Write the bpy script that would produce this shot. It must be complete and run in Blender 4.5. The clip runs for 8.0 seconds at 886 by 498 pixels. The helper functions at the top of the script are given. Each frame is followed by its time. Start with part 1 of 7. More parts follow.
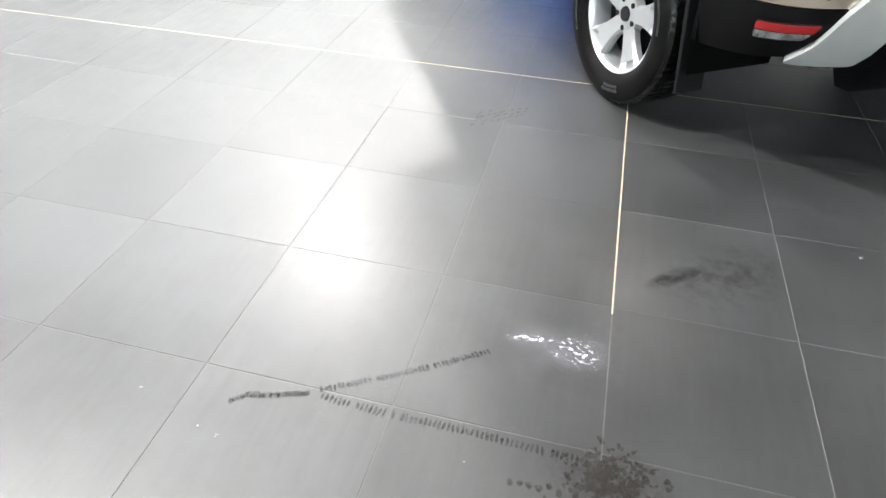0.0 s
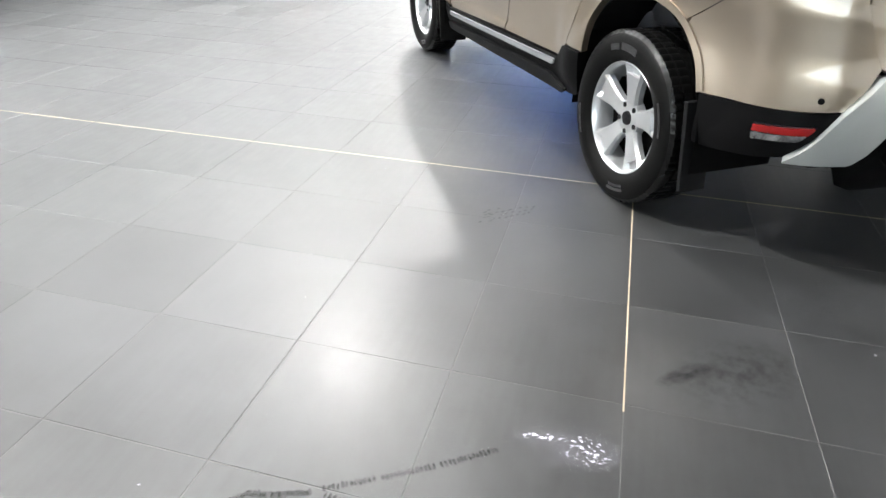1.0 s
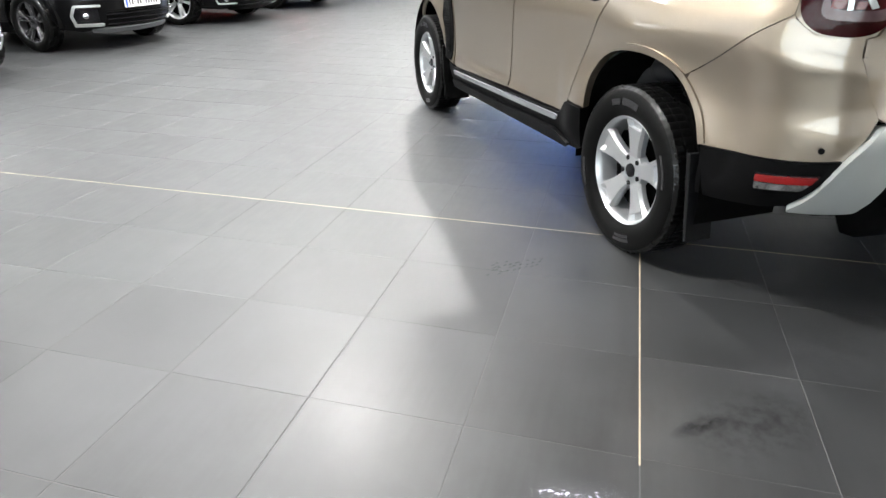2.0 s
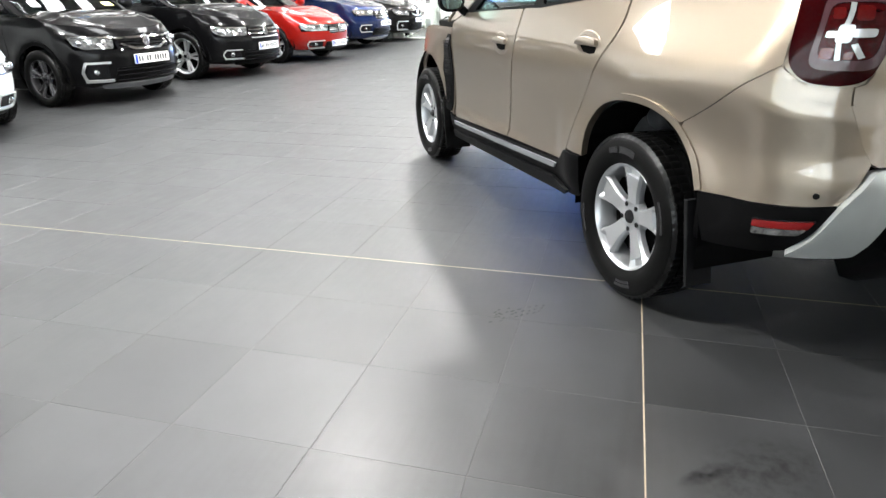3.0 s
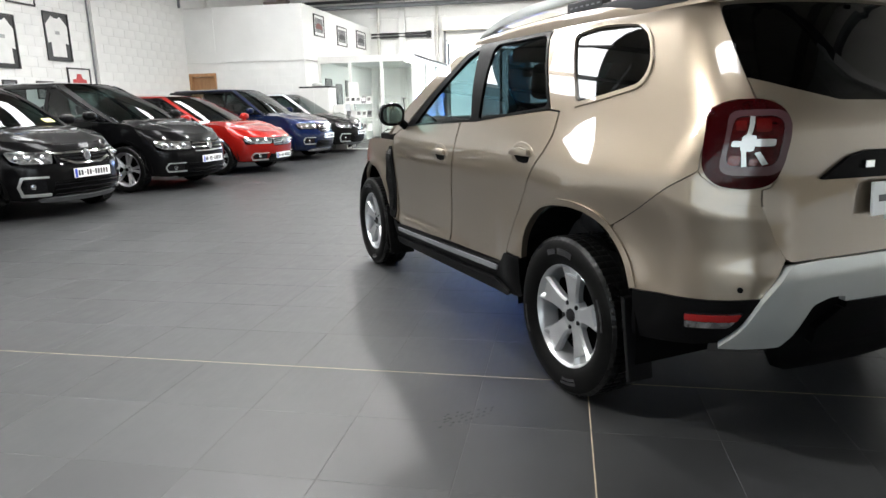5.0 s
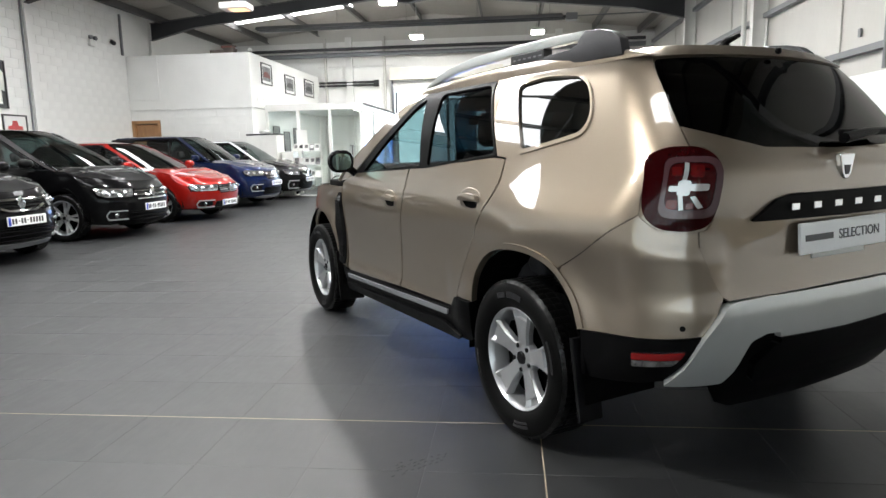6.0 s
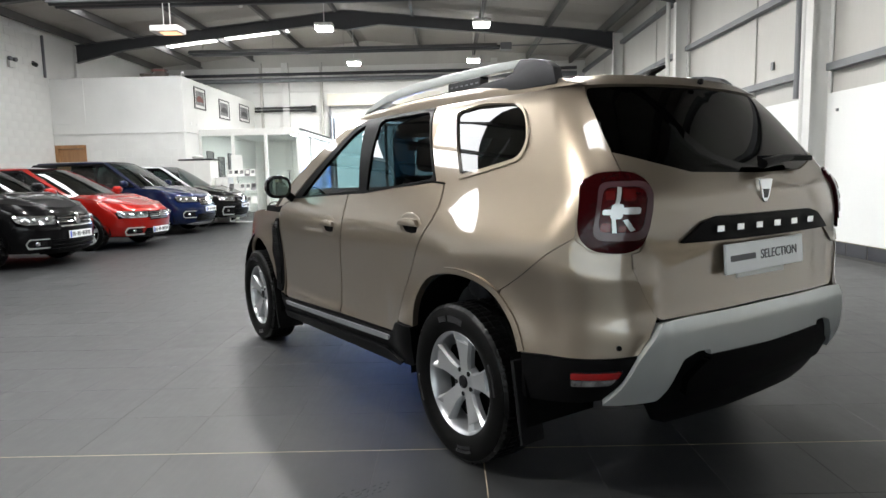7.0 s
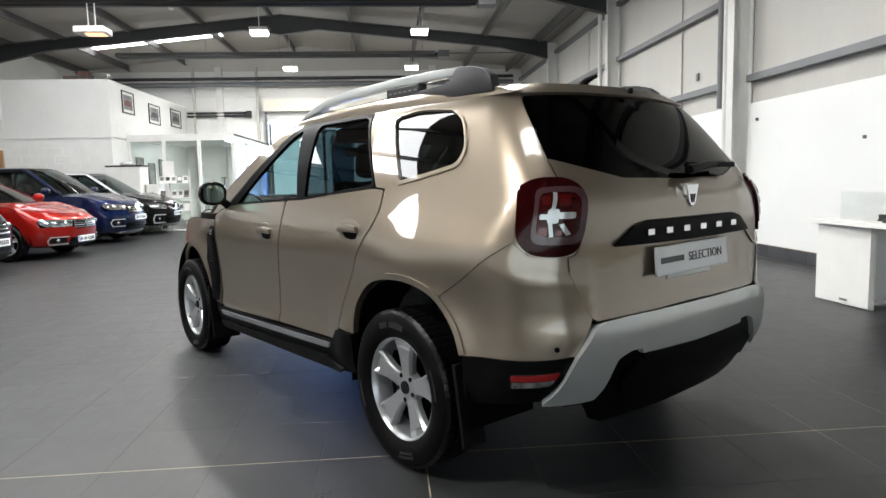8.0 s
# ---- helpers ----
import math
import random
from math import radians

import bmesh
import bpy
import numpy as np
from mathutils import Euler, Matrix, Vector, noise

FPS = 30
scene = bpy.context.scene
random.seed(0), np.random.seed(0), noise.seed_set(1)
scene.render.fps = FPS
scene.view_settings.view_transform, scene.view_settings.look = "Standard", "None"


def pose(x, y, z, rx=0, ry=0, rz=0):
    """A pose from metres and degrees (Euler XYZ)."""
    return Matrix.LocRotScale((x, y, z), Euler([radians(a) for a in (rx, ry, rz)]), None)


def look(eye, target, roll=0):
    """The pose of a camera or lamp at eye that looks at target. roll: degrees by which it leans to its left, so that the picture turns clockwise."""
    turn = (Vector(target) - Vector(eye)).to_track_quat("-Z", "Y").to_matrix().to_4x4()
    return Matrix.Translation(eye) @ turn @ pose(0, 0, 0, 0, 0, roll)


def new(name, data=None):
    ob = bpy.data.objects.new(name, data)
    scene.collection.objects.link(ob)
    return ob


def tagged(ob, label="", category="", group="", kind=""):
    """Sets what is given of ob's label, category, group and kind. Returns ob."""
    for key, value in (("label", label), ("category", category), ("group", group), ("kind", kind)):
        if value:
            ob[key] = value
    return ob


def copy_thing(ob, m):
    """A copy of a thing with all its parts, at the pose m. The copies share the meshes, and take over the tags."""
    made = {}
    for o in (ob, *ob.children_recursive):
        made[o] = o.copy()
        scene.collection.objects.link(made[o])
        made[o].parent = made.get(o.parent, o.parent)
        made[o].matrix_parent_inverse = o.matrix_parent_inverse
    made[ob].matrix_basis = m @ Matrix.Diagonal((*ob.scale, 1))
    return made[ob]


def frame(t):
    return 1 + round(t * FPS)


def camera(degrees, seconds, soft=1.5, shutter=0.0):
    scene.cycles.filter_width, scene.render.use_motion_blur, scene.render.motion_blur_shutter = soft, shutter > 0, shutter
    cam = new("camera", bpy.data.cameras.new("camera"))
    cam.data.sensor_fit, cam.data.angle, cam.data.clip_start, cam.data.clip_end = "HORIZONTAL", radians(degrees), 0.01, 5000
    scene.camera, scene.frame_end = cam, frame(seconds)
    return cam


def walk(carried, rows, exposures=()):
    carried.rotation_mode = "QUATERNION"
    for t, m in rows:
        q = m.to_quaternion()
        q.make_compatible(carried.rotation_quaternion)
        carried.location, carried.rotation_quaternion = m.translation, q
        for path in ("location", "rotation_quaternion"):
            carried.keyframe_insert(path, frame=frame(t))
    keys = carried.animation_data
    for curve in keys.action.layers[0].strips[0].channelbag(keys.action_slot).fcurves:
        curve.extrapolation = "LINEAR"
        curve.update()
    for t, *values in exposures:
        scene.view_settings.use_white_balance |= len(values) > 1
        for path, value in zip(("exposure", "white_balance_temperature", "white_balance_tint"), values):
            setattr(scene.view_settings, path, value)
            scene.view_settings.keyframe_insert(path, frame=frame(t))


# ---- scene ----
from mathutils.geometry import delaunay_2d_cdt

# camera: x to the right wall, y along the hall, origin on a crossing of floor joints
cam = camera(68.9, 8.0)
PATH = [
    (0, (1.242, -2.702, 1.200), (0.883, -1.194, -0.064), 1.65),
    (0.5, (1.241, -2.706, 1.198), (0.845, -1.099, 0.076), 1.56),
    (1, (1.254, -2.716, 1.199), (0.814, -1.050, 0.183), 1.06),
    (1.5, (1.247, -2.726, 1.206), (0.786, -1.022, 0.267), 0.36),
    (3, (1.262, -2.743, 1.222), (0.756, -0.956, 0.482), -1.01),
    (3.5, (1.271, -2.750, 1.231), (0.773, -0.932, 0.563), -1.27),
    (4, (1.269, -2.757, 1.230), (0.798, -0.905, 0.641), -1.35),
    (4.5, (1.273, -2.764, 1.232), (0.851, -0.878, 0.719), -1.33),
    (6, (1.273, -2.793, 1.234), (1.066, -0.827, 0.932), -1.32),
    (6.5, (1.273, -2.793, 1.233), (1.155, -0.813, 0.976), -1.27),
    (7, (1.269, -2.795, 1.232), (1.250, -0.808, 1.003), -1.32),
    (7.5, (1.269, -2.796, 1.231), (1.347, -0.809, 1.018), -1.39),
    (8, (1.269, -2.804, 1.229), (1.435, -0.823, 1.016), -1.39),
]
EXPOSURES = [(0, 2.6), (0.5, 2.5), (1.0, 2.35), (1.5, 2.2), (3.0, 1.95), (4.0, 1.55), (4.5, 1.3), (6.0, 0.95), (7.0, 0.82), (8.0, 0.75)]
walk(cam, [(t, look(eye, target, roll)) for t, eye, target, roll in PATH], EXPOSURES)

# light: daylight through roof lights and the glazed ends, high-bay lamps inside
world = bpy.data.worlds.new("world")
scene.world = world
world.use_nodes = True
wn = world.node_tree.nodes
sky = wn.new("ShaderNodeTexSky")
sky.sky_type, sky.sun_disc, sky.sun_elevation, sky.sun_rotation = "NISHITA", False, radians(35), radians(200)
wn["Background"].inputs[1].default_value = 0.12
world.node_tree.links.new(sky.outputs[0], wn["Background"].inputs[0])
sun = new("sun", bpy.data.lights.new("sun", "SUN"))
sun.data.energy, sun.data.angle, sun.data.color = 1.0, radians(12), (1, 0.96, 0.9)
sun.matrix_world = look((0, -20, 30), (0, 0, 0))

# the two lamps at y -1.6 are unseen, added to light floor and tail
HIGH_BAY = [(-6.0, -1.6)] + [(-1.95, y) for y in (-1.6, 4.0, 9.75, 15.07, 20.6)] + [(2.27, y) for y in (4.0, 9.75, 15.07, 20.6)]
LAMP_Z, LAMP_WATTS = 5.26, 130


def area_lamp(name, m, sx, sy, watts, colour=(1, 1, 1)):
    ob = new(name, bpy.data.lights.new(name, "AREA"))
    ob.data.shape, ob.data.size, ob.data.size_y, ob.data.energy, ob.data.color = "RECTANGLE", sx, sy, watts, colour
    ob.matrix_world = m
    return ob


for x, y in HIGH_BAY:
    area_lamp("high_bay_light", pose(x, y, LAMP_Z - 0.125), 0.38, 0.30, LAMP_WATTS, (1, 0.99, 0.965))
# sky light in the unseen glazed front, turned up for the SUV's tail
area_lamp("front_daylight", look((-2.0, -9.75, 2.0), (-2.0, 0, 1.6)), 15.0, 3.2, 30, (0.93, 0.97, 1))
# deep blue narrow lamp at the far door, added for the glow under the SUV
door_lamp = area_lamp("door_blue_fill", look((-1.2, 23.3, 0.9), (-1.2, 0, -0.6)), 4.2, 1.6, 15, (0.04, 0.21, 1))
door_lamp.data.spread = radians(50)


# ---- materials ----
def nodes_of(name):
    m = bpy.data.materials.new(name)
    m.use_nodes = True
    return m, m.node_tree.nodes, m.node_tree.links, m.node_tree.nodes["Principled BSDF"]


def paint(name, colour, rough=0.5, metal=0.0, spread=0.12, scale=6.0, grain=90.0, bump=0.0, coat=0.0, spec=0.5, stretch=(1, 1, 1), random=0.0, rough_spread=0.08):
    """A surface of one kind: two scales of colour variation, uneven gloss and fine relief."""
    m, n, l, p = nodes_of(name)
    co, mp = n.new("ShaderNodeTexCoord"), n.new("ShaderNodeMapping")
    mp.inputs["Scale"].default_value = stretch
    l.new(co.outputs["Object"], mp.inputs[0])
    big, small = n.new("ShaderNodeTexNoise"), n.new("ShaderNodeTexNoise")
    big.inputs["Scale"].default_value, big.inputs["Detail"].default_value = scale, 4
    small.inputs["Scale"].default_value, small.inputs["Detail"].default_value = grain, 2
    for t in (big, small):
        l.new(mp.outputs[0], t.inputs["Vector"])
    mix = n.new("ShaderNodeMath")
    mix.operation = "MULTIPLY_ADD"
    l.new(big.outputs[0], mix.inputs[0])
    mix.inputs[1].default_value = 0.7
    half = n.new("ShaderNodeMath")
    half.operation = "MULTIPLY"
    l.new(small.outputs[0], half.inputs[0])
    half.inputs[1].default_value = 0.3
    l.new(half.outputs[0], mix.inputs[2])
    source = mix.outputs[0]
    if random:
        info, add = n.new("ShaderNodeObjectInfo"), n.new("ShaderNodeMath")
        add.operation = "MULTIPLY_ADD"
        l.new(info.outputs["Random"], add.inputs[0])
        add.inputs[1].default_value = random
        l.new(source, add.inputs[2])
        shift = n.new("ShaderNodeMath")
        shift.operation = "SUBTRACT"
        l.new(add.outputs[0], shift.inputs[0])
        shift.inputs[1].default_value = random / 2
        source = shift.outputs[0]
    ramp = n.new("ShaderNodeMapRange")
    l.new(source, ramp.inputs[0])
    ramp.inputs[1].default_value, ramp.inputs[2].default_value = 0.3, 0.7
    ramp.inputs[3].default_value, ramp.inputs[4].default_value = 1 - spread, 1 + spread
    col = n.new("ShaderNodeVectorMath")
    col.operation = "SCALE"
    col.inputs[0].default_value = colour
    l.new(ramp.outputs[0], col.inputs["Scale"])
    l.new(col.outputs[0], p.inputs["Base Color"])
    rr = n.new("ShaderNodeMapRange")
    l.new(big.outputs[0], rr.inputs[0])
    rr.inputs[1].default_value, rr.inputs[2].default_value = 0.3, 0.7
    rr.inputs[3].default_value, rr.inputs[4].default_value = max(0.02, rough * (1 - rough_spread)), min(1, rough * (1 + rough_spread))
    l.new(rr.outputs[0], p.inputs["Roughness"])
    p.inputs["Metallic"].default_value = metal
    p.inputs["Specular IOR Level"].default_value = spec
    p.inputs["Coat Weight"].default_value, p.inputs["Coat Roughness"].default_value = coat, 0.02
    if bump:
        b = n.new("ShaderNodeBump")
        b.inputs["Strength"].default_value, b.inputs["Distance"].default_value = bump, 0.002
        l.new(small.outputs[0], b.inputs["Height"])
        l.new(b.outputs[0], p.inputs["Normal"])
    return m


def glass(name, tint, rough=0.0, base=0.06):
    """A pane: light passes, tinted, and the surface mirrors more at a slant."""
    m = bpy.data.materials.new(name)
    m.use_nodes = True
    n, l = m.node_tree.nodes, m.node_tree.links
    n.remove(n["Principled BSDF"])
    out, mix, clear, gloss, fr = n["Material Output"], n.new("ShaderNodeMixShader"), n.new("ShaderNodeBsdfTransparent"), n.new("ShaderNodeBsdfGlossy"), n.new("ShaderNodeLayerWeight")
    clear.inputs[0].default_value = (*tint, 1)
    gloss.inputs["Roughness"].default_value = rough
    fr.inputs["Blend"].default_value = 0.5
    power, scale_up = n.new("ShaderNodeMath"), n.new("ShaderNodeMath")
    power.operation, scale_up.operation = "POWER", "MULTIPLY_ADD"
    l.new(fr.outputs["Facing"], power.inputs[0]), l.new(power.outputs[0], scale_up.inputs[0])
    power.inputs[1].default_value, scale_up.inputs[1].default_value, scale_up.inputs[2].default_value = 4.5, 0.85, base
    l.new(scale_up.outputs[0], mix.inputs[0]), l.new(clear.outputs[0], mix.inputs[1]), l.new(gloss.outputs[0], mix.inputs[2]), l.new(mix.outputs[0], out.inputs[0])
    return m


def glow(name, colour, strength):
    m, n, l, p = nodes_of(name)
    p.inputs["Base Color"].default_value = (*colour, 1)
    p.inputs["Emission Color"].default_value = (*colour, 1)
    p.inputs["Emission Strength"].default_value = strength
    return m


def car_paint(name, colour, metal=0.55, rough=0.36, flake=0.35, coat_ior=1.32):
    """Metallic lacquer: fine flakes under a clear coat."""
    m, n, l, p = nodes_of(name)
    co, vo, no = n.new("ShaderNodeTexCoord"), n.new("ShaderNodeTexVoronoi"), n.new("ShaderNodeTexNoise")
    vo.inputs["Scale"].default_value = 2600
    no.inputs["Scale"].default_value = 2.2
    l.new(co.outputs["Object"], vo.inputs["Vector"]), l.new(co.outputs["Object"], no.inputs["Vector"])
    sep = n.new("ShaderNodeSeparateColor")
    l.new(vo.outputs["Color"], sep.inputs[0])
    r = n.new("ShaderNodeMapRange")
    l.new(sep.outputs[0], r.inputs[0])
    r.inputs[3].default_value, r.inputs[4].default_value = 1 - flake, 1 + flake
    s = n.new("ShaderNodeVectorMath")
    s.operation = "SCALE"
    s.inputs[0].default_value = colour
    l.new(r.outputs[0], s.inputs["Scale"]), l.new(s.outputs[0], p.inputs["Base Color"])
    rr = n.new("ShaderNodeMapRange")
    l.new(no.outputs[0], rr.inputs[0])
    rr.inputs[3].default_value, rr.inputs[4].default_value = rough * 0.92, rough * 1.08
    l.new(rr.outputs[0], p.inputs["Roughness"])
    p.inputs["Metallic"].default_value = metal
    p.inputs["Specular IOR Level"].default_value = 0.05
    p.inputs["Coat Weight"].default_value, p.inputs["Coat Roughness"].default_value, p.inputs["Coat IOR"].default_value = 1.0, 0.010, coat_ior
    return m


BEIGE = car_paint("champagne_paint", (0.262, 0.217, 0.165), 0.85, 0.36, 0.14, 1.8)
BLACK_PAINT = car_paint("black_paint", (0.0022, 0.0022, 0.0025), 0.0, 0.3, 0.4, 1.27)
RED_PAINT = car_paint("red_paint", (0.27, 0.008, 0.005), 0.4, 0.4, 0.25, 1.5)
BLUE_PAINT = car_paint("blue_paint", (0.003, 0.009, 0.042), 0.5, 0.35, 0.4, 1.5)
WHITE_PAINT = car_paint("white_paint", (0.72, 0.75, 0.76), 0.1, 0.35, 0.05)
RAIL_GREY = paint("rail_grey_plastic", (0.028, 0.028, 0.031), 0.42, spec=0.35, spread=0.2, grain=400, bump=0.15)
PLASTIC = paint("black_plastic", (0.0025, 0.0025, 0.0027), 0.38, spec=0.05, spread=0.2, grain=400, bump=0.15)
GLOSS_BLACK = paint("gloss_black", (0.005, 0.005, 0.006), 0.08, spread=0.1, spec=0.3)
RUBBER = paint("rubber", (0.003, 0.003, 0.003), 0.5, spec=0.06, spread=0.25, grain=200, bump=0.2)
TREAD_RUBBER = paint("tread_rubber", (0.003, 0.003, 0.003), 0.28, spec=0.22, spread=0.3, grain=160, bump=0.2)
ALLOY = paint("alloy", (0.44, 0.45, 0.46), 0.30, 0.75, spread=0.05, grain=300)
DARK_ALLOY = paint("dark_alloy", (0.10, 0.10, 0.105), 0.25, 0.7, spread=0.1)
CHROME = paint("chrome", (0.85, 0.86, 0.87), 0.07, 1.0, spread=0.03)
SILVER = paint("satin_silver", (0.54, 0.565, 0.555), 0.30, 0.65, spread=0.04, grain=300, coat=0.3)
TINTED = glass("tinted_glass", (0.03, 0.036, 0.04), base=0.09)
PRIVACY = glass("privacy_glass", (0.045, 0.06, 0.066), base=0.05)
REAR_TINT = glass("rear_tinted_glass", (0.012, 0.014, 0.014), base=0.013)
CLEAR = glass("clear_glass", (0.26, 0.33, 0.325))
PANE = glass("partition_glass", (0.93, 0.96, 0.95))
MIRROR = paint("mirror", (0.34, 0.46, 0.42), 0.02, 1.0, spread=0.01)
RED_LENS = paint("red_lens", (0.03, 0.0015, 0.002), 0.06, spread=0.35, scale=40, spec=0.2)
DEEP_RED = paint("deep_red_lens", (0.017, 0.0009, 0.0014), 0.04, spread=0.15, spec=0.2)
CELL_RED = paint("cell_red", (0.075, 0.003, 0.003), 0.15, spread=0.3, grain=350, coat=0.4)
REFLECTOR_RED = paint("reflector_red", (0.15, 0.005, 0.005), 0.15, spread=0.2, grain=350, coat=0.6)
GREY_LENS = paint("grey_lens", (0.055, 0.026, 0.030), 0.12, spread=0.1, coat=0.2)
WHITE_LENS = paint("white_lens", (0.46, 0.46, 0.46), 0.15, 0.4, spread=0.12, grain=250, coat=0.6)
LAMP_GLASS = paint("lamp_chrome", (0.36, 0.37, 0.38), 0.10, 0.85, spread=0.95, scale=22, grain=120, coat=0.8)
FOG_GLASS = paint("fog_lens", (0.20, 0.20, 0.20), 0.10, 0.6, spread=0.8, scale=30, grain=160, coat=0.6)
UPHOLSTERY = paint("upholstery", (0.03, 0.031, 0.034), 0.8, spread=0.2, grain=300, bump=0.3)
PLATE_WHITE = paint("plate_white", (0.84, 0.85, 0.84), 0.3, spread=0.04)
PLATE_BLUE = paint("plate_blue", (0.02, 0.06, 0.45), 0.35)
INK = paint("dark_ink", (0.03, 0.03, 0.032), 0.5)
PLATE_INK = paint("grey_ink", (0.10, 0.10, 0.105), 0.5)
# near-black: shade beneath and inside the cars is put into this colour
UNDER_SHADE = paint("underbody", (0.003, 0.003, 0.003), 0.9, spec=0.03, spread=0.3)
WHITE_WALL = paint("white_wall_paint", (0.74, 0.74, 0.72), 0.62, spread=0.05, scale=1.4, grain=40, bump=0.25)
BLOCK_PAINT = paint("white_block_paint", (0.74, 0.74, 0.72), 0.6, spread=0.06, scale=2.5, grain=60, bump=0.5, random=0.05)
BOARD = paint("white_board", (0.80, 0.81, 0.80), 0.45, spread=0.03, scale=1.2, grain=30)
LINER = paint("wall_liner", (0.50, 0.49, 0.46), 0.5, spread=0.06, scale=1.6, grain=25, stretch=(1, 1, 0.25))
ROOF_LINER = paint("roof_liner", (0.30, 0.28, 0.25), 0.5, spread=0.10, scale=1.2, grain=20)
STEEL_DARK = paint("charcoal_steel", (0.030, 0.032, 0.036), 0.45, spread=0.2, scale=3, grain=50)
STEEL_GREY = paint("grey_steel", (0.16, 0.165, 0.175), 0.45, 0.2, spread=0.1, scale=4, grain=60)
PURLIN_GREY = paint("purlin_grey", (0.085, 0.083, 0.08), 0.5, 0.1, spread=0.2, scale=3, grain=50)
STEEL_WHITE = paint("white_steel", (0.66, 0.66, 0.64), 0.45, spread=0.05, scale=3)
SKIRT_TILE = paint("dark_skirting_tile", (0.035, 0.035, 0.04), 0.35, spread=0.2, random=0.2)
GROUT_PALE = paint("pale_grout", (0.36, 0.30, 0.21), 0.7, spread=0.2, scale=14, grain=90, bump=0.3)
GROUT = paint("grey_grout", (0.060, 0.059, 0.057), 0.75, spread=0.3, scale=9, grain=120, bump=0.3)
OAK = paint("oak_veneer", (0.36, 0.19, 0.085), 0.45, spread=0.25, scale=5, grain=40, stretch=(1, 1, 0.12))
FRAME_BLACK = paint("black_frame", (0.015, 0.015, 0.016), 0.35)
PAPER = paint("paper", (0.72, 0.72, 0.70), 0.7, spread=0.05)
PAPER_GREY = paint("grey_print", (0.18, 0.18, 0.18), 0.6, spread=0.6, scale=9, grain=30)
PAPER_RED = paint("red_print", (0.5, 0.06, 0.06), 0.6, spread=0.2)
PAPER_BLUE = paint("blue_print", (0.05, 0.22, 0.6), 0.6, spread=0.3)
LAMINATE = paint("white_laminate", (0.80, 0.80, 0.77), 0.35, spread=0.03)
# ---- shape helpers ----
def mesh_of(name, verts, faces, mat, smooth_angle=None):
    me = bpy.data.meshes.new(name)
    me.from_pydata([tuple(v) for v in verts], [], faces)
    for m in (mat if isinstance(mat, (list, tuple)) else [mat]):
        me.materials.append(m)
    if smooth_angle is not None:
        me.shade_smooth()
        me.set_sharp_from_angle(angle=radians(smooth_angle))
    me.update()
    return me


def part(name, bm, material, parent=None, label="", at=None, smooth_angle=None):
    """Links a bmesh or a mesh as one object, under a thing or a part."""
    if isinstance(bm, bmesh.types.BMesh):
        me = bpy.data.meshes.new(name)
        bm.normal_update()
        bm.to_mesh(me)
        bm.free()
        me.materials.append(material)
        if smooth_angle is not None:
            me.shade_smooth()
            me.set_sharp_from_angle(angle=radians(smooth_angle))
    else:
        me = bm
    ob = new(name, me)
    if parent is not None:
        ob.parent = parent
    if at is not None:
        ob.matrix_basis = at
    if label:
        ob["label"] = label
    return ob


def thing(name, label, category, at=None, group="", kind=""):
    return tagged(place(new(name), at), label, category, group, kind)


def place(ob, at):
    if at is not None:
        ob.matrix_basis = at
    return ob


def add_box(bm, x0, x1, y0, y1, z0, z1, bevel=0.0, m=None):
    r = bmesh.ops.create_cube(bm, size=1)
    vs = r["verts"]
    for v in vs:
        v.co = Vector(((x0 + x1) / 2 + v.co.x * (x1 - x0), (y0 + y1) / 2 + v.co.y * (y1 - y0), (z0 + z1) / 2 + v.co.z * (z1 - z0)))
        if m is not None:
            v.co = m @ v.co
    if bevel:
        es = list({e for v in vs for e in v.link_edges})
        bmesh.ops.bevel(bm, geom=es, offset=bevel, segments=2, affect="EDGES", profile=0.5)
    return bm


def box(x0, x1, y0, y1, z0, z1, bevel=0.0):
    return add_box(bmesh.new(), x0, x1, y0, y1, z0, z1, bevel)


def add_tube(bm, pts, r, seg=10, cap=True):
    """A round bar along a line of points."""
    rings = []
    pts = [Vector(p) for p in pts]
    for i, p in enumerate(pts):
        d = (pts[min(i + 1, len(pts) - 1)] - pts[max(i - 1, 0)]).normalized()
        a = d.orthogonal().normalized() if abs(d.z) > 0.9 else d.cross(Vector((0, 0, 1))).normalized()
        b = d.cross(a)
        rr = r[i] if isinstance(r, (list, tuple)) else r
        rings.append([bm.verts.new(p + (a * math.cos(t) + b * math.sin(t)) * rr) for t in (2 * math.pi * k / seg for k in range(seg))])
    for q, w in zip(rings, rings[1:]):
        for k in range(seg):
            bm.faces.new((q[k], q[(k + 1) % seg], w[(k + 1) % seg], w[k]))
    if cap:
        bm.faces.new(rings[0][::-1]), bm.faces.new(rings[-1])
    return bm


def tube(pts, r, seg=10):
    return add_tube(bmesh.new(), pts, r, seg)


def prism(poly, axis, a, b, bevel=0.0):
    """A flat outline pushed from a to b along an axis. poly: pairs in the other two axes, in order."""
    bm = bmesh.new()
    def pt(p, w):
        return {"x": (w, p[0], p[1]), "y": (p[0], w, p[1]), "z": (p[0], p[1], w)}[axis]
    lo, hi = [bm.verts.new(pt(p, a)) for p in poly], [bm.verts.new(pt(p, b)) for p in poly]
    n = len(poly)
    bm.faces.new(lo[::-1]), bm.faces.new(hi)
    for i in range(n):
        bm.faces.new((lo[i], lo[(i + 1) % n], hi[(i + 1) % n], hi[i]))
    bmesh.ops.recalc_face_normals(bm, faces=bm.faces)
    if bevel:
        bmesh.ops.bevel(bm, geom=list(bm.edges), offset=bevel, segments=2, affect="EDGES", profile=0.5)
    return bm


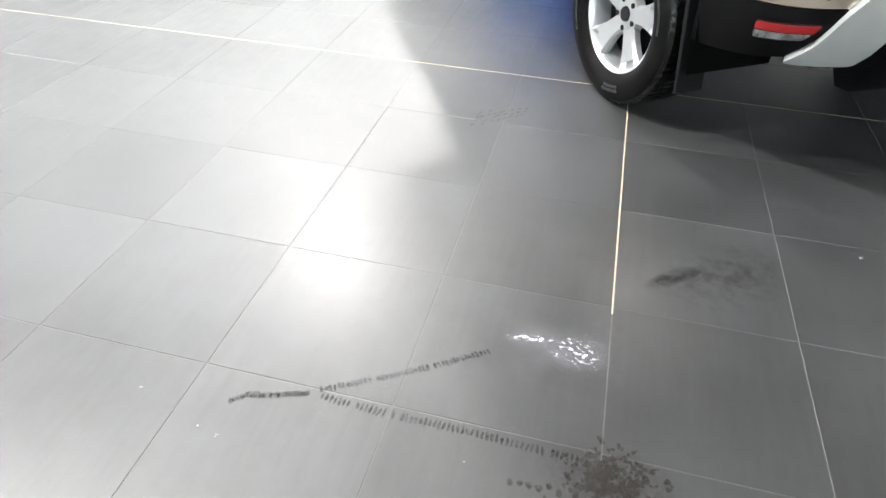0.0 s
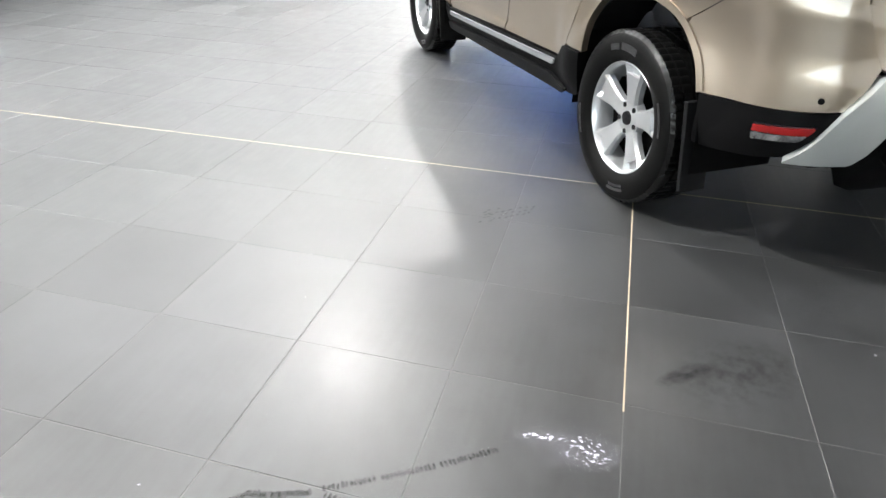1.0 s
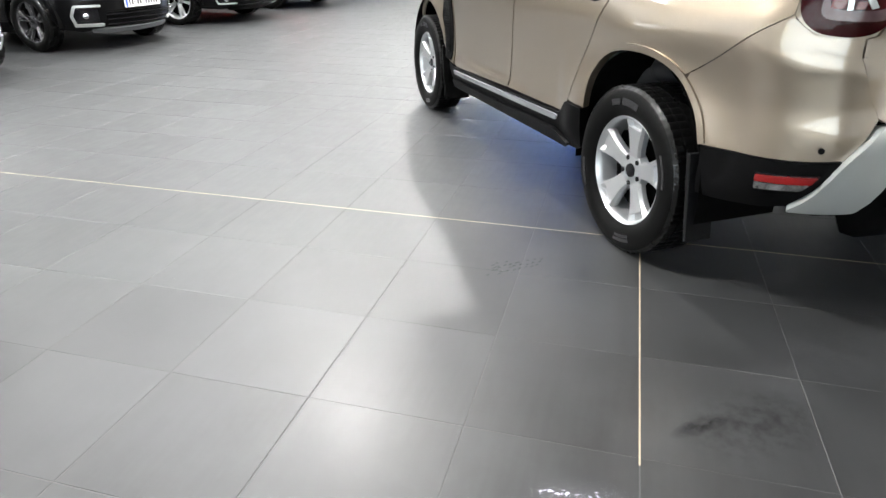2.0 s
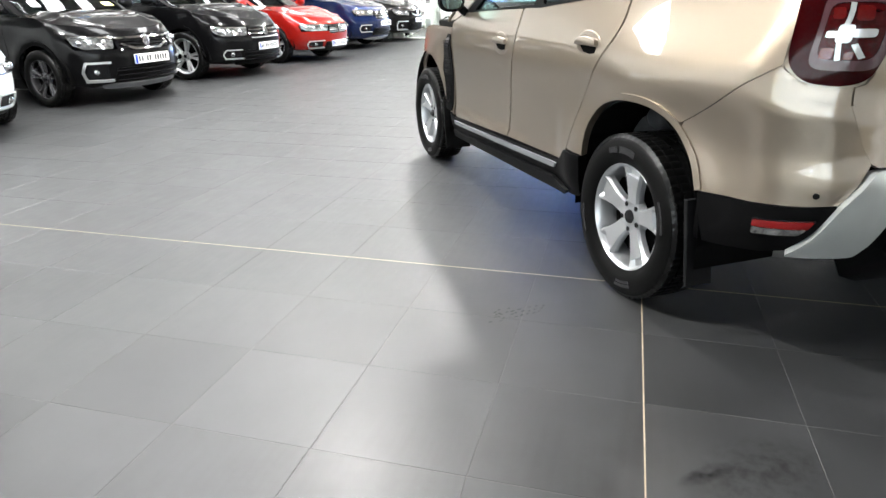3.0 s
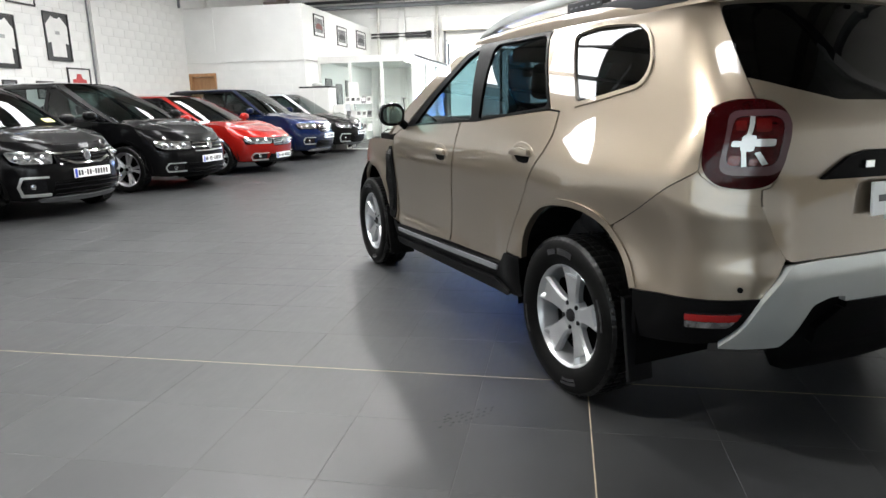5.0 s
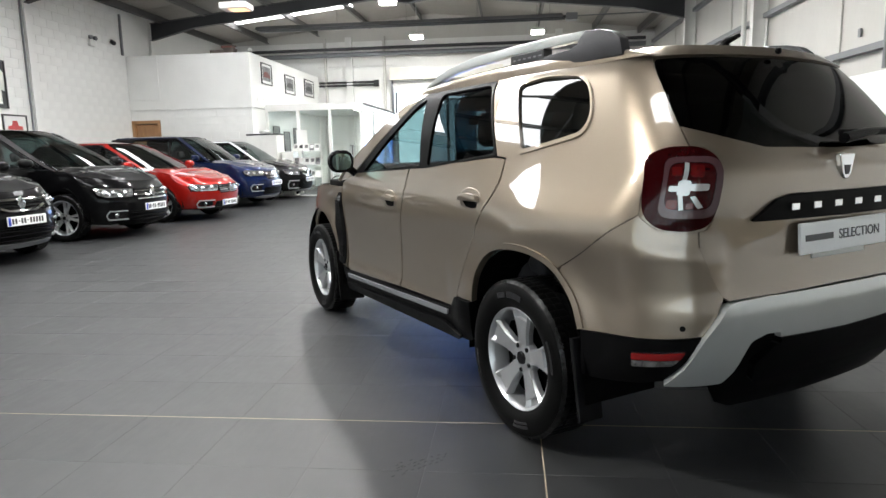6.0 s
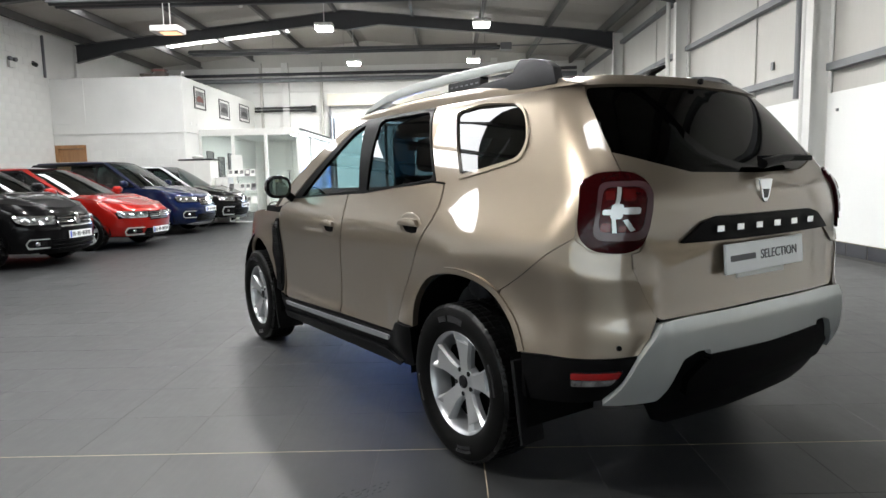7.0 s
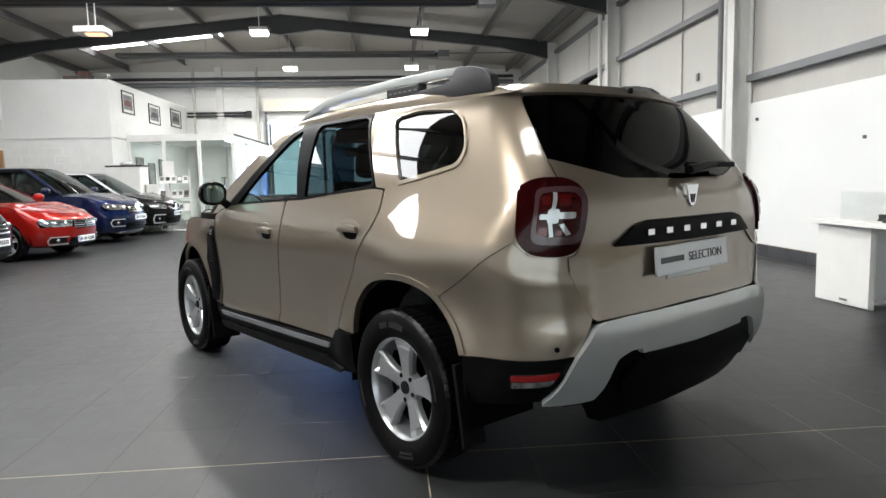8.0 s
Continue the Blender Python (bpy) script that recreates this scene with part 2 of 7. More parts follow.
def lathe(profile, axis="x", seg=48, close=False):
    """A turned body: pairs of (along the axis, radius)."""
    bm = bmesh.new()
    rings = []
    for w, r in profile:
        ring = []
        for k in range(seg):
            t = 2 * math.pi * k / seg
            c, s = r * math.cos(t), r * math.sin(t)
            ring.append(bm.verts.new({"x": (w, c, s), "y": (c, w, s), "z": (c, s, w)}[axis]))
        rings.append(ring)
    pairs = list(zip(rings, rings[1:])) + ([(rings[-1], rings[0])] if close else [])
    for q, w in pairs:
        for k in range(seg):
            bm.faces.new((q[k], q[(k + 1) % seg], w[(k + 1) % seg], w[k]))
    if not close:
        for ring in (rings[0], rings[-1]):
            if all(v.co.length > 0 for v in ring):
                bm.faces.new(ring)
    bmesh.ops.recalc_face_normals(bm, faces=bm.faces)
    return bm


def text_mesh(name, words, size, extrude, material):
    c = bpy.data.curves.new(name, "FONT")
    c.body, c.size, c.extrude, c.align_x, c.align_y = words, size, extrude, "CENTER", "CENTER"
    ob = bpy.data.objects.new(name, c)
    scene.collection.objects.link(ob)
    bpy.context.view_layer.update()
    me = bpy.data.meshes.new_from_object(ob.evaluated_get(bpy.context.evaluated_depsgraph_get()))
    bpy.data.objects.remove(ob)
    me.materials.clear()
    me.materials.append(material)
    return me


# ---- skins of cars ----
def curve(pts):
    """A smooth monotone curve through (x, y) pairs."""
    xs = [p[0] for p in pts]; ys = [p[1] for p in pts]; n = len(xs)
    d = [(ys[i + 1] - ys[i]) / (xs[i + 1] - xs[i]) for i in range(n - 1)]
    m = [d[0]] + [0.0 if d[i - 1] * d[i] <= 0 else 2 * d[i - 1] * d[i] / (d[i - 1] + d[i]) for i in range(1, n - 1)] + [d[-1]]
    def f(x):
        if x <= xs[0]: return ys[0]
        if x >= xs[-1]: return ys[-1]
        i = next(k for k in range(n - 1) if x <= xs[k + 1])
        h = xs[i + 1] - xs[i]; t = (x - xs[i]) / h
        return ((1 + 2 * t) * (1 - t) ** 2 * ys[i] + t * (1 - t) ** 2 * h * m[i] + t * t * (3 - 2 * t) * ys[i + 1] + t * t * (t - 1) * h * m[i + 1])
    return f

def smooth(a, b, x):
    t = min(1.0, max(0.0, (x - a) / (b - a)))
    return t * t * (3 - 2 * t)

class Body:
    """A car's skin: u runs from the tail's middle round the corner (at u = HALF) along the left side to the nose, v is height.
    The side's y is u - HALF + tail."""
    HALF = 0.9
    def __init__(self, side, tail, nose, screen, split, axles, hub, flare, tail_y, nose_y, rtail, rnose, taper_r, taper_f, bow=0.10, bulge=0.0, scallop=0.0, ledge=0.0):
        self.side, self.tail, self.nose, self.screen = curve(side), curve(tail), curve(nose), curve(screen)
        self.split, self.axles, self.hub, self.flare = split, axles, hub, flare
        self.tail_y, self.nose_y = tail_y, nose_y
        self.rtail, self.rnose = curve(rtail), curve(rnose)
        self.taper_r, self.taper_f, self.bow, self.bulge, self.scallop, self.ledge = taper_r, taper_f, bow, bulge, scallop, ledge
    def width(self, y, z):
        w = self.side(z)
        for a in self.axles:
            d = math.hypot(y - a, z - self.hub)
            if z > self.hub - 0.15:
                w += self.flare * math.exp(-((d - 0.44) / 0.10) ** 2) * smooth(self.hub - 0.15, self.hub + 0.15, z)
        w += self.bulge * math.exp(-((y + 0.15) / 0.42) ** 2 - ((z - 0.93) / 0.13) ** 2)
        if self.scallop:
            w -= self.scallop * smooth(0.45, 0.50, z) * smooth(0.80, 0.54, z) * smooth(0.55, 0.66, y) * smooth(2.55, 2.25, y)
        w -= self.taper_r * smooth(0.9, self.tail_y, y) ** 1.5
        w -= self.taper_f * smooth(self.axles[1] - 1.2, self.nose_y, y) ** 2
        return w
    def point(self, u, v):
        sgn = -1 if u >= 0 else 1
        u = abs(u); H = self.HALF
        yr = self.tail(v)
        yf = self.nose(v) if v < self.split else self.screen(v)
        L = self.nose_y - self.tail_y
        shelf = self.ledge * smooth(0.96, 0.85, v) * smooth(0.38, 0.55, v)
        y_nom = self.tail_y + (u - H)
        fr = smooth(self.tail_y + 0.9, self.tail_y, min(max(y_nom, self.tail_y), self.nose_y))
        ff = smooth(self.nose_y - 1.0, self.nose_y, min(max(y_nom, self.tail_y), self.nose_y))
        def sharp(u):
            if u < H:
                k = u / H
                return (k * self.width(yr, v), yr + self.bow * k ** 3 - shelf * smooth(0.66, 0.84, k))
            if u > H + L:
                k = (H + L + H - u) / H
                return (k * self.width(yf, v), yf - self.bow * k * k * 1.6)
            y = self.tail_y + (u - H)
            if v >= self.split:
                ys = self.tail_y + (y - self.tail_y)
                y2 = ys + (yr + self.bow - self.tail_y) * fr
                lim = yf - 0.16
                y2 = min(y2, lim)
            else:
                y2 = y + (yr + self.bow - shelf - self.tail_y) * fr + (yf - 1.6 * self.bow - self.nose_y) * ff
            return (self.width(y2, v), y2)
        for c, r in ((H, self.rtail(v)), (H + L, self.rnose(v))):
            d = u - c
            if abs(d) < r:
                a, b, m = sharp(c - r), sharp(c + r), sharp(c - 1e-6) if c == H else sharp(c + 1e-6)
                t = (d + r) / (2 * r)
                x = (1 - t) ** 2 * a[0] + 2 * t * (1 - t) * m[0] + t * t * b[0]
                y = (1 - t) ** 2 * a[1] + 2 * t * (1 - t) * m[1] + t * t * b[1]
                return (sgn * x, y, v)
        x, y = sharp(u)
        return (sgn * x, y, v)
    def us(self, y):
        return self.HALF + y - self.tail_y

def inside(p, poly):
    x, y = p
    hit, n = False, len(poly)
    for i in range(n):
        (x0, y0), (x1, y1) = poly[i], poly[(i + 1) % n]
        if (y0 > y) != (y1 > y) and x < (x1 - x0) * (y - y0) / (y1 - y0) + x0:
            hit = not hit
    return hit


def rounded(poly, r=0.03, seg=5):
    """The outline with its corners rounded; a corner given as (a, b, r) has its own radius."""
    out, n = [], len(poly)
    for i in range(n):
        p, q, w = Vector(poly[i - 1][:2]), Vector(poly[i][:2]), Vector(poly[(i + 1) % n][:2])
        k = poly[i][2] if len(poly[i]) > 2 else r
        a, b = (p - q), (w - q)
        k = min(k, a.length * 0.48, b.length * 0.48)
        if k < 1e-4:
            out.append(tuple(q))
            continue
        s, e = q + a.normalized() * k, q + b.normalized() * k
        for j in range(seg + 1):
            t = j / seg
            out.append(tuple((1 - t) ** 2 * s + 2 * t * (1 - t) * q + t * t * e))
    return out


def skin(name, chart, poly, material, step=0.04, off=0.0, depth=0.014, holes=(), flip=False):
    """A panel cut from a skin: an outline in the skin's (u, v), raised by off along the normal, with its edge turned in by depth.
    chart(u, v) gives the place; flip: the mirrored side."""
    def fine(loop):
        out, n = [], len(loop)
        for i in range(n):
            a, b = Vector(loop[i]), Vector(loop[(i + 1) % n])
            k = max(1, int((b - a).length / step + 0.5))
            out += [tuple(a.lerp(b, j / k)) for j in range(k)]
        return out
    loops = [fine(poly)] + [fine(h) for h in holes]
    verts, edges = [], []
    for lp in loops:
        o = len(verts)
        verts += [Vector(p) for p in lp]
        edges += [(o + i, o + (i + 1) % len(lp)) for i in range(len(lp))]
    us, vs = [p[0] for p in loops[0]], [p[1] for p in loops[0]]
    edge_pts = [Vector(p) for lp in loops for p in lp]
    from_edge = np.array([tuple(p) for p in edge_pts])
    y = min(vs) + step / 2
    row = 0
    while y < max(vs):
        x = min(us) + (step / 2 if row % 2 else step * 0.1)
        while x < max(us):
            if inside((x, y), loops[0]) and not any(inside((x, y), h) for h in loops[1:]) and np.min((from_edge[:, 0] - x) ** 2 + (from_edge[:, 1] - y) ** 2) > (step * 0.45) ** 2:
                verts.append(Vector((x, y)))
            x += step
        y += step
        row += 1
    co, _, tris, _, _, _ = delaunay_2d_cdt(verts, edges, [], 0, 1e-6)
    keep = []
    for t in tris:
        c = ((co[t[0]].x + co[t[1]].x + co[t[2]].x) / 3, (co[t[0]].y + co[t[1]].y + co[t[2]].y) / 3)
        if inside(c, loops[0]) and not any(inside(c, h) for h in loops[1:]):
            keep.append(tuple(t))
    pts, nor = [], []
    h = 0.004
    for c in co:
        p = Vector(chart(c.x, c.y))
        du = Vector(chart(c.x + h, c.y)) - Vector(chart(c.x - h, c.y))
        dv = Vector(chart(c.x, c.y + h)) - Vector(chart(c.x, c.y - h))
        k = du.cross(dv)
        k = k.normalized() if k.length > 1e-9 else Vector((0, 0, 1))
        nor.append(k)
        pts.append(p)
    # normals face away from the car's middle line
    ref = sum(((p - Vector((0, 1.3, 0.7))).dot(k) > 0) for p, k in zip(pts, nor))
    sgn = 1 if ref * 2 > len(pts) else -1
    nor = [k * sgn for k in nor]
    pts = [p + k * off for p, k in zip(pts, nor)]
    faces = []
    for a, b, c in keep:
        g = (pts[b] - pts[a]).cross(pts[c] - pts[a])
        faces.append((a, b, c) if g.dot(nor[a]) > 0 else (a, c, b))
    count = {}
    for f in faces:
        for i in range(3):
            e = (f[i], f[(i + 1) % 3])
            count[e] = 1
    rim = [e for e in count if (e[1], e[0]) not in count]
    verts3, normals = list(pts), list(nor)
    lip = {}
    def extra(i, d):
        if (i, d) not in lip:
            lip[i, d] = len(verts3)
            verts3.append(pts[i] - nor[i] * d)
            normals.append(None)
        return lip[i, d]
    if depth:
        for a, b in rim:
            faces.append((b, a, extra(a, 0.0), extra(b, 0.0))[:2] + (extra(a, depth), extra(b, depth)))
    me = mesh_of(name, verts3, faces, material)
    me.shade_smooth()
    vn = []
    cn = [v.normal.copy() for v in me.vertices]
    for i, k in enumerate(normals):
        vn.append(k if k is not None else cn[i])
    loops_n = []
    for p in me.polygons:
        wall = any(normals[i] is None for i in p.vertices)
        for i in p.vertices:
            loops_n.append(tuple(p.normal) if wall else tuple(vn[i]))
    me.normals_split_custom_set(loops_n)
    return me


def cap(name, body, edge, u0, u1, crown, material, soft=0.3, n=60, cross=24, flat_u0=True, flat_u1=True, depth=0.0, ridge=0.0):
    """A bonnet or roof: lines across the car between the two sides' edges, crowned in the middle. edge(u) is the height of its rim."""
    rows = []
    ys = [body.point(u0 + (u1 - u0) * i / n, edge(u0 + (u1 - u0) * i / n)) for i in range(n + 1)]
    ymin, ymax = min(p[1] for p in ys), max(p[1] for p in ys)
    for p in ys:
        k = 1.0
        if flat_u0:
            k *= smooth(0, soft, p[1] - ymin)
        if flat_u1:
            k *= smooth(0, soft, ymax - p[1])
        rows.append([(p[0] * (1 - 2 * j / cross), p[1], p[2] + crown * k * (1 - abs(1 - 2 * j / cross) ** 2.6) + ridge * k * math.exp(-((abs(1 - 2 * j / cross) - 0.66) / 0.09) ** 2)) for j in range(cross + 1)])
    verts = [q for r in rows for q in r]
    w = cross + 1
    faces = [(i * w + j, i * w + j + 1, (i + 1) * w + j + 1, (i + 1) * w + j) for i in range(n) for j in range(cross)]
    me = mesh_of(name, verts, faces, material, 40)
    bm = bmesh.new()
    bm.from_mesh(me)
    bmesh.ops.recalc_face_normals(bm, faces=bm.faces)
    if sum(f.normal.z for f in bm.faces) < 0:
        bmesh.ops.reverse_faces(bm, faces=bm.faces)
    bm.to_mesh(me)
    bm.free()
    return me


def flowing(pts, n=4):
    """A soft line through the points."""
    out = []
    for i in range(len(pts) - 1):
        p0, p1, p2, p3 = (Vector(pts[max(0, min(len(pts) - 1, i + k))]) for k in (-1, 0, 1, 2))
        for j in range(n):
            t = j / n
            out.append(tuple(0.5 * ((2 * p1) + (p2 - p0) * t + (2 * p0 - 5 * p1 + 4 * p2 - p3) * t * t + (3 * p1 - p0 - 3 * p2 + p3) * t ** 3)))
    return out + [tuple(pts[-1])]
SUV = Body(
    side=((.18, .79), (.30, .835), (.42, .862), (.55, .868), (.70, .866), (.82, .874), (.90, .882), (.97, .880), (1.04, .869), (1.10, .853), (1.17, .830), (1.30, .783), (1.45, .712), (1.52, .668), (1.58, .60), (1.63, .50)),
    tail=((.18, -.62), (.30, -.74), (.42, -.805), (.52, -.84), (.66, -.845), (.75, -.83), (.90, -.822), (1.05, -.828), (1.13, -.822), (1.22, -.772), (1.35, -.682), (1.50, -.572), (1.57, -.515), (1.63, -.44)),
    nose=((.18, 3.38), (.35, 3.48), (.5, 3.515), (.7, 3.50), (.85, 3.43), (.95, 3.33), (1.02, 3.2)),
    screen=((1.02, 2.52), (1.55, 1.55), (1.63, 1.35)),
    split=1.02, axles=(0.0, 2.676), hub=.343, flare=.03, tail_y=-.80, nose_y=3.50,
    rtail=((.2, .34), (.6, .27), (1.0, .25), (1.2, .18), (1.6, .16)), rnose=((.2, .45), (1.0, .5), (1.05, .22), (1.6, .2)),
    taper_r=.05, taper_f=.10, bow=.09, bulge=.050, scallop=.013, ledge=.034)
# ---- the hall ----
X0, X1, Y0, Y1 = -10.3, 6.70, -10.0, 23.45
EAVE, APEX, MID = 5.68, 6.55, -1.80
FRAMES = (-4.35, 1.2, 6.75, 12.3, 17.85)


def roof_z(x):
    return EAVE + (APEX - EAVE) * (1 - abs(x - MID) / (X1 - MID if x > MID else MID - X0))


def setting(name, bm, material, label, category, smooth_angle=None):
    return tagged(part(name, bm, material, smooth_angle=smooth_angle), label, category, kind="structure")


floor = setting("floor", box(X0 - 0.3, X1 + 0.3, Y0 - 0.3, Y1 + 0.3, -0.25, -0.0008), GROUT, "dark grey porcelain floor tiles with thin grout joints", "floor")

# long walls: painted blockwork on the left, steel cladding on the right
wall_left = setting("wall_left", box(X0 - 0.3, X0 - 0.004, Y0 - 0.3, Y1 + 0.3, -0.25, EAVE), WHITE_WALL, "white painted concrete block wall", "wall")
wall_right = setting("wall_right", box(X1 + 0.10, X1 + 0.3, Y0 - 0.3, Y1 + 0.3, -0.25, EAVE), LINER, "light grey ribbed metal wall cladding", "wall")

# far gable with the opening of the big door, glazed front behind the camera
DOOR = (-3.35, 1.0, 3.75)
bm = box(X0, DOOR[0], Y1, Y1 + 0.25, -0.25, 5.6)
add_box(bm, DOOR[1], X1 + 0.1, Y1, Y1 + 0.25, -0.25, 5.6)
add_box(bm, DOOR[0], DOOR[1], Y1, Y1 + 0.25, DOOR[2], 5.6)
wall_far = setting("wall_far", bm, WHITE_WALL, "white painted gable wall with a tall door opening", "wall")
gable = [(X0, 5.6), (X1 + 0.1, 5.6), (X1 + 0.1, EAVE), (MID, APEX), (X0, EAVE)]
setting("gable_far", prism(gable, "y", Y1 + 0.002, Y1 + 0.24), LINER, "grey cladding of the gable over the wall", "wall")
bm = box(X0, X1 + 0.1, Y0 - 0.25, Y0, 3.6, 5.6)
add_box(bm, X0, -9.5, Y0 - 0.25, Y0, -0.25, 3.6), add_box(bm, 5.5, X1 + 0.1, Y0 - 0.25, Y0, -0.25, 3.6), add_box(bm, -9.5, 5.5, Y0 - 0.25, Y0, -0.25, 0.4)
setting("wall_front", bm, WHITE_WALL, "white wall over the glazed shopfront", "wall")
setting("gable_front", prism(gable, "y", Y0 - 0.24, Y0 - 0.002), LINER, "grey cladding of the front gable", "wall")
front_window = thing("window_1", "wide shopfront window with grey frames", "window", kind="structure")
for i in range(6):
    x = -9.5 + 3.0 * i
    part("window_frame", box(x - 0.04, x + 0.04, Y0 - 0.16, Y0 - 0.06, 0.4, 3.6, 0.005), STEEL_GREY, front_window)
    if i < 5:
        pane = part("pane", box(x + 0.04, x + 2.96, Y0 - 0.12, Y0 - 0.108, 0.4, 3.6), PANE, front_window)
        pane.visible_shadow = False

# roof: liner sheets on purlins on portal frames
def slope(x0, x1, y0, y1, z, t):
    return prism([(x0, roof_z(x0) + z), (x1, roof_z(x1) + z), (x1, roof_z(x1) + z + t), (x0, roof_z(x0) + z + t)], "y", y0, y1)


# strips below y 14 are unseen; 7.1 and 9.15 added to brighten the left
LIGHT_STRIPS = [(-8.4, -4.15, y, y + 0.72) for y in (14.3, 19.85)] + [(-8.4, -2.3, y, y + 1.1) for y in (-1.95,)] + [(-8.4, -2.3, a, b) for a, b in ((3.6, 5.1), (9.15, 10.2))] + [(-8.4, -5.0, 7.1, 8.1), (0.3, 2.6, -1.7, -1.0)]
ceiling = bmesh.new()
def add_slope(bm, x0, x1, y0, y1):
    t = 0.06
    pts = [(x0, roof_z(x0)), (x1, roof_z(x1)), (x1, roof_z(x1) + t), (x0, roof_z(x0) + t)]
    lo, hi = [bm.verts.new((p[0], y0, p[1])) for p in pts], [bm.verts.new((p[0], y1, p[1])) for p in pts]
    bm.faces.new(lo), bm.faces.new(hi[::-1])
    for i in range(4):
        bm.faces.new((lo[i], hi[i], hi[(i + 1) % 4], lo[(i + 1) % 4]))
for side in (0, 1):
    xa, xb = (X0 - 0.3, MID) if side == 0 else (MID, X1 + 0.3)
    cuts = sorted([s for s in LIGHT_STRIPS if (s[0] < MID) == (side == 0)], key=lambda s: s[2])
    y = Y0 - 0.3
    for s in cuts:
        if s[2] > y:
            k = max(1, round((s[2] - y) / 1.0))
            for i in range(k):
                add_slope(ceiling, xa, xb, y + (s[2] - y) * i / k, y + (s[2] - y) * (i + 1) / k - 0.012)
        add_slope(ceiling, xa, s[0], s[2], s[3]), add_slope(ceiling, s[1], xb, s[2], s[3])
        y = s[3]
    k = round((Y1 + 0.3 - y) / 1.0)
    for i in range(k):
        add_slope(ceiling, xa, xb, y + (Y1 + 0.3 - y) * i / k, y + (Y1 + 0.3 - y) * (i + 1) / k - 0.012)
bmesh.ops.recalc_face_normals(ceiling, faces=ceiling.faces)
setting("ceiling", ceiling, ROOF_LINER, "grey beige metal roof liner sheets", "ceiling")
setting("roof_cover", prism([(X0 - 0.3, roof_z(X0) + 0.02), (X0 - 0.3, roof_z(X0) + 0.12), (MID, APEX + 0.22), (X1 + 0.3, EAVE + 0.12), (X1 + 0.3, EAVE + 0.02), (MID, APEX + 0.10)], "y", Y0 - 0.3, Y1 + 0.3), STEEL_GREY, "outer roof sheeting", "roof")

# sheets glow by themselves; roof_cover above is closed to the sky
ROOF_LIGHT = glow("roof_light_sheet", (0.97, 0.985, 1.0), 6.0)
for x0, x1, y0, y1 in LIGHT_STRIPS:
    tagged(part("roof_light", slope(x0, x1, y0, y1, 0.012, 0.02), ROOF_LIGHT), "translucent roof light sheet that glows, some added out of view", "roof light", "roof lights", "structure")

purlins = [-9.9, -8.4, -6.3, -4.2, -2.1, 0.3, 2.4, 4.5, 6.2]
for x in purlins:
    z = roof_z(x)
    bm = prism([(x - 0.045, z - 0.24), (x + 0.045, z - 0.24), (x + 0.045, z - 0.222), (x - 0.025, z - 0.222), (x - 0.025, z - 0.004), (x - 0.045, z - 0.004)], "y", Y0, Y1)
    tagged(part("purlin", bm, PURLIN_GREY), "grey steel roof purlin", "purlin", "roof purlins", "structure")


def portal(y):
    """A portal frame: two I-section columns and two haunched rafters."""
    t = tagged(place(new("portal_frame"), pose(0, y, 0)), "charcoal steel portal frame with light painted columns", "portal frame", "portal frames", "structure")
    for side in (-1, 1):
        xw = X0 + 0.02 if side < 0 else X1 + 0.08
        ex = xw - side * (0.30 if side > 0 else 0.05)
        z1 = roof_z(xw) - 0.21
        bm = bmesh.new()
        add_box(bm, min(xw, ex), max(xw, ex), -0.006, 0.006, 0, z1)
        for x in (xw - side * 0.008, ex):
            add_box(bm, x - 0.008, x + 0.008, -0.09, 0.09, 0, z1)
        part("column", bm, STEEL_WHITE if side > 0 else WHITE_WALL, t, "light painted steel column")
        # rafter web with haunches at the knee and the apex
        d = 0.34
        xs = [ex, ex - side * 1.5, MID + side * 1.1, MID]
        top = [roof_z(x) - 0.205 for x in xs]
        low = [top[0] - d - 0.20, top[1] - d, top[2] - d, top[3] - d - 0.26]
        bm = bmesh.new()
        def strip(pa, pb, y0, y1):
            n = len(pa)
            A, B = [bm.verts.new((p[0], y0, p[1])) for p in pa + pb[::-1]], [bm.verts.new((p[0], y1, p[1])) for p in pa + pb[::-1]]
            bm.faces.new(A), bm.faces.new(B[::-1])
            for i in range(2 * n):
                bm.faces.new((A[i], B[i], B[(i + 1) % (2 * n)], A[(i + 1) % (2 * n)]))
        strip(list(zip(xs, top)), list(zip(xs, low)), -0.006, 0.006)
        strip(list(zip(xs, top)), [(x, z - 0.014) for x, z in zip(xs, top)], -0.085, 0.085)
        strip([(x, z + 0.014) for x, z in zip(xs, low)], list(zip(xs, low)), -0.085, 0.085)
        bmesh.ops.recalc_face_normals(bm, faces=bm.faces)
        part("rafter", bm, STEEL_DARK, t, "charcoal painted rafter")
    return t


for y in FRAMES:
    portal(y)

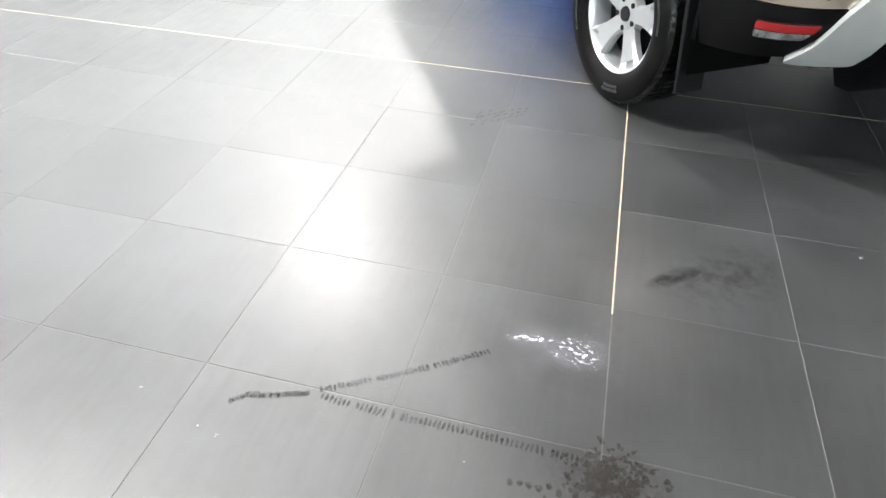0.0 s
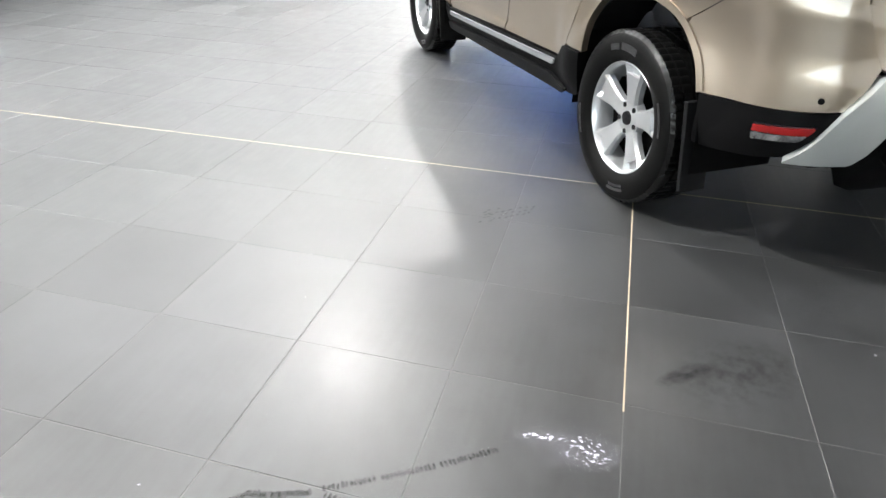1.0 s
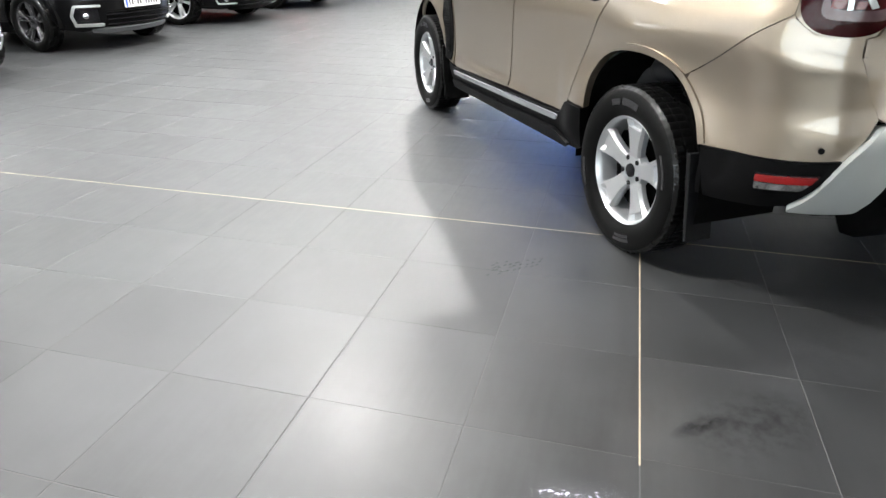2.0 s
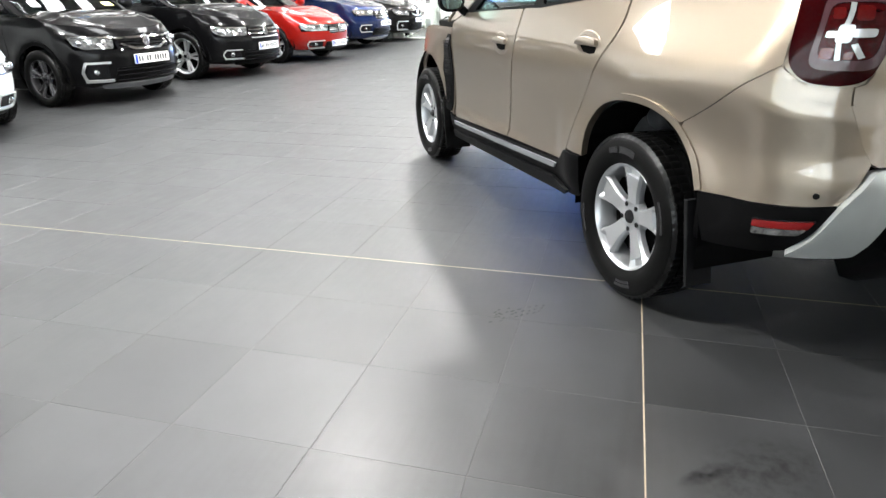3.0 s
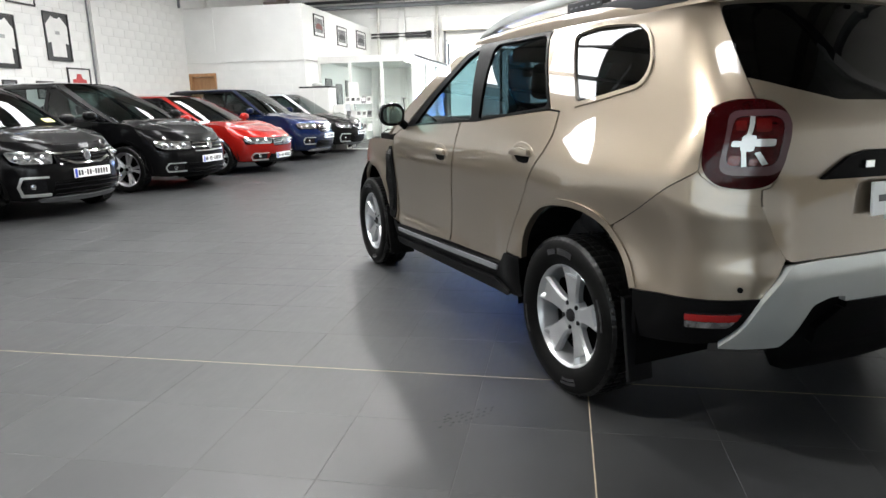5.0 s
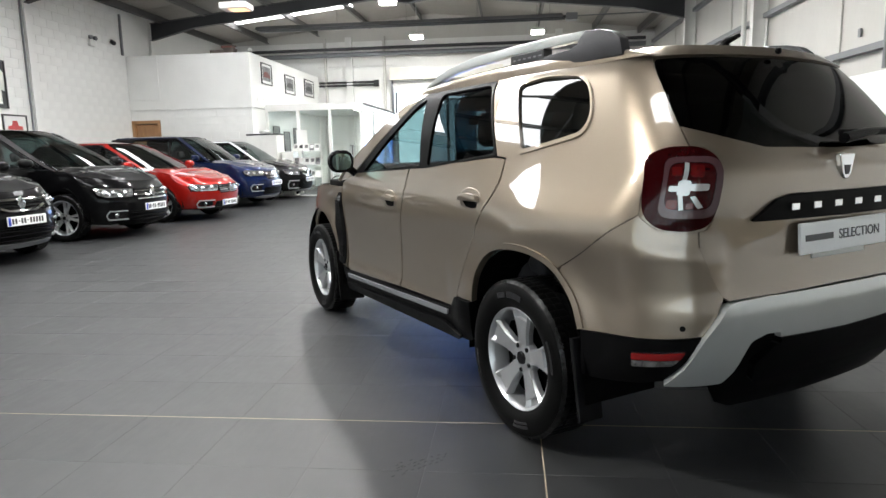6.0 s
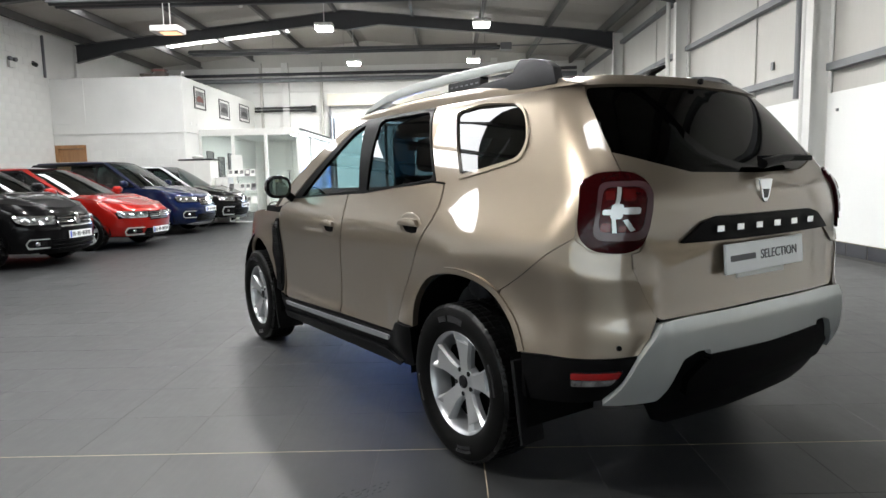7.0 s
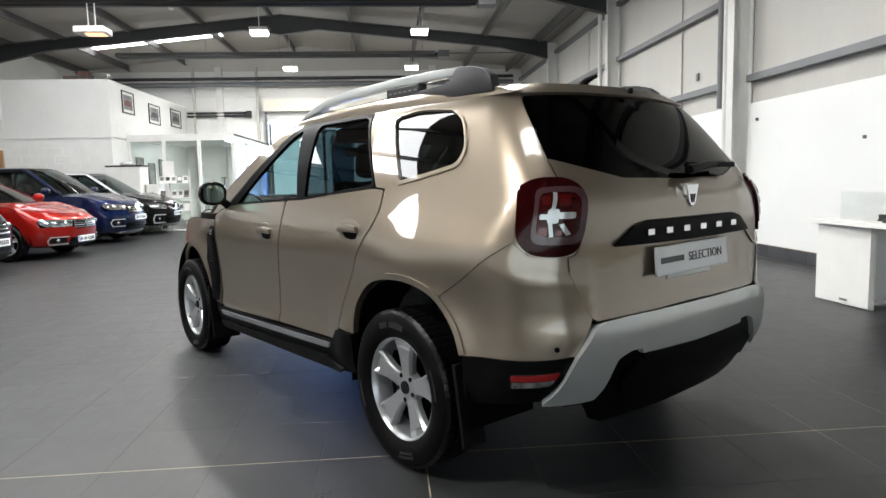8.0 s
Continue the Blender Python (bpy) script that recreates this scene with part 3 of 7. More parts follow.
# right wall: vertical cladding ribs, sheeting rails, white boards and dark skirting
bays = [(1.2, 6.75), (6.75, 12.3), (12.3, 17.85), (17.85, 23.45)]
for a, b in bays:
    for z in (2.57, 3.86, 5.1):
        bm = box(X1 - 0.02, X1 + 0.10, a + 0.12, b - 0.12, z + 0.085, z + 0.10)
        add_box(bm, X1 - 0.035, X1 - 0.02, a + 0.12, b - 0.12, z, z + 0.10)
        add_box(bm, X1 - 0.02, X1 + 0.10, a + 0.12, b - 0.12, z - 0.001, z + 0.012)
        tagged(part("sheeting_rail", bm, STEEL_GREY), "grey steel sheeting rail on the cladding", "rail", "sheeting rails", "structure")
    tagged(part("wall_board", box(X1, X1 + 0.03, a + (0.14 if a > 2 else -8), b - 0.14, 0.185, 2.25, 0.004), BOARD), "smooth white wall board", "wall panel", "wall boards", "structure")
    if a > 2:
        tagged(part("cladding_joint", box(X1 + 0.07, X1 + 0.085, a + 2.26, a + 2.30, 2.26, 5.4), LINER), "cover strip on a cladding joint", "strip", "cladding joints", "structure")
tagged(part("conduit", tube([(X1 - 0.05, 7.35, 2.26), (X1 - 0.05, 7.35, 5.5)], 0.055), STEEL_GREY), "grey cable duct beside the column", "duct", kind="structure")
tagged(part("downpipe", tube([(X1 - 0.16, 6.98, 0.0), (X1 - 0.16, 6.98, 5.55)], 0.05, 14), STEEL_WHITE), "white round rainwater pipe", "pipe", "rainwater pipes", "structure")
tagged(part("downpipe", tube([(X1 - 0.16, 12.95, 0.0), (X1 - 0.16, 12.95, 5.55)], 0.05, 14), STEEL_WHITE), "white round rainwater pipe", "pipe", "rainwater pipes", "structure")
baseboard = thing("baseboard", "dark ceramic skirting tiles with pale joints", "skirting", kind="structure")
part("bed", box(X1 - 0.004, X1 + 0.03, Y0, Y1, -0.003, 0.18), GROUT_PALE, baseboard)
skirt_mesh = None
for i in range(52):
    y = 0.2 + 0.447 * i
    bm = box(-0.006, 0.004, 0.004, 0.441, 0.0, 0.178, 0.002)
    if skirt_mesh is None:
        skirt_mesh = part("tile", bm, SKIRT_TILE, baseboard, at=pose(X1 - 0.004, y, 0)).data
    else:
        bm.free()
        part("tile", skirt_mesh, None, baseboard, at=pose(X1 - 0.004, y, 0))

# left wall: cable pipe, boxed corner
tagged(part("cable_pipe", tube([(X0 + 0.03, 12.13, 0.0), (X0 + 0.03, 12.13, 5.4)], 0.022), STEEL_GREY), "thin grey cable pipe on the block wall", "pipe", kind="structure")
tagged(part("cable_pipe", tube([(X0 + 0.03, 16.2, 4.27), (X0 + 0.03, 16.2, 5.45)], 0.04), STEEL_GREY), "grey pipe over the mezzanine", "pipe", kind="structure")

# mezzanine office block and the glazed office beside it
MX, MY, MZ = -6.42, 16.38, 4.26
bm = box(X0, MX, MY, MY + 0.2, 2.66, MZ, 0.006)
add_box(bm, MX - 0.2, MX, MY + 0.2, Y1, 2.66, MZ)
add_box(bm, X0, MX - 0.02, MY + 0.02, Y1, 4.0, 4.2)
mezzanine = setting("mezzanine", bm, WHITE_WALL, "white plastered mezzanine box over the offices", "mezzanine")
D0, D1, DZ = -10.28, -9.37, 2.34
bm = box(X0, D0, MY + 0.02, MY + 0.22, 0, 2.64)
add_box(bm, D1, MX - 0.02, MY + 0.02, MY + 0.22, 0, 2.64), add_box(bm, D0, D1, MY + 0.02, MY + 0.22, DZ, 2.64)
add_box(bm, MX - 0.22, MX - 0.02, MY + 0.22, 17.45, 0, 2.64)
wall_mezz = setting("wall_mezzanine", bm, WHITE_WALL, "white painted block wall under the mezzanine", "wall")
tagged(part("trim", box(X0, MX + 0.012, MY - 0.012, MY + 0.1, 2.64, 2.665, 0.003), STEEL_WHITE), "thin white ledge under the mezzanine", "trim", kind="structure")
tagged(part("access_panel", prism([(-10.2, 2.95), (-9.3, 2.95), (-9.3, 4.24), (-10.2, 4.24)], "y", MY - 0.02, MY + 0.01, 0.004), WHITE_WALL), "white access panel in the mezzanine front", "panel", kind="structure")

door = thing("door_1", "oak veneered door in an oak frame", "door", kind="structure")
part("door_leaf", box(D0 + 0.09, D1 - 0.09, MY + 0.08, MY + 0.125, 0.005, DZ - 0.11, 0.003), OAK, door)
bm = box(D0, D0 + 0.085, MY - 0.015, MY + 0.2, 0, DZ, 0.003)
add_box(bm, D1 - 0.085, D1, MY - 0.015, MY + 0.2, 0, DZ, 0.003), add_box(bm, D0 + 0.085, D1 - 0.085, MY - 0.015, MY + 0.2, DZ - 0.1, DZ, 0.003)
part("door_frame", bm, OAK, door)
part("door_handle", tube([(D1 - 0.15, MY + 0.03, 1.0), (D1 - 0.27, MY + 0.03, 1.0)], 0.01), CHROME, door)

# glazed office: header, posts, panes, back and side walls
OY, OX = 17.45, -3.30
office = thing("glazed_office", "glazed office with white posts and a white header", "office", kind="structure")
part("header", box(MX, OX, OY, OY + 0.12, 2.58, 2.78, 0.004), STEEL_WHITE, office)
part("side_header", box(OX - 0.12, OX, OY + 0.12, Y1, 2.58, 2.78, 0.004), STEEL_WHITE, office)
part("office_roof", box(MX, OX, OY + 0.12, Y1, 2.72, 2.78), BOARD, office)
for x in (MX + 0.03, -5.38, -4.36, OX - 0.05):
    part("post", box(x - 0.045, x + 0.045, OY + 0.01, OY + 0.11, 0, 2.58, 0.004), STEEL_WHITE, office)
for y in (19.4, 21.4):
    part("post", box(OX - 0.1, OX - 0.02, y - 0.045, y + 0.045, 0, 2.58, 0.004), STEEL_WHITE, office)
for a, b in ((MX + 0.075, -5.425), (-5.335, -4.405), (-4.315, OX - 0.095)):
    part("pane", box(a, b, OY + 0.05, OY + 0.06, 0.05, 2.58), PANE, office)
for a, b in ((OY + 0.12, 19.355), (19.445, 21.355), (21.445, Y1)):
    part("pane", box(OX - 0.065, OX - 0.055, a, b, 0.05, 2.58), PANE, office)
part("office_wall", box(MX - 0.2, MX - 0.02, 17.45, Y1, 0, 2.64), BOARD, office)
# strong glowing panel, added to whiten the office behind its glass
tagged(part("ceiling_panel_light", box(-4.0, -3.55, 19.2, 20.4, 2.685, 2.715, 0.004), glow("panel_glow", (1, 1, 0.97), 60.0)), "lit ceiling panel added to brighten the glazed office", "ceiling light")

# outside the far door: bright yard and sky, a blue banner and a far hedge line
YARD = glow("yard_daylight", (0.80, 0.92, 1.0), 2.6)
tagged(part("backdrop", box(-9, 7, 29.0, 29.1, -0.2, 6.5), YARD), "bright overcast sky behind the yard", "backdrop", kind="structure")
tagged(part("ground", box(-9, 7, Y1 + 0.26, 29.0, -0.25, -0.02), GROUT_PALE), "pale concrete yard outside the door", "ground", kind="structure")
# unseen glowing sheet behind the shopfront, added for reflections on the SUV's tail
tagged(part("street_backdrop", box(-14, 11, -16.1, -16.0, -0.3, 6.0), glow("street_daylight", (0.92, 0.96, 1.0), 1.0)), "bright sky behind the shopfront", "backdrop", kind="structure")
tagged(part("forecourt", box(-14, 11, -16.0, Y0 - 0.26, -0.25, -0.02), GROUT_PALE), "pale paved forecourt outside the shopfront", "ground", kind="structure")
# ---- the champagne SUV ----
SUV_AT = pose(2.018, 0.379, 0, 0, 0, 34.0)
suv = thing("suv", "champagne beige SUV with silver roof rails parked on grey tiles", "car", SUV_AT)


def left(u, v):
    return SUV.point(u, v)


def right(u, v):
    return SUV.point(-u, v)


def front(w, v):
    c = 2 * SUV.HALF + SUV.nose_y - SUV.tail_y
    return SUV.point((c - abs(w)) * (1 if w >= 0 else -1), v)


def both(name, poly, material, label="", parent=None, **kw):
    return [part(name, skin(name, ch, poly, material, **kw), None, parent or suv, label) for ch in (left, right)]


def mirrored(half):
    """A closed outline across the middle from its half with u >= 0, top middle first, bottom middle last."""
    return half + [(-u, v) for u, v in half[::-1] if u > 1e-6]


ARCH_LINE = flowing([(1.298, 0.566), (1.332, 0.643), (1.381, 0.713), (1.437, 0.770), (1.51, 0.808), (1.608, 0.828), (1.729, 0.825), (1.838, 0.803), (1.930, 0.755), (1.998, 0.68), (2.030, 0.60), (2.045, 0.53)], 3)
REAR_ARCH = [p for p in ARCH_LINE if p[0] > 1.42]
LOW_ARCH = [p for p in ARCH_LINE if p[0] <= 1.42][::-1]
LAMP = rounded([(0.99, 1.185, 0.07), (0.895, 1.222, 0.06), (0.76, 1.222, 0.05), (0.692, 1.19, 0.06), (0.682, 1.09, 0.15), (0.697, 0.975, 0.06), (0.78, 0.952, 0.06), (0.90, 0.962, 0.06), (0.972, 1.01, 0.06), (0.99, 1.10, 0.1)], 0.05)
Q_GLASS = rounded([(1.955, 1.512, 0.03), (1.80, 1.533, 0.05), (1.45, 1.512, 0.09), (1.31, 1.462, 0.07), (1.272, 1.36, 0.08), (1.34, 1.292, 0.07), (1.545, 1.262, 0.2), (1.762, 1.228, 0.02)])
R_GLASS = rounded([(2.705, 1.54, 0.04), (2.20, 1.54, 0.05), (1.955, 1.215, 0.04), (2.575, 1.155, 0.02)])
F_GLASS = rounded([(3.46, 1.112, 0.02), (2.96, 1.492, 0.10), (2.875, 1.53, 0.03), (2.66, 1.155, 0.02)])

body_side = [(3.88, 1.04), (3.54, 1.30), (3.18, 1.50), (3.03, 1.575), (1.05, 1.575), (0.90, 1.570), (0.872, 1.552), (0.838, 1.44), (0.806, 1.30), (0.792, 1.225),
             (0.90, 1.224), (0.962, 1.205), (0.994, 1.165), (0.994, 1.06), (0.985, 1.008), (1.18, 0.906), (1.398, 0.79)] + REAR_ARCH + [
             (2.05, 0.53), (2.198, 0.53), (2.13, 0.697), (2.045, 0.82), (1.955, 0.932), (1.875, 1.03), (1.850, 1.10), (1.858, 1.196), (1.93, 1.204), (2.185, 1.553), (2.21, 1.566),
             (2.92, 1.566), (3.005, 1.522), (3.62, 1.103), (3.80, 1.045)]
both("body_side", body_side, BEIGE, holes=[Q_GLASS], step=0.035)
def lip_line(line, d):
    c = Vector((1.675, 0.40))
    return [tuple(Vector(p) + (Vector(p) - c).normalized() * d) for p in line]


both("arch_lip", lip_line(ARCH_LINE, 0.020) + lip_line(ARCH_LINE, -0.006)[::-1], BEIGE, "rolled wheel arch edge", step=0.03, off=0.007, depth=0.035)
q_mid = (sum(p[0] for p in Q_GLASS) / len(Q_GLASS), sum(p[1] for p in Q_GLASS) / len(Q_GLASS))
both("quarter_rim", [(q_mid[0] + (u - q_mid[0]) * 1.075, q_mid[1] + (v - q_mid[1]) * 1.13) for u, v in Q_GLASS], BEIGE, "raised body-coloured window rim", holes=[Q_GLASS], step=0.03, off=0.006, depth=0.012)
both("quarter_window", Q_GLASS, TINTED, "dark tinted rear quarter window", off=-0.006, depth=0.006)
both("rear_door", rounded([(2.774, 1.135, 0.01), (1.95, 1.196, 0.02), (1.868, 1.19, 0.01), (1.858, 1.10, 0.05), (1.885, 1.03, 0.05), (1.963, 0.935, 0.08), (2.138, 0.70, 0.1), (2.205, 0.53, 0.06), (2.222, 0.462, 0.03), (2.903, 0.447, 0.01), (2.862, 0.77, 0.2), (2.788, 1.0, 0.1)], 0.02), BEIGE, "beige rear door", step=0.035)
both("front_door", rounded([(3.822, 1.03, 0.02), (3.62, 1.092, 0.05), (3.45, 1.105, 0.05), (2.786, 1.134, 0.01), (2.799, 1.0, 0.1), (2.872, 0.77, 0.2), (2.914, 0.446, 0.01), (3.80, 0.412, 0.03), (3.815, 0.69, 0.1)], 0.02), BEIGE, "beige front door", step=0.04)
both("window_frame", [(3.60, 1.096), (3.0, 1.515), (2.915, 1.56), (2.215, 1.560), (2.19, 1.548), (1.938, 1.205), (2.60, 1.140), (2.78, 1.137)], PLASTIC, "black window surround and pillar", holes=[R_GLASS, F_GLASS], off=0.002, depth=0.02)
both("rear_door_window", R_GLASS, PRIVACY, "dark tinted rear door window", off=-0.006, depth=0.006)
both("front_door_window", F_GLASS, CLEAR, "clear front door window", off=-0.006, depth=0.006)
arch_f = [(4.376 + 0.435 * math.cos(radians(a)), 0.343 + 0.445 * math.sin(radians(a))) for a in range(22, 165, 11)]
both("front_fender", [(3.838, 1.0), (4.3, 1.0), (4.7, 0.975), (4.95, 0.93), (4.93, 0.60)] + arch_f + [(3.90, 0.45), (3.825, 0.42), (3.828, 0.69)], BEIGE, step=0.04)
both("fender_vent", rounded([(3.842, 0.958), (3.90, 0.958), (4.01, 0.865), (4.03, 0.72), (3.965, 0.62), (3.93, 0.46), (3.845, 0.44)], 0.02), PLASTIC, "black ribbed fender vent trim", off=0.006)
for sgn, ch in ((1, left), (-1, right)):
    bm = bmesh.new()
    for i in range(26):
        v = 0.50 + 0.0165 * i
        a, b = Vector(ch(3.87, v)), Vector(ch(3.93 + 0.05 * smooth(0.5, 0.7, v), v))
        add_tube(bm, [a - Vector((sgn * 0.012, 0, 0)), b - Vector((sgn * 0.012, 0, 0))], 0.004, 6)
    part("vent_ribs", bm, PLASTIC, suv, smooth_angle=60)
both("side_indicator", rounded([(3.862, 0.935), (3.905, 0.932), (3.925, 0.90), (3.88, 0.888)], 0.012), WHITE_LENS, "clear side indicator lens", off=0.012, depth=0.008, step=0.02)
both("sill", rounded([(3.86, 0.44, 0.01), (3.80, 0.408, 0.01), (2.27, 0.452, 0.02), (2.205, 0.522, 0.02), (2.052, 0.525, 0.005), (2.066, 0.40, 0.02), (2.08, 0.325, 0.03), (2.2, 0.315, 0.05), (2.9, 0.30, 0.1), (3.86, 0.255, 0.02)], 0.02), PLASTIC, "black plastic sill cladding", off=0.012, depth=0.05)
# paler grey strip puts the light on the sill's top into the colour
both("sill_highlight", rounded([(3.79, 0.392, 0.005), (2.285, 0.44, 0.015), (2.30, 0.412, 0.015), (3.79, 0.366, 0.005)]), STEEL_GREY, "paler grey strip painted as the lit sill top", off=0.02, depth=0.01)
both("sill_step", rounded([(3.83, 0.325, 0.005), (2.32, 0.372, 0.02), (2.16, 0.335, 0.02), (2.20, 0.31, 0.02), (3.83, 0.28, 0.005)]), PLASTIC, off=0.03, depth=0.02)
both("rear_bumper_corner", [(0.982, 1.0055), (1.1785, 0.9035), (1.396, 0.788)] + LOW_ARCH + [(0.752, 0.606), (0.70, 0.665), (0.656, 0.728), (0.698, 0.79), (0.741, 0.90), (0.741, 0.95), (0.787, 0.949), (0.897, 0.958), (0.968, 0.99)], BEIGE, "beige rear bumper corner", step=0.03)
both("lamp_surround", rounded([(0.982, 1.0, 0.005), (0.996, 0.985, 0.02), (0.92, 0.928, 0.05), (0.838, 0.905, 0.05), (0.748, 0.90, 0.003), (0.748, 0.948, 0.003), (0.79, 0.947, 0.03), (0.90, 0.957, 0.04)], 0.02), BEIGE, off=0.006, step=0.03)
both("bumper_cladding", [(1.296, 0.562), (0.756, 0.602), (0.80, 0.52), (0.862, 0.435), (0.95, 0.415), (1.10, 0.40), (1.255, 0.385), (1.275, 0.46)], PLASTIC, "black lower bumper corner", step=0.03)
for ch in (left, right):
    housing = part("reflector", skin("reflector", ch, rounded([(1.058, 0.534), (0.815, 0.557), (0.866, 0.500), (1.032, 0.480)], 0.012), GLOSS_BLACK, off=0.004, depth=0.02), None, suv, "rear reflector and fog lamp")
    part("red_reflector", skin("red_reflector", ch, rounded([(1.052, 0.530), (0.825, 0.552), (0.842, 0.527), (1.046, 0.508)], 0.006), REFLECTOR_RED, off=0.009, depth=0.008), None, housing, "red reflector strip")
    part("fog_lamp", skin("fog_lamp", ch, rounded([(1.044, 0.505), (0.846, 0.524), (0.868, 0.503), (1.03, 0.484)], 0.006), FOG_GLASS, off=0.008, depth=0.008), None, housing, "clear fog lamp lens")

# tail end
tailgate = part("tailgate", skin("tailgate", left, mirrored([(0.0, 1.211), (0.43, 1.219), (0.62, 1.255), (0.802, 1.293), (0.784, 1.226), (0.73, 1.225), (0.694, 1.20), (0.679, 1.15), (0.676, 1.08), (0.69, 0.985), (0.705, 0.958), (0.736, 0.95), (0.738, 0.902), (0.676, 0.899), (0.637, 0.907), (0.526, 0.976), (0.0, 0.972)]), BEIGE, step=0.035, off=0.003), None, suv, "beige tailgate")
part("lower_tailgate", skin("lower_tailgate", left, mirrored([(0.0, 0.974), (0.526, 0.978), (0.637, 0.909), (0.676, 0.901), (0.737, 0.901), (0.694, 0.79), (0.652, 0.73), (0.62, 0.716), (0.0, 0.722)]), BEIGE, step=0.035, off=-0.005), None, tailgate)
part("rear_window", skin("rear_window", left, rounded(mirrored([(0.0, 1.562), (0.45, 1.556), (0.862, 1.545), (0.835, 1.44), (0.798, 1.297), (0.62, 1.259), (0.43, 1.223), (0.0, 1.215)]), 0.02), REAR_TINT, step=0.05, off=-0.002), None, tailgate, "dark tinted rear window")
part("spoiler", skin("spoiler", left, rounded(mirrored([(0.0, 1.606), (0.45, 1.60), (0.78, 1.596), (0.90, 1.592), (1.00, 1.587), (1.12, 1.579), (1.12, 1.570), (1.00, 1.566), (0.90, 1.561), (0.868, 1.551), (0.84, 1.551), (0.45, 1.561), (0.0, 1.568)]), 0.012), BEIGE, step=0.04, off=0.006, depth=0.03), None, tailgate, "beige roof spoiler")
garnish = part("garnish", skin("garnish", left, rounded(mirrored([(0.0, 1.062), (0.34, 1.062), (0.425, 1.045), (0.53, 0.977), (0.0, 0.972)]), 0.012), PLASTIC, step=0.04, off=0.016, depth=0.02), None, tailgate, "black garnish strip with silver lettering")
for i in range(6):
    # raised silver letters, kept as plain blocks
    x = -0.305 + 0.122 * i
    bm = box(x - 0.021, x + 0.021, -0.850, -0.842, 1.005, 1.031, 0.003)
    part("letter_block", bm, CHROME, garnish)
badge = part("badge", prism([(-0.046, 1.190), (0.046, 1.190), (0.027, 1.118), (0.011, 1.100), (-0.011, 1.100), (-0.027, 1.118)], "y", -0.846, -0.825, 0.004), CHROME, tailgate, "plain chrome shield emblem", at=pose(0, 0.012, 0, 0, 0, 0))
part("badge_inset", prism([(-0.020, 1.150), (0.020, 1.150), (0.010, 1.116), (-0.010, 1.116)], "y", -0.8475, -0.8455), GLOSS_BLACK, badge)
plate = part("number_plate", box(-0.262, 0.262, -0.012, 0.0, -0.056, 0.056, 0.004), PLATE_WHITE, tailgate, "white dealer plate with grey lettering", at=pose(-0.005, -0.835, 0.902, -4, -0.5, 0))
part("plate_bar", box(-0.235, -0.075, -0.0135, -0.011, -0.010, 0.012), PLATE_INK, plate)
words = part("plate_text", text_mesh("plate_text", "SELECTION", 0.050, 0.001, PLATE_INK), None, plate, at=pose(0.085, -0.0135, 0.0, 90, 0, 0))
part("plate_holder", box(-0.16, 0.16, -0.825, -0.80, 0.822, 0.842, 0.003), SILVER, tailgate, "plate holder edge")
part("washer_nozzle", lathe([(0, 0.0), (0.004, 0.012), (0.012, 0.013), (0.02, 0.009)], "y", 14), PLASTIC, tailgate, at=pose(0, -0.548, 1.588))
wiper = part("rear_wiper", tube([(0.0, -0.815, 1.245), (0.16, -0.80, 1.265), (0.34, -0.775, 1.275)], [0.02, 0.017, 0.010]), PLASTIC, tailgate, "black rear wiper", smooth_angle=60)
part("wiper_blade", box(0.02, 0.40, -0.80, -0.778, 1.255, 1.278, 0.004), PLASTIC, wiper, at=pose(0, 0, 0))
part("skid_plate", skin("skid_plate", left, rounded(mirrored([(0.0, 0.716), (0.50, 0.716), (0.652, 0.708), (0.70, 0.66), (0.756, 0.60), (0.87, 0.432), (0.64, 0.44), (0.545, 0.575), (0.47, 0.595), (0.40, 0.592), (0.40, 0.572), (0.0, 0.560)]), 0.014), SILVER, step=0.035, off=0.024, depth=0.05), None, suv, "satin silver rear skid trim")
part("rear_valance", skin("rear_valance", left, mirrored([(0.0, 0.57), (0.47, 0.60), (0.55, 0.58), (0.64, 0.44), (0.66, 0.40), (0.60, 0.33), (0.50, 0.29), (0.0, 0.27)]), PLASTIC, step=0.05), None, suv, "black lower valance")
part("valance_lip", skin("valance_lip", left, rounded(mirrored([(0.0, 0.565), (0.40, 0.575), (0.40, 0.555), (0.42, 0.555), (0.52, 0.50), (0.50, 0.43), (0.0, 0.42)]), 0.01), PLASTIC, step=0.05, off=0.03, depth=0.03), None, suv)
part("exhaust", tube([(-0.44, -0.45, 0.34), (-0.46, -0.63, 0.36)], 0.022, 16), UNDER_SHADE, suv, "dark steel exhaust tip", smooth_angle=50)
for ch in (left, right):
    p = Vector(ch(0.845, 0.634))
    part("parking_sensor", lathe([(-0.004, 0.0), (-0.004, 0.005), (0.002, 0.007), (0.002, 0.009), (-0.006, 0.0095)], "y", 16), PLASTIC, suv, at=Matrix.Translation(p) @ pose(0, 0, 0, 0, 0, -40 if p.x < 0 else 40))

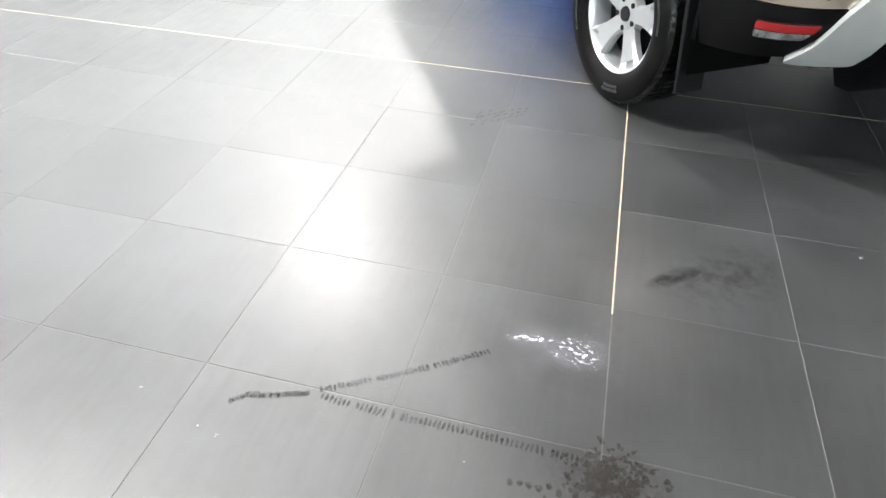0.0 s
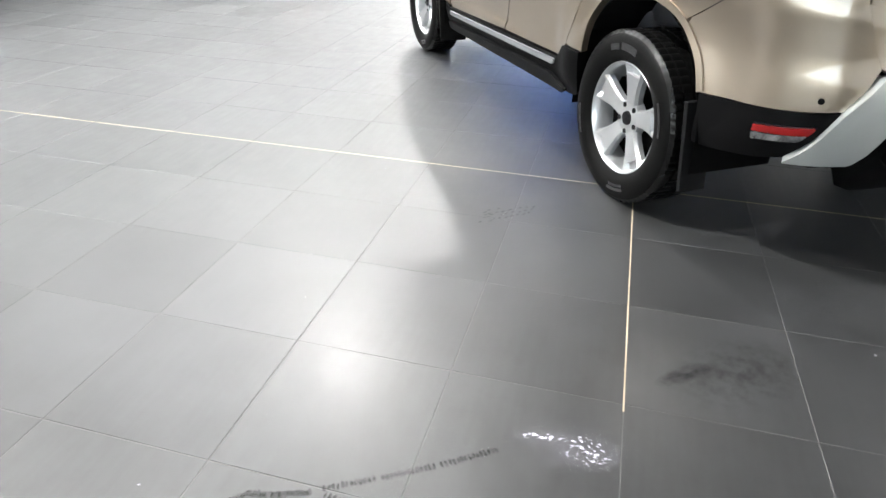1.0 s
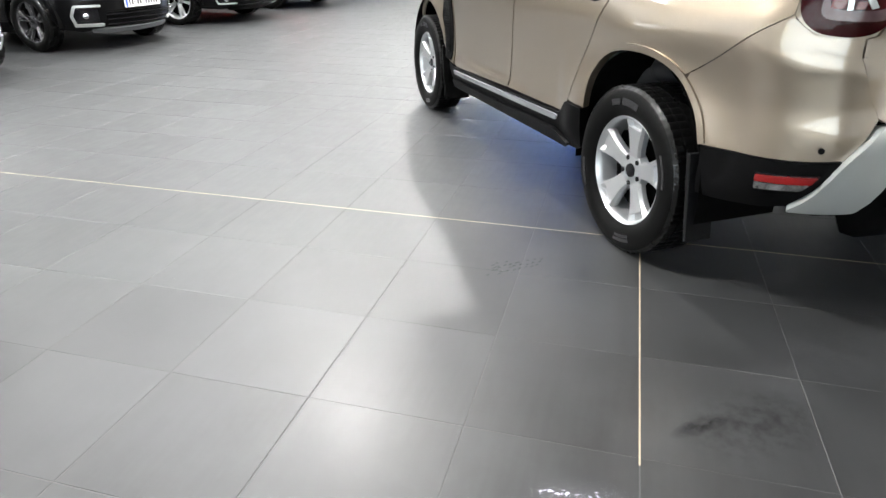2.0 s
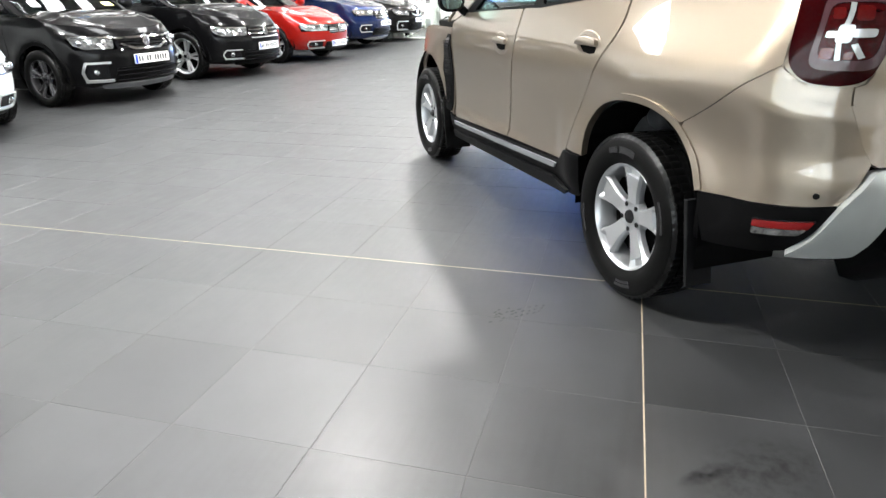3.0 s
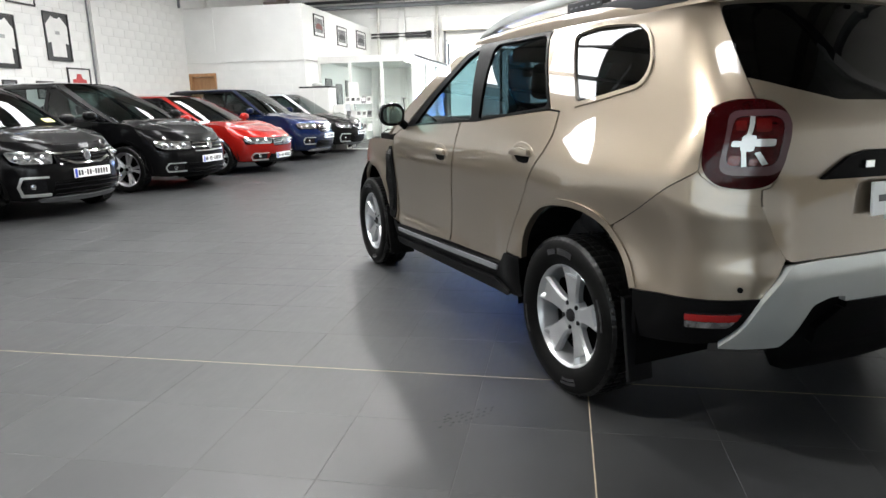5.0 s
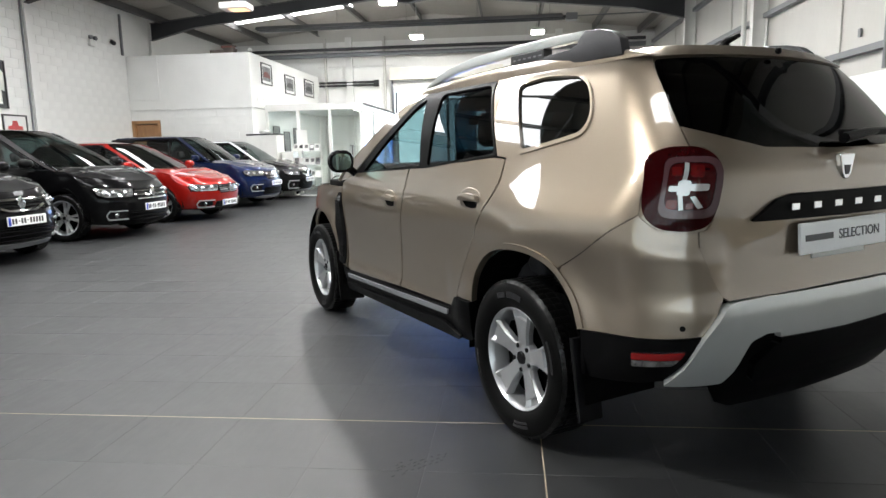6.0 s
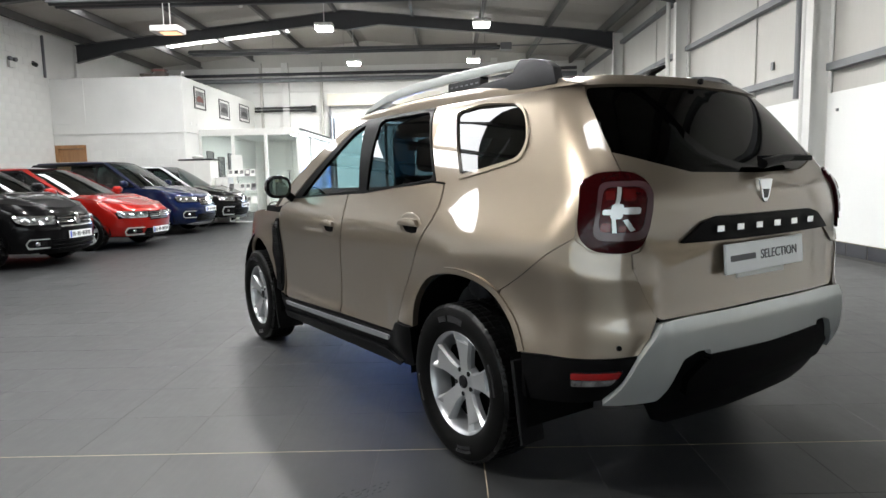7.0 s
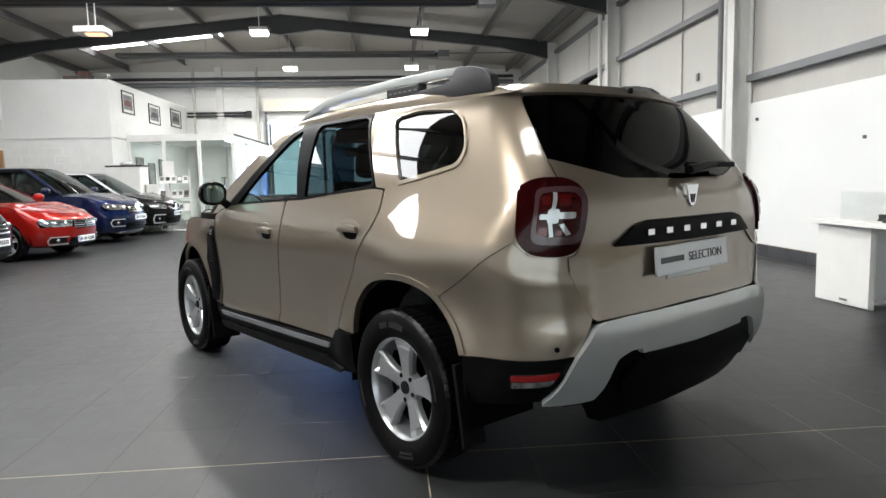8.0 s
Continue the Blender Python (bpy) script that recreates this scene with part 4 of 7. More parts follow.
for sgn, ch in ((-1, left), (1, right)):
    lamp = part("tail_lamp", skin("tail_lamp", ch, LAMP, DEEP_RED, off=0.014, depth=0.05, step=0.03), None, suv, "dark red square tail lamp with a clear cross")
    def ring(cu, cv, a, b, p=5.0, n=28):
        out = []
        for k in range(n):
            t = 2 * math.pi * k / n
            c, s = math.cos(t), math.sin(t)
            out.append((cu + a * math.copysign(abs(c) ** (2 / p), c), cv + b * math.copysign(abs(s) ** (2 / p), s)))
        return out
    part("lamp_ring", skin("lamp_ring", ch, ring(0.80, 1.092, 0.112, 0.095), GREY_LENS, holes=[ring(0.804, 1.097, 0.090, 0.072)], off=0.018, depth=0.006, step=0.03), None, lamp, "grey light guide ring")
    part("lamp_core", skin("lamp_core", ch, ring(0.804, 1.097, 0.089, 0.071), RED_LENS, off=0.0155, depth=0.0, step=0.03), None, lamp)
    part("lamp_centre", skin("lamp_centre", ch, ring(0.830, 1.094, 0.024, 0.024), WHITE_LENS, off=0.022, depth=0.008, step=0.02), None, lamp, "clear centre lens")
    for cu, cv, du, dv in ((0.775, 1.096, 0.037, 0.011), (0.867, 1.092, 0.018, 0.009)):
        part("lamp_bar", skin("lamp_bar", ch, ring(cu, cv, du, dv), WHITE_LENS, off=0.021, depth=0.006, step=0.02), None, lamp)
    for quad in ([(0.815, 1.166), (0.831, 1.168), (0.842, 1.116), (0.826, 1.114)], [(0.832, 1.074), (0.848, 1.074), (0.834, 1.024), (0.818, 1.026)], [(0.802, 1.066), (0.784, 1.070), (0.748, 1.034), (0.766, 1.029)]):
        part("lamp_bar", skin("lamp_bar", ch, quad, WHITE_LENS, off=0.021, depth=0.006, step=0.02), None, lamp)
    for cu, cv, du, dv in ((0.864, 1.042, 0.020, 0.015), (0.798, 1.038, 0.014, 0.010), (0.786, 1.144, 0.026, 0.017), (0.862, 1.144, 0.018, 0.013)):
        part("lamp_cell", skin("lamp_cell", ch, ring(cu, cv, du, dv), CELL_RED, off=0.018, depth=0.004, step=0.02), None, lamp)
    part("lamp_bed", skin("lamp_bed", ch, [(1.03, 1.23), (0.76, 1.245), (0.66, 1.20), (0.66, 0.95), (0.76, 0.925), (1.0, 0.96)], BEIGE, off=-0.006, depth=0.0, step=0.05), None, lamp)

# bonnet, roof, glass and nose
def bonnet_edge(u):
    return 1.0 - 0.085 * smooth(4.3, 5.9, u) - 0.02 * smooth(4.0, 4.3, u)


part("bonnet", cap("bonnet", SUV, bonnet_edge, 4.05, 6.1, 0.075, BEIGE, soft=0.5, flat_u0=False), None, suv, "beige bonnet")
part("roof", cap("roof", SUV, lambda u: 1.574, 0.0, 6.1, 0.055, BEIGE, soft=0.45), None, suv, "beige roof")
part("windscreen", skin("windscreen", front, rounded(mirrored([(0.0, 1.565), (0.70, 1.565), (0.86, 1.04), (0.0, 1.03)]), 0.05), CLEAR, step=0.08, off=0.0), None, suv, "clear windscreen")
for sgn in (1, -1):
    part("a_pillar", skin("a_pillar", (lambda w, v, s=sgn: front(s * w, v)), [(0.71, 1.572), (1.0, 1.572), (1.0, 1.04), (0.87, 1.04)], BEIGE, step=0.06), None, suv)
part("cowl", box(-0.80, 0.80, 2.30, 2.62, 0.96, 1.035, 0.01), PLASTIC, suv)
part("front_bumper", skin("front_bumper", front, mirrored([(0.0, 0.70), (0.60, 0.70), (0.80, 0.66), (1.16, 0.60), (1.30, 0.53), (1.26, 0.40), (1.20, 0.28), (0.0, 0.265)]), BEIGE, step=0.06), None, suv, "beige front bumper")
part("grille", skin("grille", front, mirrored([(0.0, 0.91), (0.55, 0.90), (0.58, 0.71), (0.0, 0.71)]), GLOSS_BLACK, step=0.06, off=-0.01), None, suv, "black front grille")
for s in (1, -1):
    part("headlamp", skin("headlamp", (lambda w, v, s=s: front(s * w, v)), rounded([(0.57, 0.90), (0.95, 0.915), (1.14, 0.90), (1.14, 0.74), (0.95, 0.69), (0.60, 0.71)], 0.03), LAMP_GLASS, step=0.05, off=0.0), None, suv, "clear headlamp")

# inner shell that backs the gaps between panels, with a floor pan; axle, silencer and tank boxes block light underneath
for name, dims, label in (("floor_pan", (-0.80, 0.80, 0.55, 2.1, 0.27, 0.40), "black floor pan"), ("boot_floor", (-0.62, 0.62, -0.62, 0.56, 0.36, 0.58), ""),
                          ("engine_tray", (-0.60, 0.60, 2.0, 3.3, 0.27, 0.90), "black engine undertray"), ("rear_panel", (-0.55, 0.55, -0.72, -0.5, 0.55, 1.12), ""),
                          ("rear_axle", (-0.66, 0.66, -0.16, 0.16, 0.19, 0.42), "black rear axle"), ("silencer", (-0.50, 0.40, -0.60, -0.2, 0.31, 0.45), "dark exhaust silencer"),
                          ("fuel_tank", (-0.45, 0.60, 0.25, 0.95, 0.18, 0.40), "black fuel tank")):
    part(name, box(*dims, 0.04), UNDER_SHADE, suv, label)
for sgn in (-1, 1):
    bm = bmesh.new()
    add_box(bm, sgn * 0.80 - 0.012, sgn * 0.80 + 0.012, 0.42, 2.2, 0.40, 1.08), add_box(bm, sgn * 0.70 - 0.01, sgn * 0.70 + 0.01, -0.55, 0.45, 0.78, 1.15)
    add_box(bm, min(sgn * 0.55, sgn * 0.66), max(sgn * 0.55, sgn * 0.66), -0.55, -0.42, 0.50, 1.18)
    part("door_lining", bm, UPHOLSTERY, suv, "dark inner door lining")
    for y in (0.0, 2.676):
        wl = bmesh.new()
        ring0, n = [], 18
        for k in range(n + 1):
            a = radians(-8 + 196 * k / n)
            c, s = 0.43 * math.cos(a), 0.343 + 0.475 * math.sin(a)
            ring0.append((wl.verts.new((sgn * 0.855, y + c, s)), wl.verts.new((sgn * 0.50, y + c, s))))
        for p, q in zip(ring0, ring0[1:]):
            wl.faces.new((p[0], q[0], q[1], p[1]))
        wl.faces.new([p[1] for p in ring0])
        part("wheel_well", wl, UNDER_SHADE, suv)

FLAP_RUBBER = paint("flap_rubber", (0.005, 0.005, 0.0055), 0.6, spec=0.12)
# roof rails, mirrors, handles, flaps
for sgn in (-1, 1):
    x = sgn * 0.575
    ridge = [(-0.43, 1.568), (-0.38, 1.582), (-0.30, 1.602), (-0.10, 1.618), (0.15, 1.627), (0.45, 1.630), (0.80, 1.624), (1.10, 1.612), (1.30, 1.600), (1.42, 1.582), (1.50, 1.566)]
    sv, sf = [], []
    for yy, zz in ridge:
        h = zz - 1.556
        e = abs(SUV.point(yy + 1.7, 1.566)[0]) + 0.002
        sv += [(sgn * e, yy, 1.560), (sgn * (e - 0.003), yy, 1.556 + 0.55 * h), (sgn * (e - 0.010), yy, 1.556 + 0.85 * h), (sgn * (e - 0.028), yy, zz), (sgn * 0.52, yy, zz - 0.004), (sgn * 0.48, yy, zz - 0.03)]
    for a in range(len(ridge) - 1):
        for b in range(5):
            q = (6 * a + b, 6 * a + b + 1, 6 * a + b + 7, 6 * a + b + 6)
            sf.append(q if sgn < 0 else q[::-1])
    part("roof_shoulder", mesh_of("roof_shoulder", sv, sf, BEIGE, 60), None, suv)
    rail = part("roof_rail", prism([(1.34, 1.600), (1.30, 1.622), (1.18, 1.660), (1.055, 1.684), (0.795, 1.708), (0.434, 1.713), (0.07, 1.708), (-0.10, 1.700), (-0.06, 1.668), (0.138, 1.666), (0.437, 1.671), (0.80, 1.660), (1.045, 1.642), (1.2, 1.615)], "x", x - 0.020, x + 0.020, 0.005), SILVER, suv, "satin silver roof rail", smooth_angle=35)
    part("rail_foot", prism([(-0.101, 1.700), (-0.19, 1.690), (-0.255, 1.673), (-0.30, 1.642), (-0.318, 1.575), (0.42, 1.575), (0.42, 1.618), (0.19, 1.632), (0.0, 1.640), (-0.055, 1.652), (-0.06, 1.668)], "x", x - 0.024, x + 0.024, 0.006), RAIL_GREY, rail, "dark grey rail foot", smooth_angle=35)
    part("rail_foot", prism([(1.345, 1.600), (1.2, 1.614), (1.12, 1.62), (1.06, 1.575), (1.38, 1.570)], "x", x - 0.020, x + 0.020, 0.004), RAIL_GREY, rail)
    plaque = part("rail_plaque", box(x - 0.025, x + 0.025, 0.17, 0.43, 1.622, 1.668, 0.006), RAIL_GREY, rail, "dark plaque with small silver letters")
    for i in range(6):
        part("letter_block", box(x + sgn * 0.025 - 0.002, x + sgn * 0.025 + 0.002, 0.195 + 0.04 * i - 0.010, 0.195 + 0.04 * i + 0.010, 1.639, 1.645), STEEL_GREY, plaque)
    # door mirror
    bm = bmesh.new()
    bmesh.ops.create_uvsphere(bm, u_segments=28, v_segments=18, radius=1)
    for v in bm.verts:
        c = v.co
        y = c.y * 0.085 if c.y > 0 else max(c.y * 0.085, -0.03)
        k = 1.0 if abs(c.x) < 1e-9 else 1
        v.co = Vector((math.copysign(abs(c.x) ** 0.82, c.x) * 0.086, y, math.copysign(abs(c.z) ** 0.82, c.z) * 0.075))
    mirror = part("door_mirror", bm, GLOSS_BLACK, suv, "black door mirror housing", at=pose(sgn * 0.955, 1.90, 1.177, 4, 0, sgn * 8), smooth_angle=50)
    part("mirror_glass", prism([(0.062 * math.copysign(abs(math.cos(t)) ** 0.72, math.cos(t)), 0.054 * math.copysign(abs(math.sin(t)) ** 0.72, math.sin(t))) for t in (2 * math.pi * k / 32 for k in range(32))], "y", -0.036, -0.030), MIRROR, mirror, "mirror glass")
    part("mirror_arm", tube([(-sgn * 0.06, 0.01, -0.05), (-sgn * 0.10, 0.0, -0.085)], 0.026, 12), PLASTIC, mirror, smooth_angle=50)
    ch = left if sgn < 0 else right
    for u, v, door_name in ((2.98, 0.953, "front"), (2.054, 1.003, "rear")):
        c = Vector(ch(u, v))
        bm = bmesh.new()
        bmesh.ops.create_uvsphere(bm, u_segments=24, v_segments=14, radius=1)
        for w in bm.verts:
            w.co = Vector((w.co.x * 0.007, w.co.y * 0.100, w.co.z * 0.060))
        cup = part("handle_cup", bm, BEIGE, suv, at=Matrix.Translation(c), smooth_angle=50)
        part("door_handle", prism([(-0.085, -0.002), (-0.075, 0.026), (0.0, 0.036), (0.06, 0.030), (0.085, 0.012), (0.085, -0.002)], "x", sgn * 0.002, sgn * 0.026, 0.006), BEIGE, cup, "beige pull handle", smooth_angle=40)
        # thin near-black plate painted as the shade in the beige cup
        part("handle_gap", prism([(-0.062, -0.030), (-0.02, -0.036), (0.03, -0.030), (0.062, -0.003), (-0.07, -0.003)], "x", sgn * 0.001, sgn * 0.0085, 0.002), UNDER_SHADE, cup, "dark plate painted as the shade under the handle")
    part("mud_flap", prism([(-0.035, 0.20), (-0.02, 0.195), (0.035, 0.52), (0.015, 0.52)], "x", sgn * 0.75, sgn * 0.864, 0.004), FLAP_RUBBER, suv, "black rear mud flap", at=pose(0, -0.375, 0))
    part("mud_flap", prism([(-0.03, 0.16), (-0.01, 0.16), (0.05, 0.52), (0.03, 0.52)], "x", sgn * 0.70, sgn * 0.885, 0.004), RUBBER, suv, "black front mud flap", at=pose(0, 2.262, 0))
part("antenna", tube([(0, -0.28, 1.628), (0, -0.30, 1.66), (0, -0.36, 1.675)], [0.03, 0.015, 0.008]), PLASTIC, suv, smooth_angle=50)


def seat(parent, x, y, bench=False):
    w = 0.62 if bench else 0.25
    s = part("seat", box(x - w, x + w, y - 0.05, y + 0.45, 0.55, 0.72, 0.05), UPHOLSTERY, parent, "dark fabric seat", smooth_angle=50)
    part("backrest", box(-w, w, -0.07, 0.07, 0.0, 0.60, 0.05), UPHOLSTERY, s, at=pose(x, y - 0.06, 0.64, 12, 0, 0), smooth_angle=50)
    for hx in ((-0.36, 0.36) if bench else (0,)):
        part("headrest", box(-0.13, 0.13, -0.05, 0.05, 0.0, 0.19, 0.04), UPHOLSTERY, s, at=pose(x + hx, y - 0.20, 1.25, 10, 0, 0), smooth_angle=50)


seat(suv, -0.37, 1.10), seat(suv, 0.37, 1.10), seat(suv, 0.0, 0.30, True)
part("dashboard", box(-0.74, 0.74, 1.78, 2.35, 0.62, 1.15, 0.07), PLASTIC, suv, "black dashboard", smooth_angle=50)
part("headliner", box(-0.50, 0.50, -0.22, 1.12, 1.455, 1.535, 0.02), UPHOLSTERY, suv, "dark roof lining", smooth_angle=50)
part("instrument_hood", box(0.18, 0.56, 1.72, 1.95, 1.10, 1.21, 0.04), PLASTIC, suv, smooth_angle=50)
part("interior_mirror", box(-0.12, 0.12, 1.62, 1.66, 1.40, 1.46, 0.015), PLASTIC, suv, smooth_angle=50)
bm = bmesh.new()
add_tube(bm, [(0.18 * math.cos(t), 0, 0.18 * math.sin(t)) for t in (2 * math.pi * k / 28 for k in range(29))], 0.016, 8, False)
add_box(bm, -0.16, 0.16, -0.01, 0.01, -0.03, 0.03), add_box(bm, -0.02, 0.02, -0.01, 0.01, -0.16, 0.0)
part("steering_wheel", bm, GLOSS_BLACK, suv, "black steering wheel", at=pose(0.37, 1.62, 1.06, -25, 0, 0), smooth_angle=60)


# ---- wheels ----
def tyre_mesh(name, R, r, w, nth=180):
    """A tyre with rounded shoulders, grooves and cut tread blocks; its axle along x."""
    prof = [(-0.40 * w, r), (-0.49 * w, r + 0.18 * (R - r)), (-0.52 * w, r + 0.45 * (R - r)), (-0.50 * w, r + 0.75 * (R - r)), (-0.455 * w, R - 0.016), (-0.41 * w, R - 0.005)]
    tread = []
    for a, b in ((-0.40, -0.24), (-0.205, -0.035), (0.0 + 0.0, 0.17), (0.205, 0.40)):
        tread += [(a * w, R), (b * w, R), (b * w + 0.001, R - 0.008), (b * w + 0.03 * w, R - 0.008)]
    tread = tread[:-2]
    back = [(-x, z) for x, z in prof[::-1]]
    P = prof + tread + back
    verts, faces = [], []
    for k in range(nth):
        t = 2 * math.pi * k / nth
        for j, (x, z) in enumerate(P):
            cut = 0.0
            if len(prof) - 1 <= j <= len(prof) + len(tread):
                ph = (k + (2 if x > 0 else 0)) % 4
                cut = 0.004 if ph == 0 and abs(z - R) < 0.006 else 0
            verts.append((x, (z - cut) * math.cos(t), (z - cut) * math.sin(t)))
    n = len(P)
    for k in range(nth):
        for j in range(n - 1):
            a, b = k * n + j, ((k + 1) % nth) * n + j
            faces.append((a, a + 1, b + 1, b))
    me = mesh_of(name, verts, faces, RUBBER, 35)
    me.materials.append(TREAD_RUBBER)
    for i, p in enumerate(me.polygons):
        if len(prof) - 2 <= i % (n - 1) <= len(prof) + len(tread) - 1:
            p.material_index = 1
    return me


def spoke_mesh(bm, a, r0, r1, w0, w1, x0, x1, dish, thick=0.03, split=0.0):
    """One spoke at the angle a: a bar with chamfered shoulders from hub to rim. Outer face towards -x."""
    n = 9
    rings = []
    for i in range(n):
        t = i / (n - 1)
        r = r0 + (r1 - r0) * t
        w = w0 + (w1 - w0) * t ** 1.7
        x = x0 + (x1 - x0) * t + dish * math.sin(math.pi * t)
        sec = [(-w, x + thick), (-w, x + 0.010), (-w * 0.72, x), (-w * 0.25, x + split), (w * 0.25, x + split), (w * 0.72, x), (w, x + 0.010), (w, x + thick)]
        ring = []
        for s, xx in sec:
            c = Vector((xx, s, r))
            ca, sa = math.cos(a), math.sin(a)
            ring.append(bm.verts.new((c.x, c.y * ca - c.z * sa, c.y * sa + c.z * ca)))
        rings.append(ring)
    for q, w in zip(rings, rings[1:]):
        for k in range(len(q)):
            m = (k + 1) % len(q)
            bm.faces.new((q[k], q[m], w[m], w[k]))


def forked_spoke(bm, a, w, r):
    """A broad spoke that flares into a fork at the rim, with bevelled flanks and a stepped end."""
    rows = []
    for t, half, flank, x in ((0.20, .036, .006, -.27), (0.34, .034, .007, -.30), (0.48, .037, .008, -.325), (0.62, .044, .009, -.345), (0.74, .052, .010, -.365), (0.80, .057, .011, -.375), (0.805, .0575, .011, -.375), (0.90, .065, .012, -.40), (0.975, .070, .012, -.42)):
        drop = 0.016 if t > 0.801 else 0.0
        sec = [(-half, .034), (-half, .012), (-half + flank, 0.0), (-half + flank + .010, drop * 0.2), (-half * .45, drop), (half * .45, drop), (half - flank - .010, drop * 0.2), (half - flank, 0.0), (half, .012), (half, .034)]
        ca, sa = math.cos(a), math.sin(a)
        rows.append([bm.verts.new((x * w + d, c * ca - t * r * sa, c * sa + t * r * ca)) for c, d in sec])
    for q, k in zip(rows, rows[1:]):
        for i in range(10):
            j = (i + 1) % 10
            bm.faces.new((q[i], q[j], k[j], k[i]))


def wheel(parent, x, y, R, r, w, side, spokes, mats, phase=0.0, twin=False, tyre=None, meshes=None):
    """A wheel with tyre, rim, spokes, bolts and hub cap; its outer face to -x (side -1) or +x."""
    hub = part("wheel", meshes["barrel"], None, parent, at=pose(x, y, R, 0, 0, 0 if side < 0 else 180))
    part("tyre", tyre, None, hub, "black tyre")
    part("rim", meshes["rim"], None, hub)
    part("hub_cap", meshes["cap"], None, hub)
    part("brake_disc", meshes["disc"], None, hub)
    return hub


def wheel_meshes(r, w, spokes, mat_rim, mat_dark, w0, w1, dish, twin=False, phase=0.0, split=0.006, forked=False):
    out = {}
    bm = lathe([(-0.42 * w, r * 1.03), (-0.44 * w, r * 1.00), (-0.40 * w, r * 0.955), (-0.30 * w, r * 0.93), (0.3 * w, r * 0.90), (0.42 * w, r * 1.0), (0.38 * w, r * 1.03)], "x", 64, True)
    me = bpy.data.meshes.new("barrel")
    bm.to_mesh(me), bm.free()
    me.materials.append(mat_rim), me.shade_smooth(), me.set_sharp_from_angle(angle=radians(40))
    out["barrel"] = me
    bm = bmesh.new()
    for i in range(spokes):
        a = 2 * math.pi * i / spokes + phase
        if forked:
            forked_spoke(bm, a, w, r)
        elif twin:
            for d in (-1, 1):
                spoke_mesh(bm, a + d * 0.17, 0.03, r * 0.965, w0, w1, -0.25 * w, -0.40 * w, dish, 0.028, split)
        else:
            spoke_mesh(bm, a, 0.03, r * 0.965, w0, w1, -0.25 * w, -0.40 * w, dish, 0.03, split)
    h = lathe([(-0.29 * w, 0.0), (-0.29 * w, 0.055), (-0.27 * w, 0.072), (-0.10 * w, 0.078)], "x", 40)
    tmp = bpy.data.meshes.new("tmp")
    h.to_mesh(tmp), h.free()
    bm.from_mesh(tmp)
    bpy.data.meshes.remove(tmp)
    bmesh.ops.recalc_face_normals(bm, faces=bm.faces)
    me = bpy.data.meshes.new("rim")
    bm.to_mesh(me), bm.free()
    me.materials.append(mat_rim), me.shade_smooth(), me.set_sharp_from_angle(angle=radians(28))
    out["rim"] = me
    bm = lathe([(-0.335 * w, 0.0), (-0.335 * w, 0.020), (-0.325 * w, 0.027), (-0.28 * w, 0.030)], "x", 28)
    for i in range(5):
        a = 2 * math.pi * (i + 0.5) / 5 + phase
        add_tube(bm, [(-0.30 * w, -0.055 * math.sin(a), 0.055 * math.cos(a)), (-0.26 * w, -0.055 * math.sin(a), 0.055 * math.cos(a))], 0.011, 8)
    me = bpy.data.meshes.new("hub_cap")
    bm.to_mesh(me), bm.free()
    me.materials.append(mat_dark), me.shade_smooth(), me.set_sharp_from_angle(angle=radians(40))
    out["cap"] = me
    # oversized disc, its near-black colour stands for shade between the spokes
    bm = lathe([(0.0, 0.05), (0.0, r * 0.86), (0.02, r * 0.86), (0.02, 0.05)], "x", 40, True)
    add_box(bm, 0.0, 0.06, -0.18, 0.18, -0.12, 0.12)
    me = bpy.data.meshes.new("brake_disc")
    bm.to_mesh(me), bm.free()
    me.materials.append(UNDER_SHADE)
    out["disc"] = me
    return out


SHEEN_RUBBER = paint("mark_sheen_rubber", (0.012, 0.012, 0.013), 0.25, spec=0.45)
SUV_TYRE = tyre_mesh("tyre", 0.343, 0.222, 0.215, 264)
SUV_RIM = wheel_meshes(0.222, 0.20, 5, ALLOY, GLOSS_BLACK, 0.028, 0.080, 0.014, phase=radians(5), forked=True)
for sgn in (-1, 1):
    for y in (0.0, 2.676):
        hub = wheel(suv, sgn * 0.785, y, 0.343, 0.222, 0.215, sgn, 5, None, tyre=SUV_TYRE, meshes=SUV_RIM)
        # raised marks on the sidewall; paler rubber puts the reflection on them into the colour
        for a0, a1, r0, r1 in ((68, 80, 0.268, 0.292), (83, 104, 0.268, 0.296), (246, 266, 0.264, 0.276), (246, 268, 0.280, 0.294), (150, 176, 0.274, 0.288), (-30, -4, 0.274, 0.288)):
            arc = [(r0 * math.cos(radians(a0 + (a1 - a0) * k / 6)), r0 * math.sin(radians(a0 + (a1 - a0) * k / 6))) for k in range(7)] + [(r1 * math.cos(radians(a1 - (a1 - a0) * k / 6)), r1 * math.sin(radians(a1 - (a1 - a0) * k / 6))) for k in range(7)]
            part("tyre_mark", prism(arc, "x", -0.1128, -0.104), SHEEN_RUBBER, hub)
